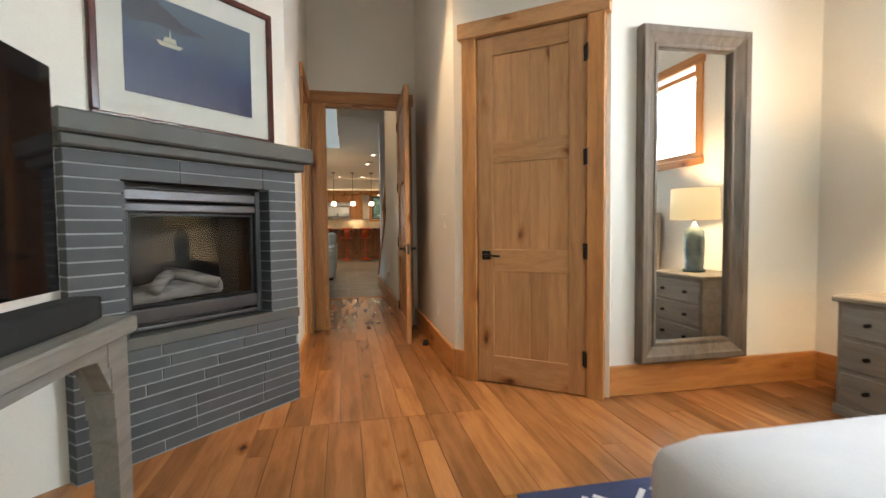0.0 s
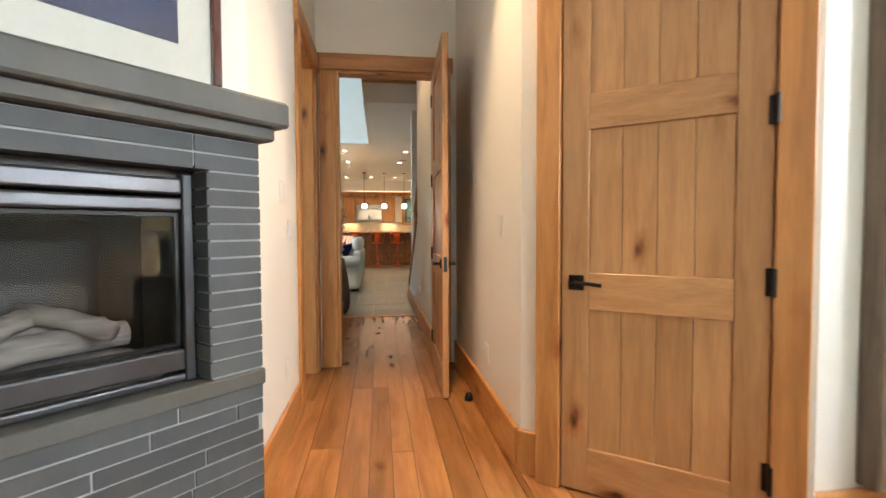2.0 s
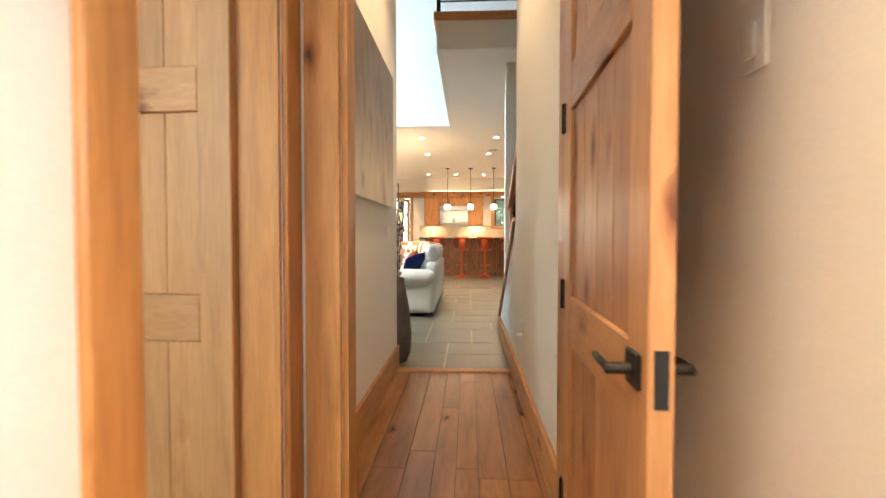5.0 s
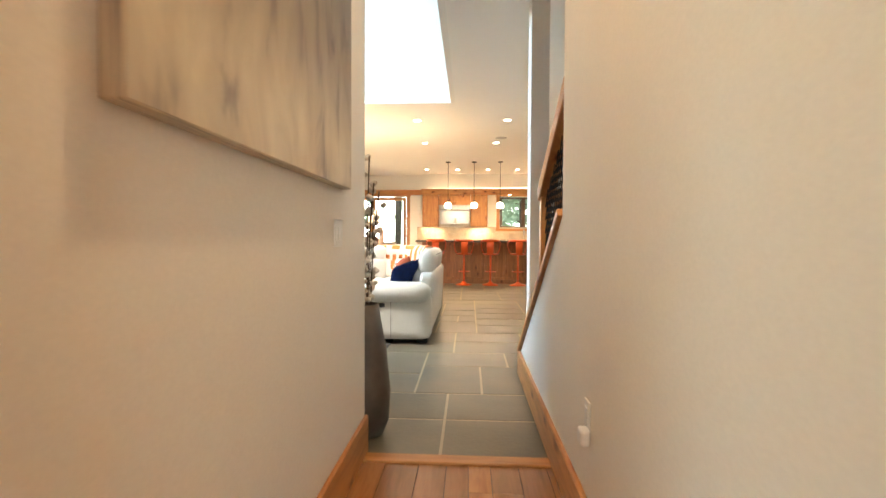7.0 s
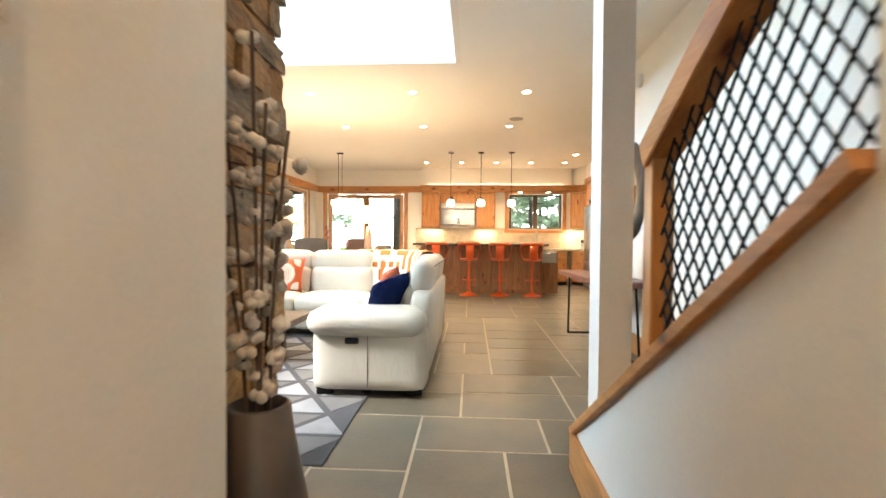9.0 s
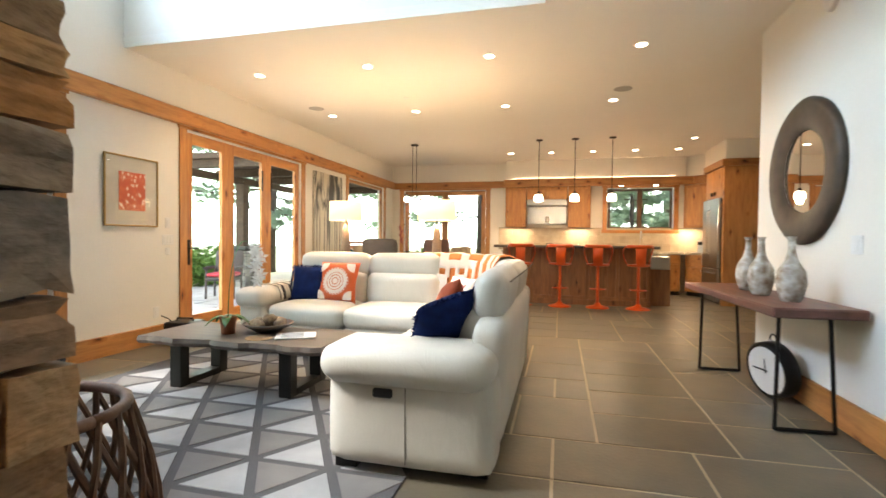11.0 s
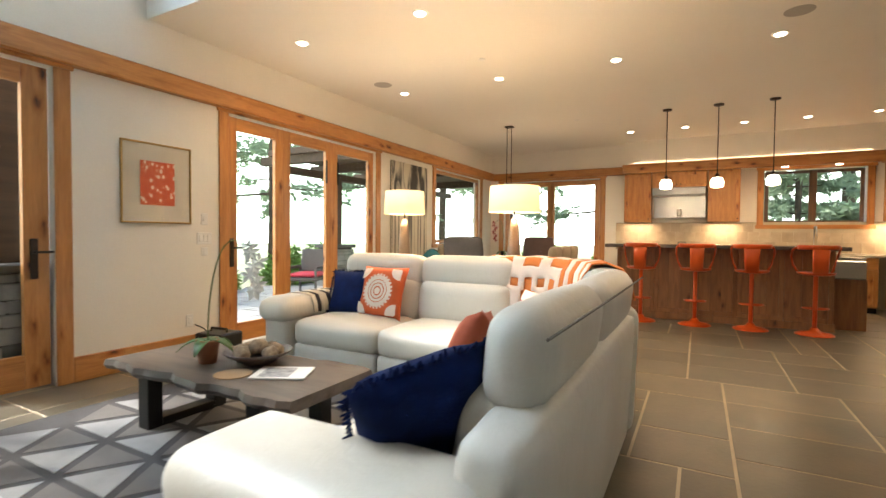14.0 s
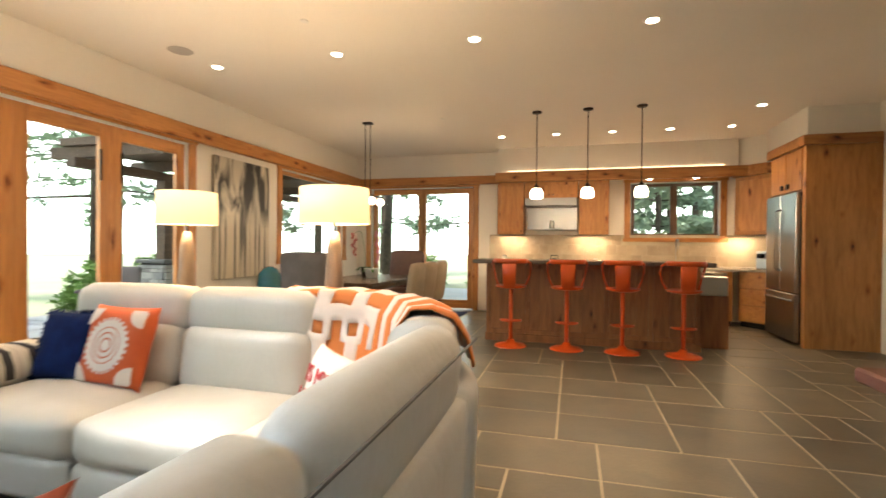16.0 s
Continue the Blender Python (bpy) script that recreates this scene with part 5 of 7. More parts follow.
part("page_block", cube(-0.15, 0.15, -0.11, 0.11, 0, 0.010, 0.002), WHITE, mag)
part("cover_photo", cube(-0.11, 0.06, -0.09, 0.08, 0.0102, 0.0108), plain("grey_photo", (0.12, 0.12, 0.13), (0.5, 0.5, 0.5), 0.4, scale=25), mag)
cos_ = thing("cork_mat", (-1.68, 11.38, 0.405), "round cork mat on the table", "mat")
part("disc", lathe([(0.10, 0), (0.10, 0.005)]), plain("cork", (0.33, 0.2, 0.1), None, 0.9, scale=40), cos_)

# dark lounge chair
CHARCOAL = plain("charcoal_wool", (0.035, 0.038, 0.045), (0.026, 0.028, 0.034), 0.95, scale=12, fine=200, bump=0.5)
lc = thing("lounge_chair", (-2.72, 10.02, 0), "charcoal wool lounge chair on thin black legs", "chair", -62)
part("seat", soft(-0.34, 0.34, -0.36, 0.36, 0.28, 0.44, 0.07, 0.025), CHARCOAL, lc, "", True)
part("backrest", soft(-0.38, 0.38, -0.10, 0.06, 0, 0.62, 0.07, 0.03, m=pose(0, -0.36, 0.36, 14, 0, 0)), CHARCOAL, lc, "", True)
for s in (-1, 1):
    part("armrest", soft(s * 0.40 - 0.07, s * 0.40 + 0.07, -0.44, 0.40, 0.33, 0.62, 0.065, 0.01, m=pose(0, 0, 0, -4, 0, 0)), CHARCOAL, lc, "", True)
    for yy, dy in ((0.32, 0.10), (-0.30, -0.10)):
        part("leg", tube([(s * 0.30, yy, 0.31), (s * 0.345, yy + dy * 0.3, 0.27), (s * 0.36, yy + dy * 0.8, 0.12), (s * 0.37, yy + dy, 0.013)], 0.011), BLACK, lc, "black steel rod leg", True)

# wicker basket by the chimney
WICKER = plain("dark_wicker", (0.17, 0.085, 0.045), (0.085, 0.042, 0.024), 0.7, scale=20, bump=0.5)
bk = thing("wicker_basket", (-0.80, 9.14, 0), "open woven wicker basket on the floor", "basket")


def bulge(u):
    return 0.19 + 0.11 * math.sin(math.pi * (0.15 + 0.75 * u))


NS = 22
for k in range(NS):
    for s in (1, -1):
        pts = []
        for j in range(9):
            u = j / 8
            a = 2 * math.pi * (k / NS) + s * u * 0.9
            r = bulge(u) + 0.006 * s
            pts.append((r * math.cos(a), r * math.sin(a), 0.01 + 0.70 * u))
        part("cane", tube(pts, 0.009, 6), WICKER, bk)
for u, rr in ((0.0, 0.014), (1.0, 0.016)):
    r = bulge(u)
    part("rim", tube([(r * math.cos(2 * math.pi * k / 24), r * math.sin(2 * math.pi * k / 24), 0.014 + 0.70 * u) for k in range(25)], rr, 7), WICKER, bk, "", True)
part("handle", tube([(-0.20, 0.10, 0.70), (-0.20, 0.09, 0.80), (-0.19, 0.08, 0.88), (-0.19, 0.08, 0.92)], 0.013, 7), WICKER, bk)

# black box by the wall
bx = thing("battery_charger", (-3.47, 12.62, 0), "black box with a cable beside the wall outlet", "box", 8)
part("case", cube(-0.16, 0.16, -0.14, 0.14, 0, 0.24, 0.02, 2), BLACK, bx)
part("handle", tube([(-0.10, 0, 0.235), (-0.09, 0, 0.27), (0.09, 0, 0.27), (0.10, 0, 0.235)], 0.012), BLACK, bx)
part("cable", tube([(-0.15, 0.05, 0.18), (-0.20, 0.0, 0.26), (-0.24, -0.06, 0.30)], 0.006), BLACK, bx)
wall_plate("wall_outlet", EASTF(-3.74, 12.50, 0.34), 0.075, 0.12, "white plastic wall outlet plate", 0)
wall_plate("light_switch", EASTF(-3.74, 12.66, 1.13), 0.16, 0.115, SW, 3)
wall_plate("light_switch", EASTF(-3.74, 12.66, 1.32), 0.07, 0.115, SW)
wall_plate("wall_outlet", EASTF(-3.74, 12.66, 1.00), 0.07, 0.08, "white plug-in timer on the wall", 0)
wall_plate("light_switch", WESTF(2.27, 11.62, 1.16), 0.12, 0.115, SW, 2)


def coral(n, l):
    t = n.new("ShaderNodeTexCoord")
    v = n.new("ShaderNodeTexVoronoi")
    v.inputs["Scale"].default_value = 7.0
    l.new(t.outputs["Generated"], v.inputs["Vector"])
    return ramp(n, l, v.outputs["Distance"], [(0.25, (0.75, 0.60, 0.52)), (0.36, (0.60, 0.12, 0.04)), (0.6, (0.52, 0.08, 0.03))])


GOLD = plain("gilt_frame", (0.50, 0.33, 0.12), None, 0.35, 0.7)
framed("coral_print", EASTF(-3.735, 11.88, 1.265), 0.63, 0.71, 0.016, 0.025, GOLD, 0.145, painted("coral_picture", coral), "gilt framed orange coral print on the white wall")


def horses(n, l):
    t = n.new("ShaderNodeTexCoord")
    s = n.new("ShaderNodeSeparateXYZ")
    l.new(t.outputs["Generated"], s.inputs[0])
    mp = n.new("ShaderNodeMapping")
    mp.inputs["Scale"].default_value = (6, 6, 2.2)
    l.new(t.outputs["Generated"], mp.inputs[0])
    blot = ramp(n, l, noise_tex(n, l, mp.outputs[0], 1.0, 6, 0.8), [(0.42, (0.03, 0.03, 0.03)), (0.56, (0.62, 0.56, 0.45))])
    mp2 = n.new("ShaderNodeMapping")
    mp2.inputs["Scale"].default_value = (16, 16, 0.6)
    l.new(t.outputs["Generated"], mp2.inputs[0])
    drip = ramp(n, l, noise_tex(n, l, mp2.outputs[0], 1.0, 3), [(0.40, (0.10, 0.095, 0.09)), (0.5, (0.60, 0.54, 0.43))])
    return mixed(n, l, "MIX", ramp(n, l, s.outputs[2], [(0.42, (0, 0, 0)), (0.60, (1, 1, 1))]), drip, blot)


hc = thing("drip_painting", (-3.74, 15.86, 0.80), "tall cream canvas with black dripping brushwork", "painting")
part("canvas", cube(0, 0.04, 0, 1.10, 0, 1.56, 0.003), painted("black_drip_canvas", horses), hc)

# console table with vases, round mirror, clock
RED_WOOD = wood("red_brown_slab", (0.16, 0.062, 0.045), (0.08, 0.03, 0.022), (14, 1.8, 14), 0.45, False)
co = thing("console_table", (1.97, 12.3, 0), "red-brown slab console table on thin black frames", "console table", 2)
part("tabletop", cube(-0.25, 0.25, -0.88, 0.90, 0.725, 0.785, 0.01), RED_WOOD, co)
for y in (-0.72, 0.72):
    fr = bmesh.new()
    for a, b in (((-0.15, y, 0.72), (-0.16, y, 0.01)), ((-0.16, y, 0.012), (0.17, y, 0.012)), ((0.17, y, 0.01), (0.13, y, 0.72)), ((-0.15, y, 0.715), (0.13, y, 0.715))):
        rod(a, b, 0.013, seg=6, into=fr)
    part("leg_frame", fr, BLACK, co)
PEARL = plain("pearl_glaze", (0.62, 0.59, 0.53), (0.22, 0.15, 0.09), 0.22, scale=16, fine=40, bump=0.1)
for i, (yy, xx) in enumerate(((11.78, 1.99), (12.15, 1.95), (12.55, 2.0))):
    v = thing("bottle_vase", (xx, yy, 0.785), "mottled pearl and brown bottle vase on the console", "vase", group="vases on the console")
    part("body", lathe([(0.05, 0), (0.065, 0.02), (0.088, 0.12), (0.078, 0.20), (0.036, 0.27), (0.022, 0.33), (0.020, 0.40), (0.030, 0.425), (0.024, 0.42), (0.016, 0.36)]), PEARL, v, "", True)
rm = thing("round_mirror", (2.27, 12.26, 1.69), "round mirror in a wide dark metal frame", "mirror")
MY = Matrix.Rotation(radians(-90), 4, "Y")
fr = lathe([(0.30, 0.0), (0.53, 0.0), (0.535, 0.03), (0.50, 0.055), (0.34, 0.045), (0.30, 0.02)], 48)
bmesh.ops.delete(fr, geom=[f for f in fr.faces if len(f.verts) > 4], context="FACES_ONLY")
bmesh.ops.transform(fr, matrix=MY, verts=fr.verts)
part("frame", fr, plain("brown_patina", (0.085, 0.062, 0.045), (0.05, 0.038, 0.03), 0.5, 0.4, scale=10), rm, "", True)
gl = lathe([(0.305, 0.008), (0.305, 0.014)], 48)
bmesh.ops.transform(gl, matrix=MY, verts=gl.verts)
part("looking_glass", gl, MIRROR, rm)
ck = thing("floor_clock", (2.09, 12.28, 0), "round black clock with a white face leaning under the console", "clock")
MC = pose(0, 0, 0.215, 0, -90 - 8, 18)
dr = lathe([(0.19, -0.06), (0.21, -0.05), (0.21, 0.05), (0.195, 0.06), (0.18, 0.05)], 32)
bmesh.ops.transform(dr, matrix=MC, verts=dr.verts)
part("case", dr, BLACK, ck, "", True)
dl = lathe([(0.178, 0.052), (0.178, 0.056)], 32)
bmesh.ops.transform(dl, matrix=MC, verts=dl.verts)
dial = part("dial", dl, WHITE, ck, "white dial")
ha = cube(-0.006, 0.006, -0.02, 0.13, 0.0575, 0.060)
cube(-0.02, 0.09, -0.005, 0.005, 0.0575, 0.060, into=ha)
bmesh.ops.transform(ha, matrix=MC, verts=ha.verts)
part("clock_pointers", ha, BLACK, dial)
part("ring_handle", tube([(0.0, 0.06 * math.cos(a), 0.43 + 0.05 * math.sin(a)) for a in [math.pi * k / 8 for k in range(9)]], 0.006), BLACK, ck)

sd = thing("smoke_detector", (2.27, 11.96, 2.79), "round white smoke detector on the wall", "smoke detector")
sdm = lathe([(0.07, 0.0), (0.07, 0.022), (0.055, 0.036), (0.02, 0.04)], 24)
bmesh.ops.transform(sdm, matrix=MY, verts=sdm.verts)
part("case", sdm, WHITE, sd, "", True)
PLAID = [plain("plaid_cream", (0.62, 0.55, 0.44), None, 0.95, gloss=0.15), plain("plaid_charcoal", (0.05, 0.045, 0.045), None, 0.95, gloss=0.15)]
pl = thing("plaid_blanket", (-2.52, 12.90, 0.0), "folded cream and charcoal striped blanket over the sofa arm", "blanket")
for k in range(9):
    y0 = -0.20 + k * 0.045
    bm = bmesh.new()
    rows = [[bm.verts.new((px_, yy, zz)) for yy in (y0, y0 + 0.045)] for px_, zz in ((-0.19, 0.46), (-0.185, 0.58), (-0.14, 0.655), (-0.05, 0.672), (0.07, 0.672), (0.15, 0.655), (0.185, 0.58), (0.19, 0.51))]
    for a, b in zip(rows, rows[1:]):
        bm.faces.new((a[0], a[1], b[1], b[0]))
    ob = part("stripe", bm, PLAID[1 if k % 3 == 1 else 0], pl, "", True)
    ob.modifiers.new("thick", "SOLIDIFY").thickness = 0.012
# floor lamps behind the sofa
LAMPWOOD = wood("pale_turned_wood", (0.30, 0.22, 0.16), (0.2, 0.14, 0.1), (12, 12, 2), 0.5, False)
for x, y in ((-2.08, 13.72), (-0.90, 13.70)):
    table_lamp("floor_lamp", x, y, 0.0, [(0.14, 0), (0.14, 0.03), (0.07, 0.06), (0.065, 0.9), (0.045, 1.25), (0.025, 1.34)], LAMPWOOD, 0.205 if x < -1.5 else 0.23, 1.39, 0.23, "lit floor lamp with a cream drum shade", 34)

# ---------------- glazed doors and windows ----------------
def glazed(name, axis, at, panels, z0, z1, stile, rail_b, rail_t, label, mat_v=None, depth=0.05):
    """Glazed leaves in an opening: (u0, u1) each; frame bars and one pane a leaf."""
    d = thing(name, (0, 0, 0), label, "window" if z0 > 0.5 else "glass door", kind="structure")

    def b(u0, u1, za, zb, t0, t1):
        return cube(at + t0, at + t1, u0, u1, za, zb, 0.003) if axis == "x" else cube(u0, u1, at + t0, at + t1, za, zb, 0.003)
    for u0, u1 in panels:
        leafp = part("frame_bar", b(u0, u0 + stile, z0, z1, 0, depth), mat_v or ALDER_V, d)
        part("frame_bar", b(u1 - stile, u1, z0, z1, 0, depth), mat_v or ALDER_V, d)
        part("frame_bar", b(u0 + stile, u1 - stile, z0, z0 + rail_b, 0.002, depth - 0.002), mat_v or (ALDER_Y if axis == "x" else ALDER_X), d)
        part("frame_bar", b(u0 + stile, u1 - stile, z1 - rail_t, z1, 0.002, depth - 0.002), mat_v or (ALDER_Y if axis == "x" else ALDER_X), d)
        g = part("pane", b(u0 + stile - 0.005, u1 - stile + 0.005, z0 + rail_b - 0.005, z1 - rail_t + 0.005, depth * 0.45, depth * 0.55), GLASS, d)
        g.visible_shadow = False
    return d


DARK_V = wood("dark_window_wood", (0.12, 0.065, 0.035), (0.07, 0.035, 0.02), (20, 20, 2), 0.4, False)
d1 = glazed("door_1", "x", -3.82, [(9.37, 10.38), (10.36, 11.40)], 0.02, 2.40, 0.16, 0.25, 0.14, "alder framed glass sliding door")
d2 = glazed("door_2", "x", -3.82, [(12.95, 13.70), (13.70, 14.55), (14.55, 15.46)], 0.02, 2.40, 0.115, 0.20, 0.13, "alder framed folding glass doors")
glazed("window_1", "x", -3.82, [(17.34, 19.33)], 1.04, 2.40, 0.06, 0.06, 0.06, "wide alder framed dining window")
glazed("door_3", "y", 20.06, [(-3.40, -2.32), (-2.36, -1.30)], 0.02, 2.38, 0.10, 0.16, 0.10, "alder framed glass sliding door")
glazed("window_2", "y", 20.05, [(1.60, 2.30), (2.30, 3.00)], 1.44, 2.38, 0.055, 0.055, 0.05, "dark framed double kitchen window", DARK_V)
glazed("window_3", "x", 3.80, [(0.52, 1.66)], 1.77, 2.60, 0.05, 0.05, 0.05, "alder framed bedroom window")
for y, zz, dd in ((11.30, 0.98, d1), (12.99, 0.98, d2)):
    lv = bmesh.new()
    cube(-3.765, -3.755, y - 0.025, y + 0.025, zz - 0.15, zz + 0.15, 0.003, into=lv)
    tube([(-3.755, y, zz + 0.05), (-3.71, y, zz + 0.05), (-3.705, y + 0.10, zz + 0.05)], 0.009, into=lv)
    part("handle", lv, BRONZE, dd, "dark bronze lever on a long plate")
for y in (14.44, 14.66):
    part("hinge", rod((-3.765, y, 1.85), (-3.765, y, 2.15), 0.012), BRONZE, d2)

# ---------------- ceiling fixtures ----------------
CAN_GLOW = glow("downlight_lens", (1.0, 0.84, 0.60), 14.0)
c0 = thing("downlight", (CANS[0][0], CANS[0][1], 3.05), "round recessed ceiling downlight, lit", "downlight", group="ceiling downlights")
part("trim_ring", lathe([(0.046, -0.004), (0.068, -0.006), (0.072, -0.001), (0.072, 0.0), (0.046, 0.0)], 24), WHITE, c0, "", True)
part("lens", lathe([(0.047, -0.008), (0.047, -0.005)], 24), CAN_GLOW, c0)
for cx, cy in CANS[1:]:
    copy_thing(c0, pose(cx, cy, 3.05))
for cx, cy in ((-2.95, 14.55), (1.25, 14.5)):
    sp = thing("ceiling_speaker", (cx, cy, 3.05), "round grey ceiling speaker grille", "speaker")
    part("grille", lathe([(0.11, -0.003), (0.105, -0.005)], 28), plain("speaker_grille", (0.45, 0.42, 0.38), None, 0.8), sp)
for cx, cy in ((-1.5, 14.3), (-1.2, 17.4)):
    sk = thing("sprinkler_cap", (cx, cy, 3.05), "small round ceiling sprinkler cap", "sprinkler")
    part("cap", lathe([(0.035, -0.006), (0.03, -0.012)], 16), WHITE, sk)
PEND_GLOW = glow("pendant_glass", (1.0, 0.85, 0.62), 5.0)
p0 = thing("pendant_light", (0.116, 17.38, 3.05), "small pendant with a white glass shade on a dark stem", "pendant lamp", group="pendants over the island")
part("canopy", lathe([(0.06, -0.02), (0.065, -0.012), (0.065, 0)], 20), BRONZE, p0, "", True)
part("stem", rod((0, 0, -0.015), (0, 0, -0.98), 0.007), BRONZE, p0)
part("socket", lathe([(0.03, -1.03), (0.035, -1.0), (0.012, -0.96)], 16), BRONZE, p0, "", True)
part("shade", lathe([(0.055, -1.16), (0.082, -1.15), (0.085, -1.08), (0.06, -1.025), (0.03, -1.02)], 24), PEND_GLOW, p0, "white glowing glass shade", True)
copy_thing(p0, pose(0.77, 17.38, 3.05))
copy_thing(p0, pose(1.424, 17.38, 3.05))
for x in (0.116, 0.77, 1.424):
    point_lamp("pendant_bulb", x, 17.38, 1.86, 12, 0.05)
dp = thing("dining_chandelier", (-2.33, 17.38, 3.05), "dark two-rod chandelier with round white globes", "chandelier")
part("canopy", cube(-0.07, 0.07, -0.05, 0.05, -0.025, 0, 0.006), BRONZE, dp)
for s in (-0.04, 0.04):
    part("rod", rod((s, 0, -0.02), (s, 0, -1.05), 0.006), BRONZE, dp)
part("bar", cube(-0.02, 0.02, -0.55, 0.55, -1.07, -1.04, 0.004), BRONZE, dp)
for k in range(4):
    g = bmesh.new()
    bmesh.ops.create_icosphere(g, subdivisions=3, radius=0.06, matrix=pose(0.0, -0.48 + k * 0.32, -1.13))
    part("globe", g, PEND_GLOW, dp, "", True)
point_lamp("chandelier_bulb", -2.33, 17.38, 1.78, 20, 0.1)
wd0 = thing("window_downlight", (1.86, 19.78, 2.44), "small round light over the kitchen window", "downlight")
part("lens", lathe([(0.045, -0.02), (0.05, 0.0)], 20), CAN_GLOW, wd0)
copy_thing(wd0, pose(2.6, 19.78, 2.44))

# ---------------- kitchen ----------------
QUARTZ = plain("stone_worktop", (0.42, 0.37, 0.30), (0.30, 0.26, 0.21), 0.22, scale=14, fine=60, bump=0.03)
ISLTOP = plain("dark_stone_worktop", (0.15, 0.125, 0.11), (0.09, 0.075, 0.065), 0.2, scale=14, fine=60, bump=0.03)


def cab_front(parent, x0, x1, z0, z1, y, mat_v, mat_x, handle=None, name="door"):
    """A frame-and-panel front facing -y at depth y."""
    w = 0.06
    bm = bmesh.new()
    cube(x0, x0 + w, y - 0.022, y, z0, z1, 0.003, into=bm)
    cube(x1 - w, x1, y - 0.022, y, z0, z1, 0.003, into=bm)
    cube(x0 + w, x1 - w, y - 0.021, y, z0, z0 + w, 0.003, into=bm)
    cube(x0 + w, x1 - w, y - 0.021, y, z1 - w, z1, 0.003, into=bm)
    dd = part(name, bm, mat_v, parent)
    part("panel", cube(x0 + w, x1 - w, y - 0.012, y, z0 + w, z1 - w), mat_v, dd)
    if handle:
        hx, hz = handle
        part("knob", rod((hx, y - 0.022, hz), (hx, y - 0.05, hz), 0.013), BRONZE, dd)
    return dd


def upper(name, x0, x1, z0, z1, doors, label):
    c = thing(name, ((x0 + x1) / 2, 19.84, z0), label, "cabinet")
    hw_ = (x1 - x0) / 2
    part("body", cube(-hw_, hw_, -0.16, 0.155, 0, z1 - z0), CAB_V, c)
    n = doors
    for i in range(n):
        a = -hw_ + 0.006 + i * (2 * hw_ - 0.006) / n
        cab_front(c, a, a + (2 * hw_ - 0.006) / n - 0.006, 0.006, z1 - z0 - 0.006, -0.16, CAB_V, CAB_X, (a + 0.03 if i else a + (2 * hw_) / n - 0.045, 0.06))
    return c


upper("upper_cabinet", -0.76, -0.27, 1.47, 2.42, 1, "knotty wood upper cabinet beside the range hood")
upper("upper_cabinet", 0.69, 1.20, 1.47, 2.42, 1, "knotty wood upper cabinet beside the range hood")
upper("hood_cabinet", -0.262, 0.682, 2.12, 2.42, 2, "low knotty wood cabinet above the range hood")
structure("trim_cabinet_crown", cube(-0.80, 3.62, 19.62, 19.70, 2.42, 2.60, 0.01), CAB_X, "wood crown board along the cabinets", "trim")
hood = thing("range_hood", (0.21, 19.84, 1.55), "stainless range hood with a warming shelf", "range hood")
part("canopy", cube(-0.45, 0.45, -0.36, 0.15, 0.42, 0.56, 0.01), STEEL, hood)
part("back_panel", cube(-0.45, 0.45, 0.135, 0.15, 0.0, 0.42), STEEL, hood)
part("shelf", cube(-0.45, 0.45, -0.12, 0.13, 0.0, 0.02, 0.004), STEEL, hood)
jug = thing("white_jug", (0.22, 19.80, 1.571), "small white jug on the warming shelf", "jug")
part("body", lathe([(0.04, 0), (0.05, 0.05), (0.035, 0.12), (0.04, 0.15), (0.034, 0.15)]), WHITE, jug, "", True)
SPLASH = plain("stone_tile", (0.44, 0.36, 0.26), (0.34, 0.27, 0.19), 0.4, scale=6, fine=50, bump=0.1, spread=0.14)
spl = structure("backsplash", cube(-0.95, 3.9, 19.985, 19.998, 0.93, 1.47), GROUT, "stone tile backsplash", "backsplash")
for i in range(24):
    for j in range(3):
        x = -0.86 + i * 0.17 + (0.085 if j % 2 else 0)
        zt = 0.93 + 0.09 + j * 0.18
        if x > 3.1 or (1.45 < x < 3.15 and zt + 0.08 > 1.36):
            continue
        piece("tile", pose(x, 19.978, zt), (0.164, 0.012, 0.174), SPLASH, spl, 0.01)
base = [(-0.78, -0.30), (-0.29, 0.70), (0.71, 1.45), (1.46, 2.40), (2.41, 3.05)]
for i, (x0, x1) in enumerate(base):
    c = thing("base_cabinet", ((x0 + x1) / 2, 19.68, 0), "knotty wood base cabinet under the worktop", "cabinet", group="kitchen base cabinets")
    h_ = (x1 - x0) / 2
    part("body", cube(-h_, h_, -0.28, 0.30, 0.09, 0.885), CAB_V, c)
    part("toe_kick", cube(-h_, h_, -0.22, 0.28, 0, 0.09), BLACK, c)
    cab_front(c, -h_ + 0.005, -0.003, 0.10, 0.68, -0.28, CAB_V, CAB_X, (-0.04, 0.62))
    cab_front(c, 0.003, h_ - 0.005, 0.10, 0.68, -0.28, CAB_V, CAB_X, (0.04, 0.62))
    part("drawer", cube(-h_ + 0.005, h_ - 0.005, -0.302, -0.28, 0.70, 0.875, 0.004), CAB_X, c)
wt = thing("worktop", (1.2, 19.66, 0.885), "pale stone worktop along the kitchen wall", "worktop")
part("slab", cube(-2.0, 2.2, -0.32, 0.325, 0, 0.04, 0.006), QUARTZ, wt)
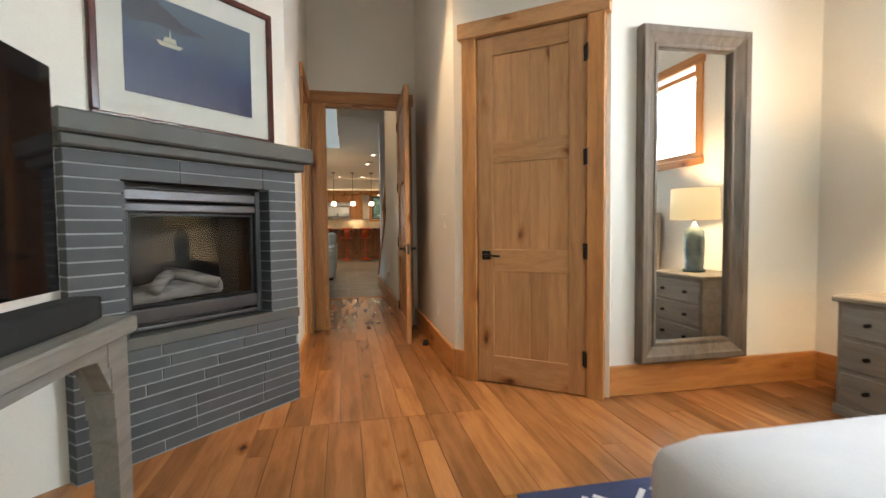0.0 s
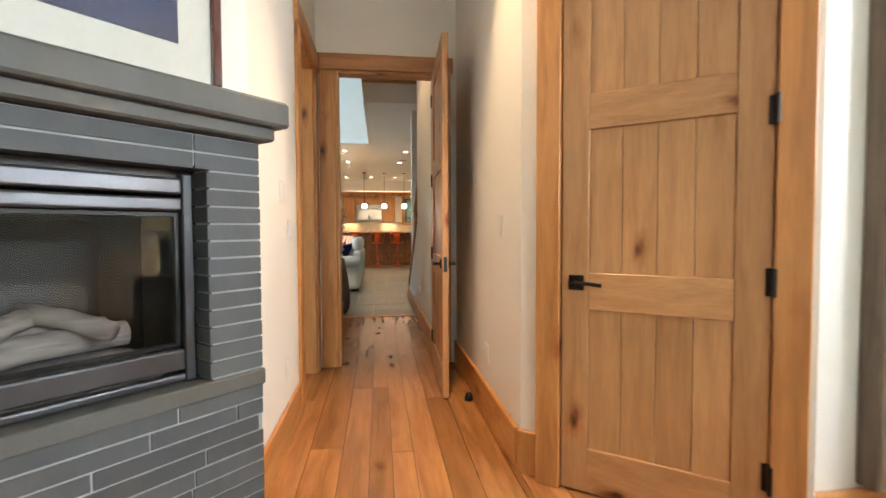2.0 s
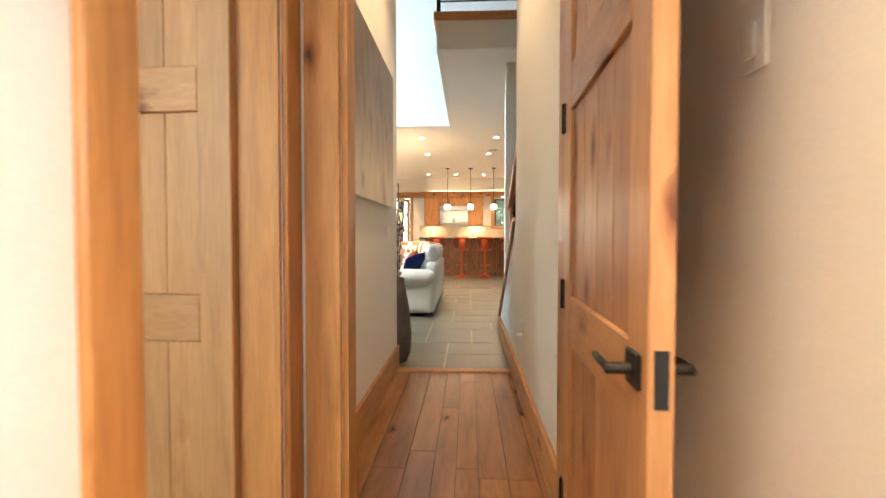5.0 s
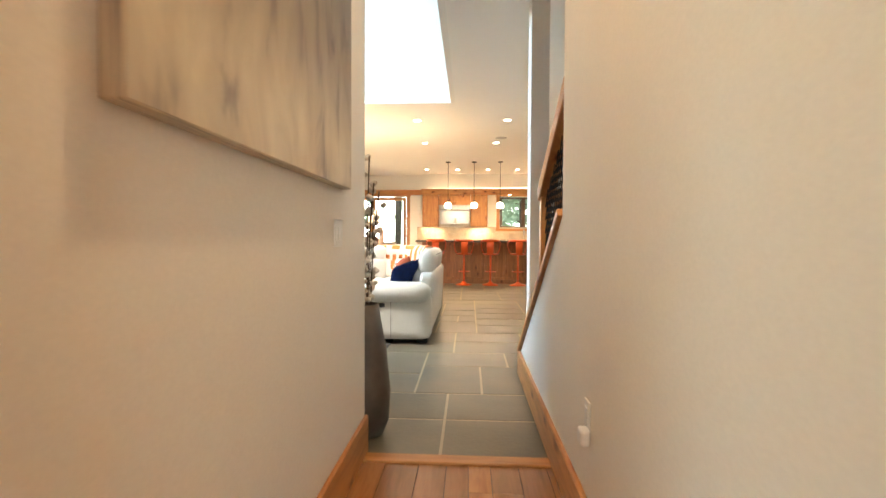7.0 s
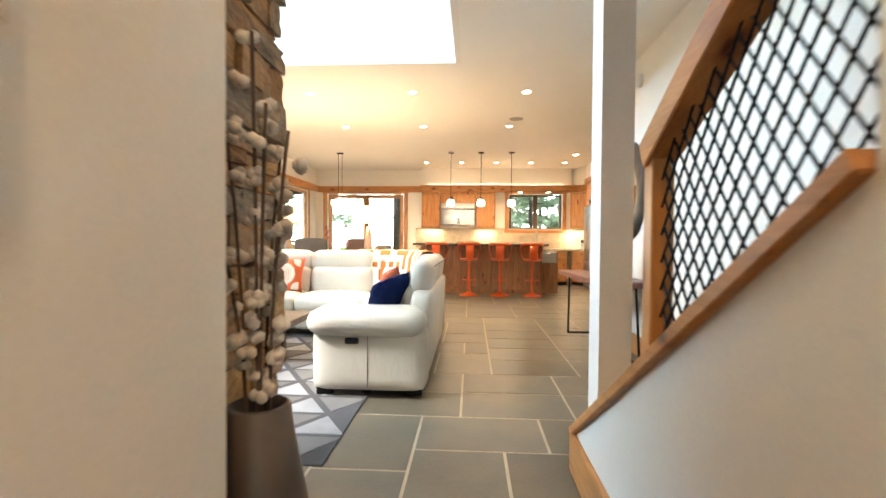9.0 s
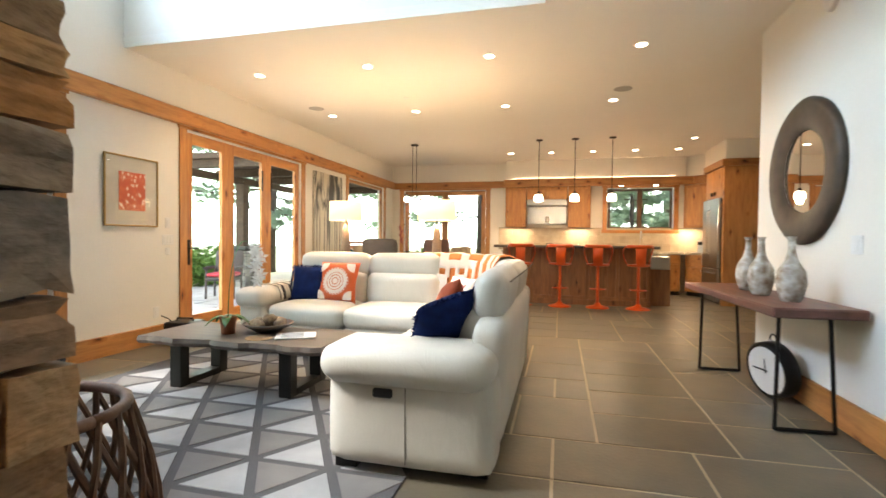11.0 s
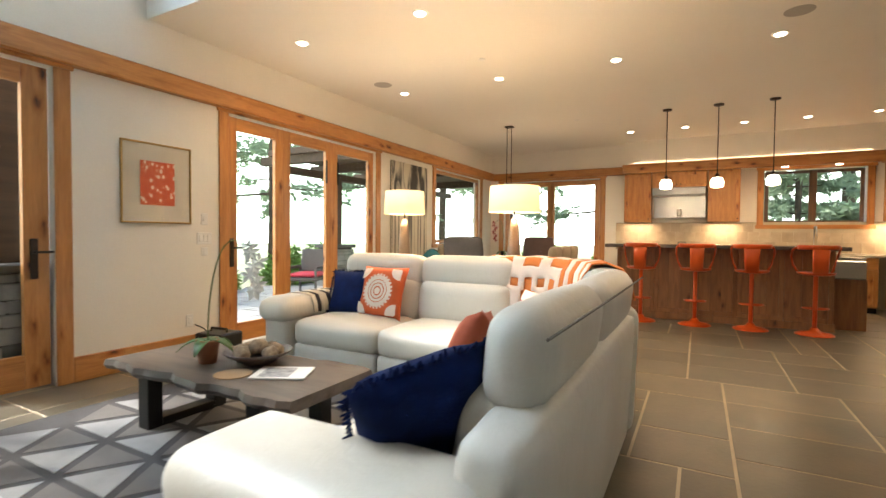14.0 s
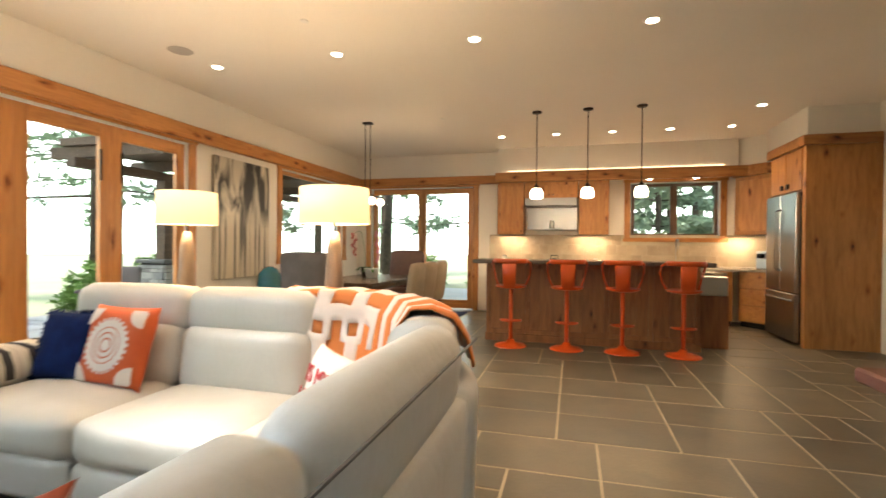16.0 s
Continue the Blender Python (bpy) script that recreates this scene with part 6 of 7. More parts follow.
# corner run, turned to the side wall
cd = thing("corner_base_cabinet", (3.42, 19.16, 0), "knotty wood base cabinet set across the corner", "cabinet", -52)
part("body", cube(-0.42, 0.42, -0.0, 0.42, 0.09, 0.885), CAB_V, cd)
part("toe_kick", cube(-0.42, 0.42, 0.06, 0.42, 0, 0.09), BLACK, cd)
for k in range(3):
    part("drawer", cube(-0.40, 0.40, -0.022, 0.0, 0.10 + k * 0.262, 0.355 + k * 0.262, 0.004), CAB_X, cd)
cu_ = thing("corner_upper_cabinet", (3.42, 19.55, 1.47), "knotty wood upper cabinet set across the corner", "cabinet", -52)
part("body", cube(-0.36, 0.36, 0.0, 0.30, 0, 0.95), CAB_V, cu_)
cab_front(cu_, -0.355, 0.355, 0.006, 0.944, 0.0, CAB_V, CAB_X, (0.30, 0.07))
part("crown", cube(-0.40, 0.40, -0.04, 0.30, 0.95, 1.13, 0.01), CAB_X, cu_)
structure("soffit_corner", cube(-0.42, 0.42, 0.0, 0.4, 2.60, 3.05, m=pose(3.44, 19.52, 0, 0, 0, -52)), WALL, "cream soffit across the corner", "wall")
ctop = thing("corner_worktop", (3.42, 19.16, 0.885), "pale stone worktop across the corner", "worktop", -52)
part("slab", cube(-0.48, 0.46, -0.03, 0.50, 0.002, 0.042, 0.006), QUARTZ, ctop)
cof = thing("coffee_machine", (3.46, 19.42, 0.927), "small steel coffee machine on the corner worktop", "coffee machine", -52)
part("case", cube(-0.10, 0.10, 0, 0.16, 0, 0.28, 0.015), STEEL, cof)
part("spout", cube(-0.04, 0.04, -0.08, 0.0, 0.17, 0.24, 0.01), BLACK, cof)
# refrigerator with surround
fr = thing("refrigerator", (3.34, 17.96, 0), "stainless french-door refrigerator in a wood surround", "refrigerator")
part("body", cube(0.05, 0.80, 0.0, 0.95, 0.02, 1.98, 0.006), GUNMETAL, fr)
part("freezer_drawer", cube(0.0, 0.05, 0.005, 0.945, 0.05, 0.66, 0.008), STEEL, fr)
for y0, y1 in ((0.005, 0.472), (0.478, 0.945)):
    part("door", cube(0.0, 0.05, y0, y1, 0.68, 1.98, 0.008), STEEL, fr)
for y in (0.43, 0.52):
    part("handle", tube([(0.0, y, 0.95), (-0.045, y, 0.98), (-0.045, y, 1.75), (0.0, y, 1.78)], 0.012), STEEL, fr, "tall steel bar handle", True)
part("handle", tube([(0.0, 0.10, 0.58), (-0.045, 0.12, 0.58), (-0.045, 0.83, 0.58), (0.0, 0.85, 0.58)], 0.012), STEEL, fr, "steel bar handle", True)
pn = thing("refrigerator_surround", (3.40, 17.88, 0), "tall knotty wood panel beside the refrigerator", "cabinet")
part("side_panel", cube(0.0, 0.80, -0.03, 0.06, 0, 2.55, 0.004), CAB_V, pn)
part("corner_strip", cube(0.74, 0.80, -0.045, -0.03, 0, 2.55, 0.003), CAB_V, pn)
part("far_panel", cube(0.02, 0.80, 1.05, 1.10, 0, 2.55, 0.004), CAB_V, pn)
part("crown", cube(-0.04, 0.80, -0.06, 1.12, 2.55, 2.68, 0.01), CAB_X, pn)
tc = part("top_cabinet", cube(0.02, 0.79, 0.062, 1.048, 2.0, 2.55), CAB_V, pn)
for y0, y1 in ((0.07, 0.55), (0.56, 1.04)):
    dd = part("door", cube(-0.004, 0.02, y0, y1, 2.01, 2.54, 0.004), CAB_V, pn)
    part("knob", cube(-0.03, -0.004, (y0 + 0.36 if y0 < 0.3 else y0 + 0.05), (y0 + 0.43 if y0 < 0.3 else y0 + 0.12), 2.05, 2.12, 0.004), BRONZE, dd)
structure("soffit_refrigerator", cube(3.44, 4.2, 17.92, 19.2, 2.68, 3.05), WALL, "cream soffit above the refrigerator", "wall")
# island
isl = thing("kitchen_island", (0.78, 17.55, 0), "dark knotty wood island with a raised stone bar top", "kitchen island")
part("body", cube(-1.30, 1.30, -0.32, 0.40, 0.0, 1.03), ISL_V, isl)
for k in range(5):
    x0 = -1.295 + k * 0.518
    bm = bmesh.new()
    cube(x0, x0 + 0.05, -0.342, -0.32, 0.10, 1.02, 0.003, into=bm)
    cube(x0 + 0.462, x0 + 0.512, -0.342, -0.32, 0.10, 1.02, 0.003, into=bm)
    cube(x0 + 0.05, x0 + 0.462, -0.341, -0.32, 0.10, 0.16, 0.003, into=bm)
    cube(x0 + 0.05, x0 + 0.462, -0.341, -0.32, 0.96, 1.02, 0.003, into=bm)
    pf = part("front_frame", bm, ISL_V, isl)
    for j in range(3):
        part("board", cube(x0 + 0.05 + j * 0.1373 + 0.001, x0 + 0.05 + (j + 1) * 0.1373 - 0.001, -0.330, -0.32, 0.16, 0.96, 0.002), ISL_V, pf)
part("plinth", cube(-1.31, 1.31, -0.350, 0.41, 0.0, 0.10, 0.004), ISL_V, isl)
part("bar_top", cube(-1.44, 1.40, -0.60, 0.10, 1.03, 1.08, 0.008), ISLTOP, isl, "dark polished stone bar top")
part("worktop_low", cube(-1.30, 1.70, 0.10, 0.70, 0.90, 0.94, 0.006), QUARTZ, isl)
sk = part("apron_sink", cube(1.32, 1.66, -0.10, 0.50, 0.66, 0.90, 0.015), STEEL, isl, "steel apron sink")
part("side_body", cube(1.30, 1.68, -0.06, 0.68, 0.0, 0.66), ISL_V, isl)
fc = thing("kitchen_faucet", (2.28, 19.62, 0.925), "tall steel kitchen faucet on the worktop", "faucet")
part("spout", tube([(0, 0.1, 0), (0, 0.1, 0.38), (0, 0.05, 0.46), (0, -0.05, 0.46), (0, -0.10, 0.38), (0, -0.10, 0.30)], 0.013), STEEL, fc, "", True)
part("lever", tube([(0.0, 0.1, 0.08), (0.07, 0.1, 0.11)], 0.008), STEEL, fc)
for x, col, lab, r, hh in ((-0.62, (0.75, 0.75, 0.72), "white canister on the worktop", 0.05, 0.16), (-0.42, (0.35, 0.05, 0.03), "red jar on the worktop", 0.06, 0.09), (0.98, (0.7, 0.6, 0.4), "cream jar on the worktop", 0.035, 0.12)):
    j = thing("kitchen_jar", (x, 19.70, 0.925), lab, "jar")
    part("body", lathe([(r, 0), (r, hh * 0.8), (r * 0.8, hh * 0.88)]), plain("jar_" + lab.split()[0], col, None, 0.3), j, "", True)
    part("lid", lathe([(r * 0.82, hh * 0.88), (r * 0.82, hh), (0.01, hh + 0.01)]), STEEL, j, "", True)
kt = thing("kettle", (0.28, 19.62, 0.925), "black kettle on the cooktop", "kettle")
part("body", lathe([(0.08, 0), (0.09, 0.03), (0.06, 0.10), (0.02, 0.12)]), BLACK, kt, "", True)
part("handle", tube([(-0.07, 0, 0.08), (-0.06, 0, 0.17), (0.06, 0, 0.17), (0.07, 0, 0.08)], 0.008), BLACK, kt)

# orange bar stools
STOOLC = plain("orange_enamel", (0.62, 0.085, 0.012), (0.56, 0.07, 0.01), 0.28, 0.0, scale=4, bump=0.03)
s0 = thing("bar_stool", (-0.15, 16.90, 0), "orange metal swivel bar stool at the island", "bar stool", group="bar stools at the island")
part("base", lathe([(0.20, 0.0), (0.20, 0.012), (0.17, 0.025), (0.06, 0.05), (0.035, 0.09)]), STOOLC, s0, "", True)
part("column", rod((0, 0, 0.06), (0, 0, 0.73), 0.026), STOOLC, s0, "", True)
ft = tube([(0.13 * math.cos(a), -0.13 * math.sin(a), 0.33) for a in [math.pi * k / 12 for k in range(13)]], 0.010)
tube([(-0.13, 0, 0.33), (0.13, 0, 0.33)], 0.010, into=ft)
part("foot_ring", ft, STOOLC, s0, "", True)
seatp = lathe([(0.02, 0.725), (0.14, 0.730), (0.185, 0.745), (0.195, 0.765), (0.185, 0.768), (0.14, 0.752), (0.02, 0.745)], 28)
part("seat", seatp, STOOLC, s0, "", True)


def stool_back(a0, a1, z0, z1, r0, r1, n=10):
    bm = bmesh.new()
    rows = []
    for k in range(n + 1):
        a = radians(a0 + (a1 - a0) * k / n)
        rows.append([bm.verts.new((r * math.cos(a), r * math.sin(a), zz)) for r, zz in ((r0, z0), (r1, z1), (r1 - 0.006, z1), (r0 - 0.006, z0))])
    for a, b in zip(rows, rows[1:]):
        for i in range(4):
            bm.faces.new((a[i], a[(i + 1) % 4], b[(i + 1) % 4], b[i]))
    bm.faces.new(rows[0]), bm.faces.new(rows[-1][::-1])
    return bm


part("back_splat", stool_back(247, 293, 0.76, 1.09, 0.195, 0.225), STOOLC, s0, "", True)
part("top_rail", stool_back(200, 340, 1.045, 1.10, 0.222, 0.226, 18), STOOLC, s0, "", True)
for s in (1, -1):
    pts = [(s * 0.226 * math.cos(radians(20)), -0.226 * math.sin(radians(20)), 1.07), (s * 0.235, 0.03, 1.04), (s * 0.235, 0.12, 0.96), (s * 0.21, 0.12, 0.85), (s * 0.17, 0.06, 0.76)]
    part("arm", tube(pts, 0.013, 8), STOOLC, s0, "", True)
for x in (0.53, 1.17, 1.83):
    copy_thing(s0, pose(x, 16.90, 0, 0, 0, {0.53: 4, 1.17: -5, 1.83: 3}[x]))

# ---------------- dining corner ----------------
GREYV = plain("grey_velvet", (0.11, 0.095, 0.09), (0.08, 0.07, 0.066), 0.9, scale=6, fine=150, bump=0.3)
BEIGE = plain("beige_linen", (0.36, 0.29, 0.21), (0.31, 0.25, 0.18), 0.95, fine=150, bump=0.3)
TUFT = plain("brown_leather", (0.11, 0.05, 0.038), (0.08, 0.036, 0.028), 0.5, scale=8, bump=0.2)
DARKTOP = wood("dark_table_wood", (0.10, 0.065, 0.045), (0.05, 0.032, 0.022), (16, 2, 16), 0.25, False)
dt = thing("dining_table", (-2.35, 17.45, 0), "dark wooden dining table", "dining table")
part("tabletop", cube(-0.50, 0.50, -0.95, 0.95, 0.72, 0.76, 0.008), DARKTOP, dt)
part("apron", cube(-0.42, 0.42, -0.85, 0.85, 0.64, 0.72), DARKTOP, dt)
for x in (-0.42, 0.42):
    for y in (-0.85, 0.85):
        part("leg", cube(x - 0.045, x + 0.045, y - 0.045, y + 0.045, 0, 0.68, 0.005), DARKTOP, dt)


def dining_chair(name, x, y, rz, mat, w, h, label, tufts=False):
    c = thing(name, (x, y, 0), label, "chair", rz, group="chairs round the dining table")
    part("seat", soft(-w / 2, w / 2, -0.24, 0.24, 0.38, 0.50, 0.045, 0.012), mat, c, "", True)
    bk_ = part("backrest", soft(-w / 2, w / 2, -0.055, 0.055, 0, h - 0.42, 0.05, 0.012, m=pose(0, -0.25, 0.42, 7, 0, 0)), mat, c, "", True)
    if tufts:
        for i in range(4):
            for j in range(3):
                b_ = bmesh.new()
                bmesh.ops.create_icosphere(b_, subdivisions=1, radius=0.012, matrix=pose(-w / 2 + w * (i + 0.5) / 4, -0.20, 0.62 + j * 0.13))
                part("button", b_, mat, bk_)
    for sx in (-1, 1):
        for yy in (-0.21, 0.20):
            part("leg", rod((sx * (w / 2 - 0.04), yy, 0.40), (sx * (w / 2 - 0.03), yy * 1.08, 0.0), 0.022, 0.016, 8), DARKTOP, c)
    return c


dining_chair("host_chair", -2.50, 16.28, 0, GREYV, 0.62, 1.16, "tall grey velvet dining chair at the table end")
b0 = dining_chair("dining_chair", -1.68, 16.85, 90, BEIGE, 0.48, 1.02, "beige upholstered dining chair at the table")
copy_thing(b0, pose(-1.68, 17.42, 0, 0, 0, 90))
copy_thing(b0, pose(-1.68, 17.99, 0, 0, 0, 90))
copy_thing(b0, pose(-3.02, 17.0, 0, 0, 0, -90))
copy_thing(b0, pose(-3.02, 17.7, 0, 0, 0, -90))
dining_chair("host_chair", -2.3, 18.75, 180, TUFT, 0.62, 1.16, "button-tufted brown leather dining chair", True)
PINK = plain("pink_petal", (0.62, 0.22, 0.27), (0.45, 0.08, 0.12), 0.7, scale=30, bump=0)
orchid("pink_orchid", -2.35, 17.6, 0.76, (0.16, -0.16), PINK, "pink orchid in a white pot on the dining table", WHITE, 0.11, 16, 0.62)
orchid("red_orchid", -2.62, 17.95, 0.76, (-0.14, -0.12), plain("dark_red_petal", (0.25, 0.03, 0.03), None, 0.7, bump=0), "dark red orchid on the dining table", BLACK, 0.07, 12, 0.6)
tj = thing("teal_jar", (-3.25, 16.35, 0), "tall teal glazed jar standing on the floor", "jar")
part("body", lathe([(0.12, 0), (0.15, 0.1), (0.17, 0.55), (0.15, 0.85), (0.09, 0.93), (0.03, 0.96)]), plain("teal_gloss", (0.02, 0.13, 0.17), None, 0.2, scale=10), tj, "", True)
mat_ = thing("door_mat", (-1.85, 19.35, 0), "dark blue woven mat before the sliding door", "mat")
part("weave", cube(-0.55, 0.55, -0.30, 0.30, 0.001, 0.012, 0.004), NAVY_RUG, mat_)

# ---------------- outside ----------------
GRASS = plain("lawn", (0.30, 0.34, 0.17), (0.38, 0.36, 0.24), 0.95, scale=0.4, fine=20, bump=0.3)
structure("ground", cube(-400, 400, -400, 400, -0.30, -0.14), GRASS, "lawn and open ground", "ground")
PAVER = plain("patio_paver", (0.42, 0.41, 0.39), (0.34, 0.33, 0.31), 0.6, scale=1.5, fine=30, bump=0.2, spread=0.15)
pat = structure("patio", cube(-8.6, -3.9, 6.5, 25.0, -0.14, -0.055), GROUT, "paved stone patio under the roof", "pavement")
structure("patio_north", cube(-3.9, 0.6, 20.16, 25.0, -0.14, -0.05), PAVER, "paved stone patio under the roof", "pavement")
for i in range(7):
    for j in range(18):
        piece("paver", pose(-4.25 - i * 0.62, 8.3 + j * 0.62 + (0.31 if i % 2 else 0), -0.045), (0.60, 0.60, 0.03), PAVER, pat, 0.02)
ROOFW = wood("dark_roof_boards", (0.10, 0.06, 0.035), (0.055, 0.032, 0.02), (16, 1.6, 16), 0.7, False)
structure("patio_roof", cube(-7.3, -3.9, 16.6, 24.2, 2.78, 2.90), ROOFW, "dark boarded patio roof", "roof")
structure("patio_roof_north", cube(-3.9, 0.3, 20.16, 24.2, 2.785, 2.90), ROOFW, "dark boarded patio roof", "roof")
for y in (16.75, 18.2, 19.8, 22.4):
    structure("roof_beam", cube(-7.6, -3.92, y - 0.07, y + 0.07, 2.60, 2.78, 0.006), ROOFW, "dark timber roof beam", "beam")
structure("roof_edge_beam", cube(-7.15, -6.95, 16.6, 24.2, 2.45, 2.60, 0.006), ROOFW, "dark timber edge beam", "beam")
rp = random.Random(21)
for x, y in ((-4.19, 11.24), (-7.05, 14.9), (-7.05, 18.4), (-7.05, 21.8), (-1.3, 23.6)):
    pr = thing("porch_post", (x, y, -0.03), "dark timber post on a stacked stone pier", "post")
    part("pier_core", cube(-0.27, 0.27, -0.27, 0.27, 0, 0.90), STONE_GAP, pr)
    zz = 0.0
    while zz < 0.86:
        h = rp.choice((0.07, 0.10, 0.13))
        for side in range(4):
            u = -0.29
            while u < 0.27:
                w = min(rp.uniform(0.14, 0.3), 0.29 - u)
                if w < 0.05:
                    break
                piece("stone", pose(0, 0, 0, 0, 0, 90 * side) @ pose(u + w / 2, -0.285 + rp.uniform(-0.012, 0.012), zz + h / 2), (w - 0.008, 0.06, h - 0.008), PIER, pr, 0.08)
                u += w
        zz += h
    part("cap_stone", cube(-0.34, 0.34, -0.34, 0.34, 0.90, 0.97, 0.01), CONCRETE, pr, "grey cap stone")
    part("post", cube(-0.11, 0.11, -0.11, 0.11, 0.97, 2.48 if y > 15 else 3.3, 0.008), ROOFW, pr)
RED_PAINT = plain("red_seat", (0.5, 0.03, 0.05), None, 0.5)
DARKWK = plain("brown_resin_wicker", (0.10, 0.085, 0.075), None, 0.7, scale=30, bump=0.7)
for x, y, rz in ((-5.5, 10.2, 60), (-6.3, 14.0, -70), (-5.9, 16.3, 200), (-4.9, 9.9, 100)):
    c = thing("patio_chair", (x, y, -0.03), "wicker patio chair with a red cushion", "chair", rz)
    part("seat", soft(-0.27, 0.27, -0.27, 0.27, 0.34, 0.42, 0.03), DARKWK, c, "", True)
    part("cushion", soft(-0.25, 0.25, -0.24, 0.26, 0.42, 0.50, 0.035, 0.01), RED_PAINT, c, "red seat cushion", True)
    part("backrest", soft(-0.27, 0.27, -0.03, 0.03, 0, 0.55, 0.028, m=pose(0, -0.26, 0.38, 10, 0, 0)), DARKWK, c, "", True)
    for sx in (-1, 1):
        part("armrest", soft(sx * 0.28 - 0.03, sx * 0.28 + 0.03, -0.27, 0.27, 0.56, 0.62, 0.025), DARKWK, c, "", True)
        for yy in (-0.23, 0.23):
            part("leg", rod((sx * 0.25, yy, 0.57), (sx * 0.26, yy, 0), 0.022), DARKWK, c)
BARK = plain("pine_bark", (0.11, 0.075, 0.05), (0.05, 0.035, 0.025), 0.95, scale=8, fine=25, bump=0.9)
NEEDLE = plain("pine_needles", (0.24, 0.32, 0.19), (0.32, 0.40, 0.28), 0.8, scale=2, bump=0)
SHRUB = plain("bright_shrub", (0.16, 0.28, 0.05), (0.10, 0.20, 0.03), 0.8, scale=3, bump=0)


def crown_mesh(r, count, spread, seed, size):
    """Many small clumps of blades about a ragged outline."""
    rr = random.Random(seed)
    verts, faces = [], []
    for k in range(count):
        c = spread(rr, k)
        for j in range(7):
            d = Vector((rr.gauss(0, 1), rr.gauss(0, 1), rr.gauss(0, 0.6))).normalized()
            e = d.cross(Vector((rr.gauss(0, 1), rr.gauss(0, 1), rr.gauss(0, 1)))).normalized() * size * 0.16
            i = len(verts)
            verts += [c - e, c + e, c + d * size]
            faces.append((i, i + 1, i + 2))
    me = bpy.data.meshes.new("crown")
    me.from_pydata([tuple(v) for v in verts], [], faces)
    return me


def pine(x, y, h, seed, label="tall pine tree with a bare trunk and ragged crown"):
    t = thing("pine_tree", (x, y, -0.15), label, "tree")
    rr = random.Random(seed)
    part("trunk", tube([(0, 0, 0), (0.04, 0.02, h * 0.3), (0.02, 0.06, h * 0.7), (0, 0, h)], 0.19, 10), BARK, t, "", True)
    limbs = []
    for k in range(16):
        a, z0 = rr.uniform(0, 6.28), h * rr.uniform(0.18, 0.95)
        L = (h - z0) * 0.22 + 0.9
        limbs.append((a, z0, L))
        part("limb", rod((0, 0, z0), (L * math.cos(a), L * math.sin(a), z0 - 0.1 * L), 0.045, 0.012, 6), BARK, t)

    def spread(r2, k):
        a, z0, L = limbs[k % 16]
        u = r2.uniform(0.35, 1.05)
        return Vector((L * u * math.cos(a) + r2.gauss(0, 0.16), L * u * math.sin(a) + r2.gauss(0, 0.16), z0 - 0.1 * L * u + r2.gauss(0, 0.14)))
    ob = new("crown", crown_mesh(1, 620, spread, seed, 0.26))
    ob.data.materials.append(NEEDLE)
    ob.parent = t
    return t


for i, (x, y, h) in enumerate(((-9.6, 13.54, 12), (-11, 16, 11), (-12, 21, 13), (-10, 24, 10), (-6.3, 28, 12), (-2.9, 29, 11), (0.2, 27.5, 9), (4.6, 28.6, 9), (6.2, 27.0, 10), (-14, 13, 12), (-15, 18, 11), (-16, 25, 12), (-11, 31, 12), (2.0, 30.0, 12), (-8.5, 33, 12))):
    pine(x, y, h, 50 + i)


def bushy_pine(x, y, h, seed):
    t = thing("young_pine", (x, y, -0.15), "dense young pine with pale green needles", "tree")
    rr = random.Random(seed)
    part("trunk", tube([(0, 0, 0), (0.03, 0.02, h * 0.5), (0, 0, h)], 0.07, 8), BARK, t, "", True)
    limbs = []
    for k in range(34):
        a, z0 = rr.uniform(0, 6.28), h * rr.uniform(0.08, 0.97)
        L = (h - z0) * 0.30 + 0.35
        limbs.append((a, z0, L))
        part("limb", rod((0, 0, z0), (L * math.cos(a), L * math.sin(a), z0 + 0.12 * L), 0.02, 0.006, 5), BARK, t)

    def spread(r2, k):
        a, z0, L = limbs[k % 34]
        u = r2.uniform(0.2, 1.08)
        return Vector((L * u * math.cos(a) + r2.gauss(0, 0.07), L * u * math.sin(a) + r2.gauss(0, 0.07), z0 + 0.12 * L * u + r2.gauss(0, 0.07)))
    ob = new("crown", crown_mesh(1, 1500, spread, seed, 0.20))
    ob.data.materials.append(NEEDLE)
    ob.parent = t


for i, (x, y, h) in enumerate(((1.0, 24.4, 5.0), (2.6, 23.6, 5.4), (4.0, 24.2, 5.0), (1.9, 25.6, 6.0), (3.3, 26.2, 6.4))):
    bushy_pine(x, y, h, 150 + i)


def shrub(x, y, r, seed):
    s = thing("shrub", (x, y, -0.15), "bright green leafy garden shrub", "shrub")
    part("stem", rod((0, 0, 0), (0, 0, r), 0.03), BARK, s)

    def spread(r2, k):
        d = Vector((r2.gauss(0, 1), r2.gauss(0, 1), r2.gauss(0, 1))).normalized() * r * r2.uniform(0.5, 1.05)
        return Vector((d.x, d.y, abs(d.z) * 1.3 + 0.1))
    ob = new("crown", crown_mesh(1, 420, spread, seed, 0.16))
    ob.data.materials.append(SHRUB)
    ob.parent = s


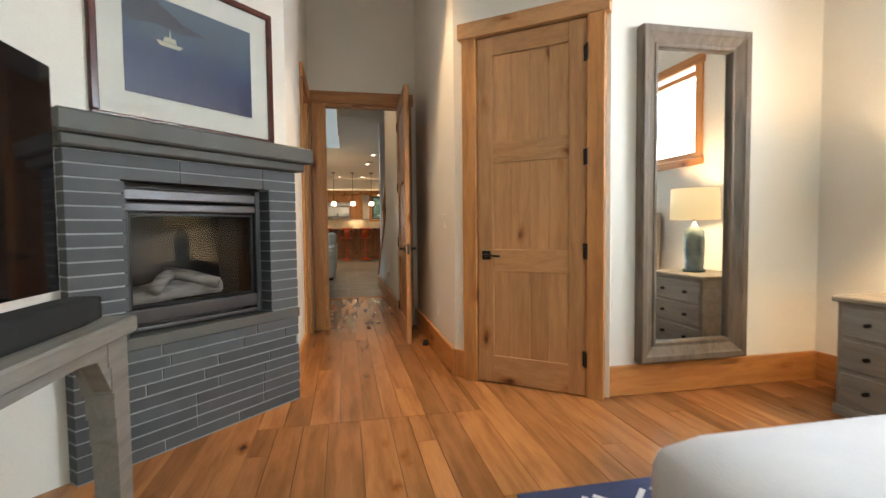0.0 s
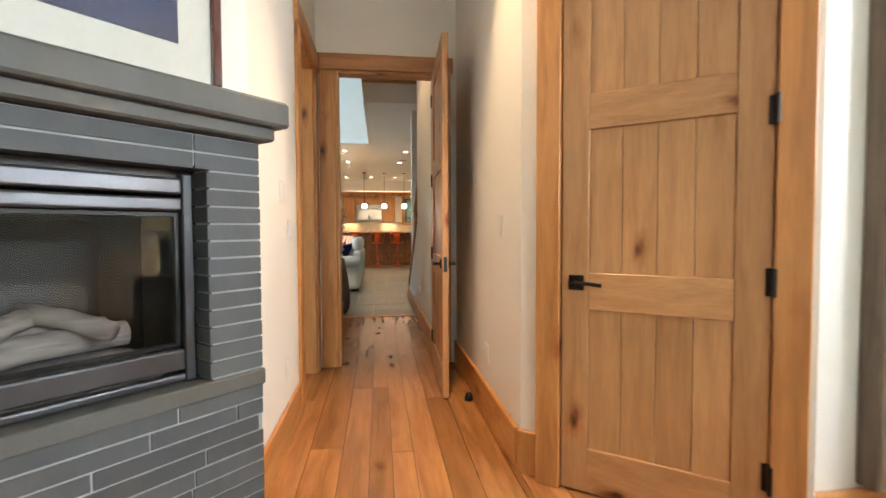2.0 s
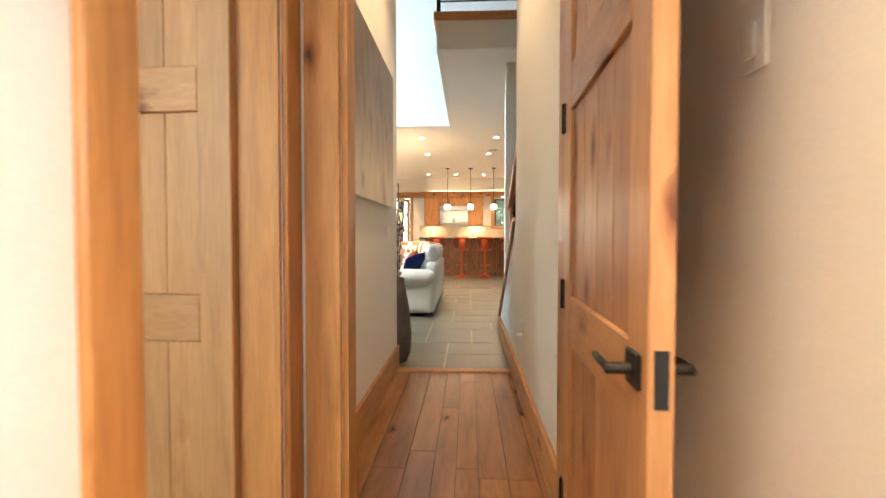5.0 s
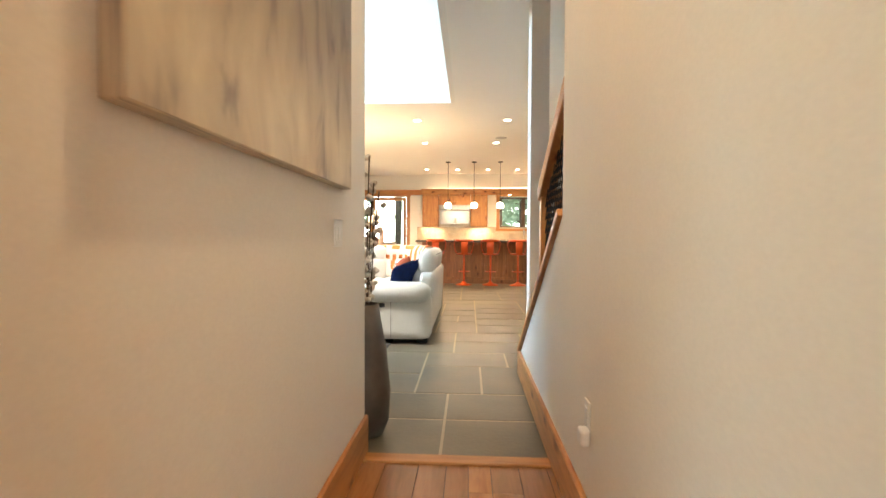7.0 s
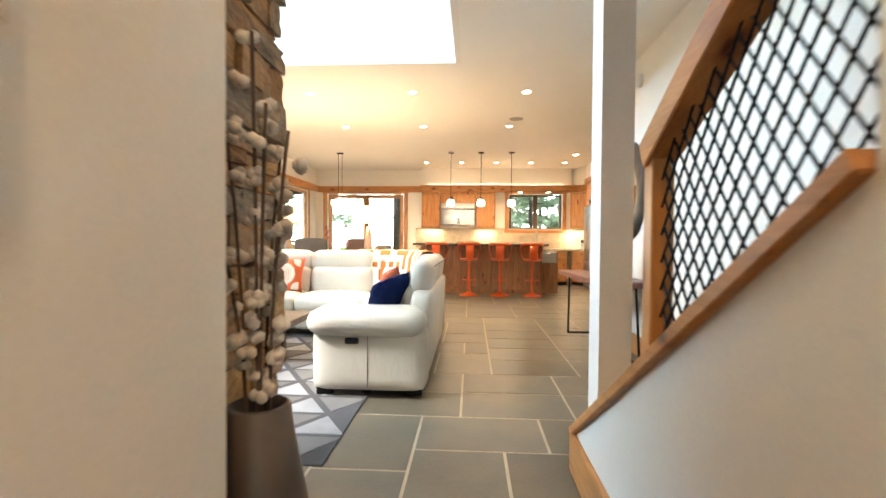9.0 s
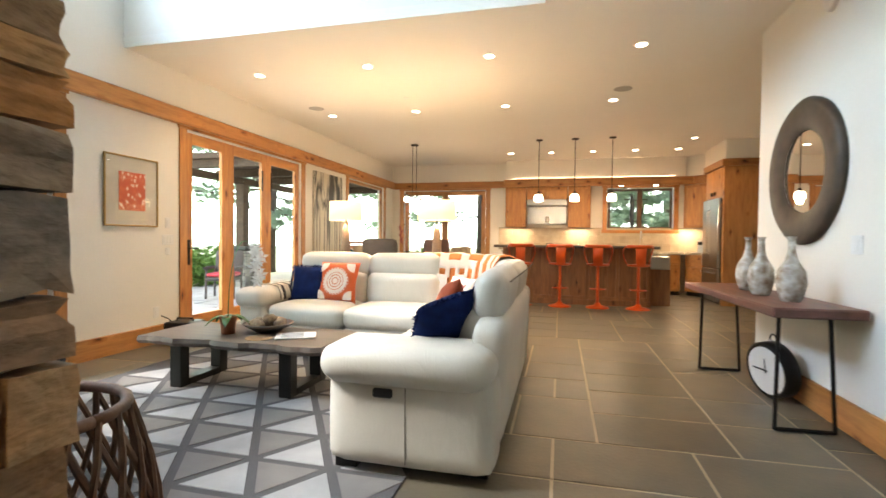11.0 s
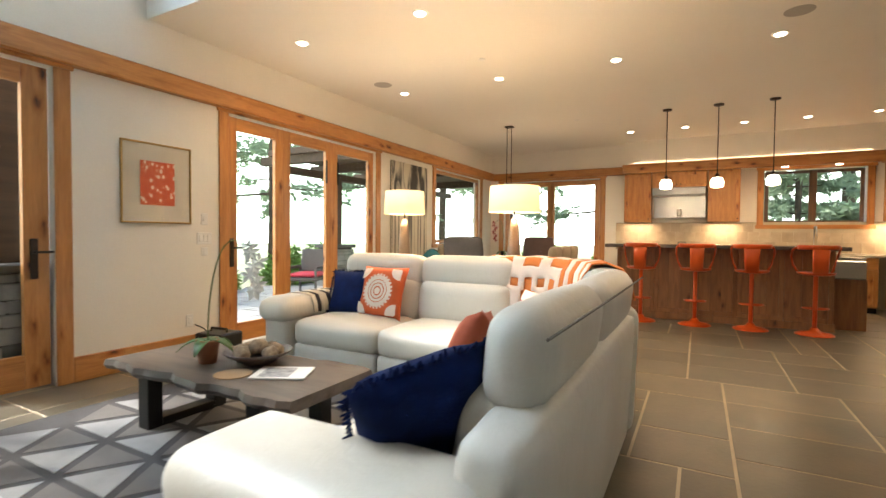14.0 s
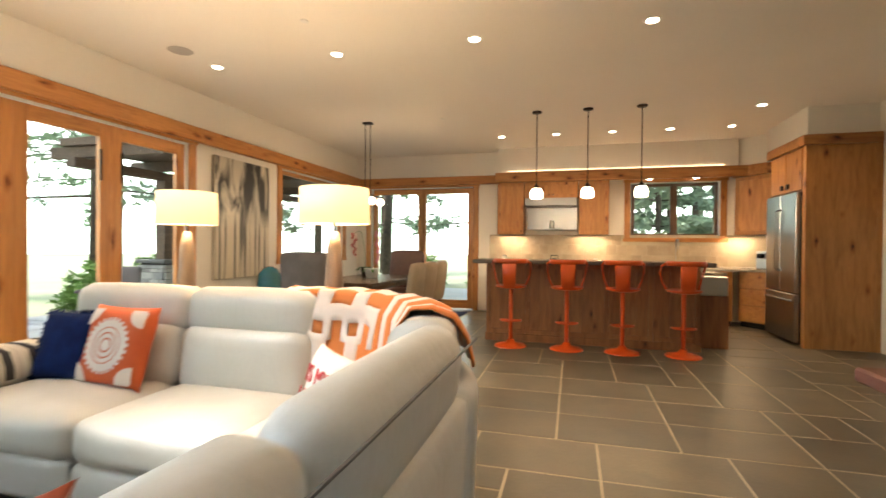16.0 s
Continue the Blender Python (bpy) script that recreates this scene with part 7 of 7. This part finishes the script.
for i, (x, y, r) in enumerate(((-8.2, 13.2, 0.75), (-8.6, 15.9, 0.8), (-8.4, 18.2, 0.7), (-9.0, 20.2, 0.8), (-8.2, 10.5, 0.7), (-4.4, 26.4, 0.8), (-2.2, 26.6, 0.6))):
    shrub(x, y, r, 90 + i)
# glowing ring: overexposed sky and haze put into its emission, also lights the rooms
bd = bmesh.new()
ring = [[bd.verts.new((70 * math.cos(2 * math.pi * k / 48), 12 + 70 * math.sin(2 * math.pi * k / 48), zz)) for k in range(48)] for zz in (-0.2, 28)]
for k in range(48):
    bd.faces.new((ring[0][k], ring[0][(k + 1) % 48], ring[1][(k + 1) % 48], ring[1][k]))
bdm, bn, bl, bb_ = base_mat("glowing_haze", 1.0)
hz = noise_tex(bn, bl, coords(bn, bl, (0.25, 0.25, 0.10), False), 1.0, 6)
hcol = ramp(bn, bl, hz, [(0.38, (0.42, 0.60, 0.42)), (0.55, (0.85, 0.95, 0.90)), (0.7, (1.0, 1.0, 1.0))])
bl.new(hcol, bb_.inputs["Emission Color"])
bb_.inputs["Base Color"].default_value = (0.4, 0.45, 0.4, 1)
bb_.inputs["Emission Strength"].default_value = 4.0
structure("backdrop", bd, bdm, "glowing ring coloured as bright haze beyond the trees", "backdrop")

# ---------------- floors laid piece by piece ----------------
rf = random.Random(17)
wood_floor = tagged(thing("floor_planks", (0, 0, 0), "warm knotty plank floor", "floor"), kind="structure")


def planks(x0, x1, y0, y1, wlo, whi):
    x = x0
    while x < x1 - 0.02:
        w = min(rf.choice((wlo, whi, (wlo + whi) / 2)), x1 - x)
        y = y0 - rf.uniform(0, 1.5)
        while y < y1:
            L = rf.uniform(1.3, 2.6)
            a, b = max(y, y0), min(y + L, y1)
            if b - a > 0.02:
                piece("plank", pose(x + w / 2, (a + b) / 2, -0.01), (w - 0.003, b - a - 0.003, 0.02), FLOOR_W, wood_floor, 0.0)
            y += L
        x += w


planks(-0.05, 1.24, 2.9, 7.75, 0.11, 0.17)
planks(-2.3, -0.05, -0.6, 4.0, 0.13, 0.19)
planks(-0.05, 1.24, -0.6, 2.9, 0.11, 0.17)
planks(1.24, 3.74, -0.6, 3.62, 0.13, 0.19)
structure("floor_bedroom_rear", cube(-2.3, 3.74, -2.6, -0.6, -0.02, -0.001), FLOOR_W, "warm plank floor behind the bed", "floor")
slate_floor = tagged(thing("floor_slates", (0, 0, 0), "grey-green slate flag floor in random courses", "floor"), kind="structure")
G = 0.25
NX, NY = 32, 49
grid = [[False] * NY for _ in range(NX)]
shapes = [(3, 2), (2, 3), (2, 2), (2, 1), (1, 2), (3, 2), (2, 2), (1, 1)]
for j in range(NY):
    for i in range(NX):
        if grid[i][j]:
            continue
        rf.shuffle(shapes)
        for sx, sy in sorted(shapes[:4], key=lambda s: -s[0] * s[1]) + [(1, 1)]:
            if i + sx <= NX and j + sy <= NY and not any(grid[i + a][j + b] for a in range(sx) for b in range(sy)):
                for a in range(sx):
                    for b in range(sy):
                        grid[i + a][j + b] = True
                piece("slate", pose(-3.75 + (i + sx / 2) * G, 7.84 + (j + sy / 2) * G, -0.006 + rf.uniform(-0.0012, 0.0012)), (sx * G - 0.017, sy * G - 0.017, 0.012), SLATE, slate_floor, 0.0)
                break
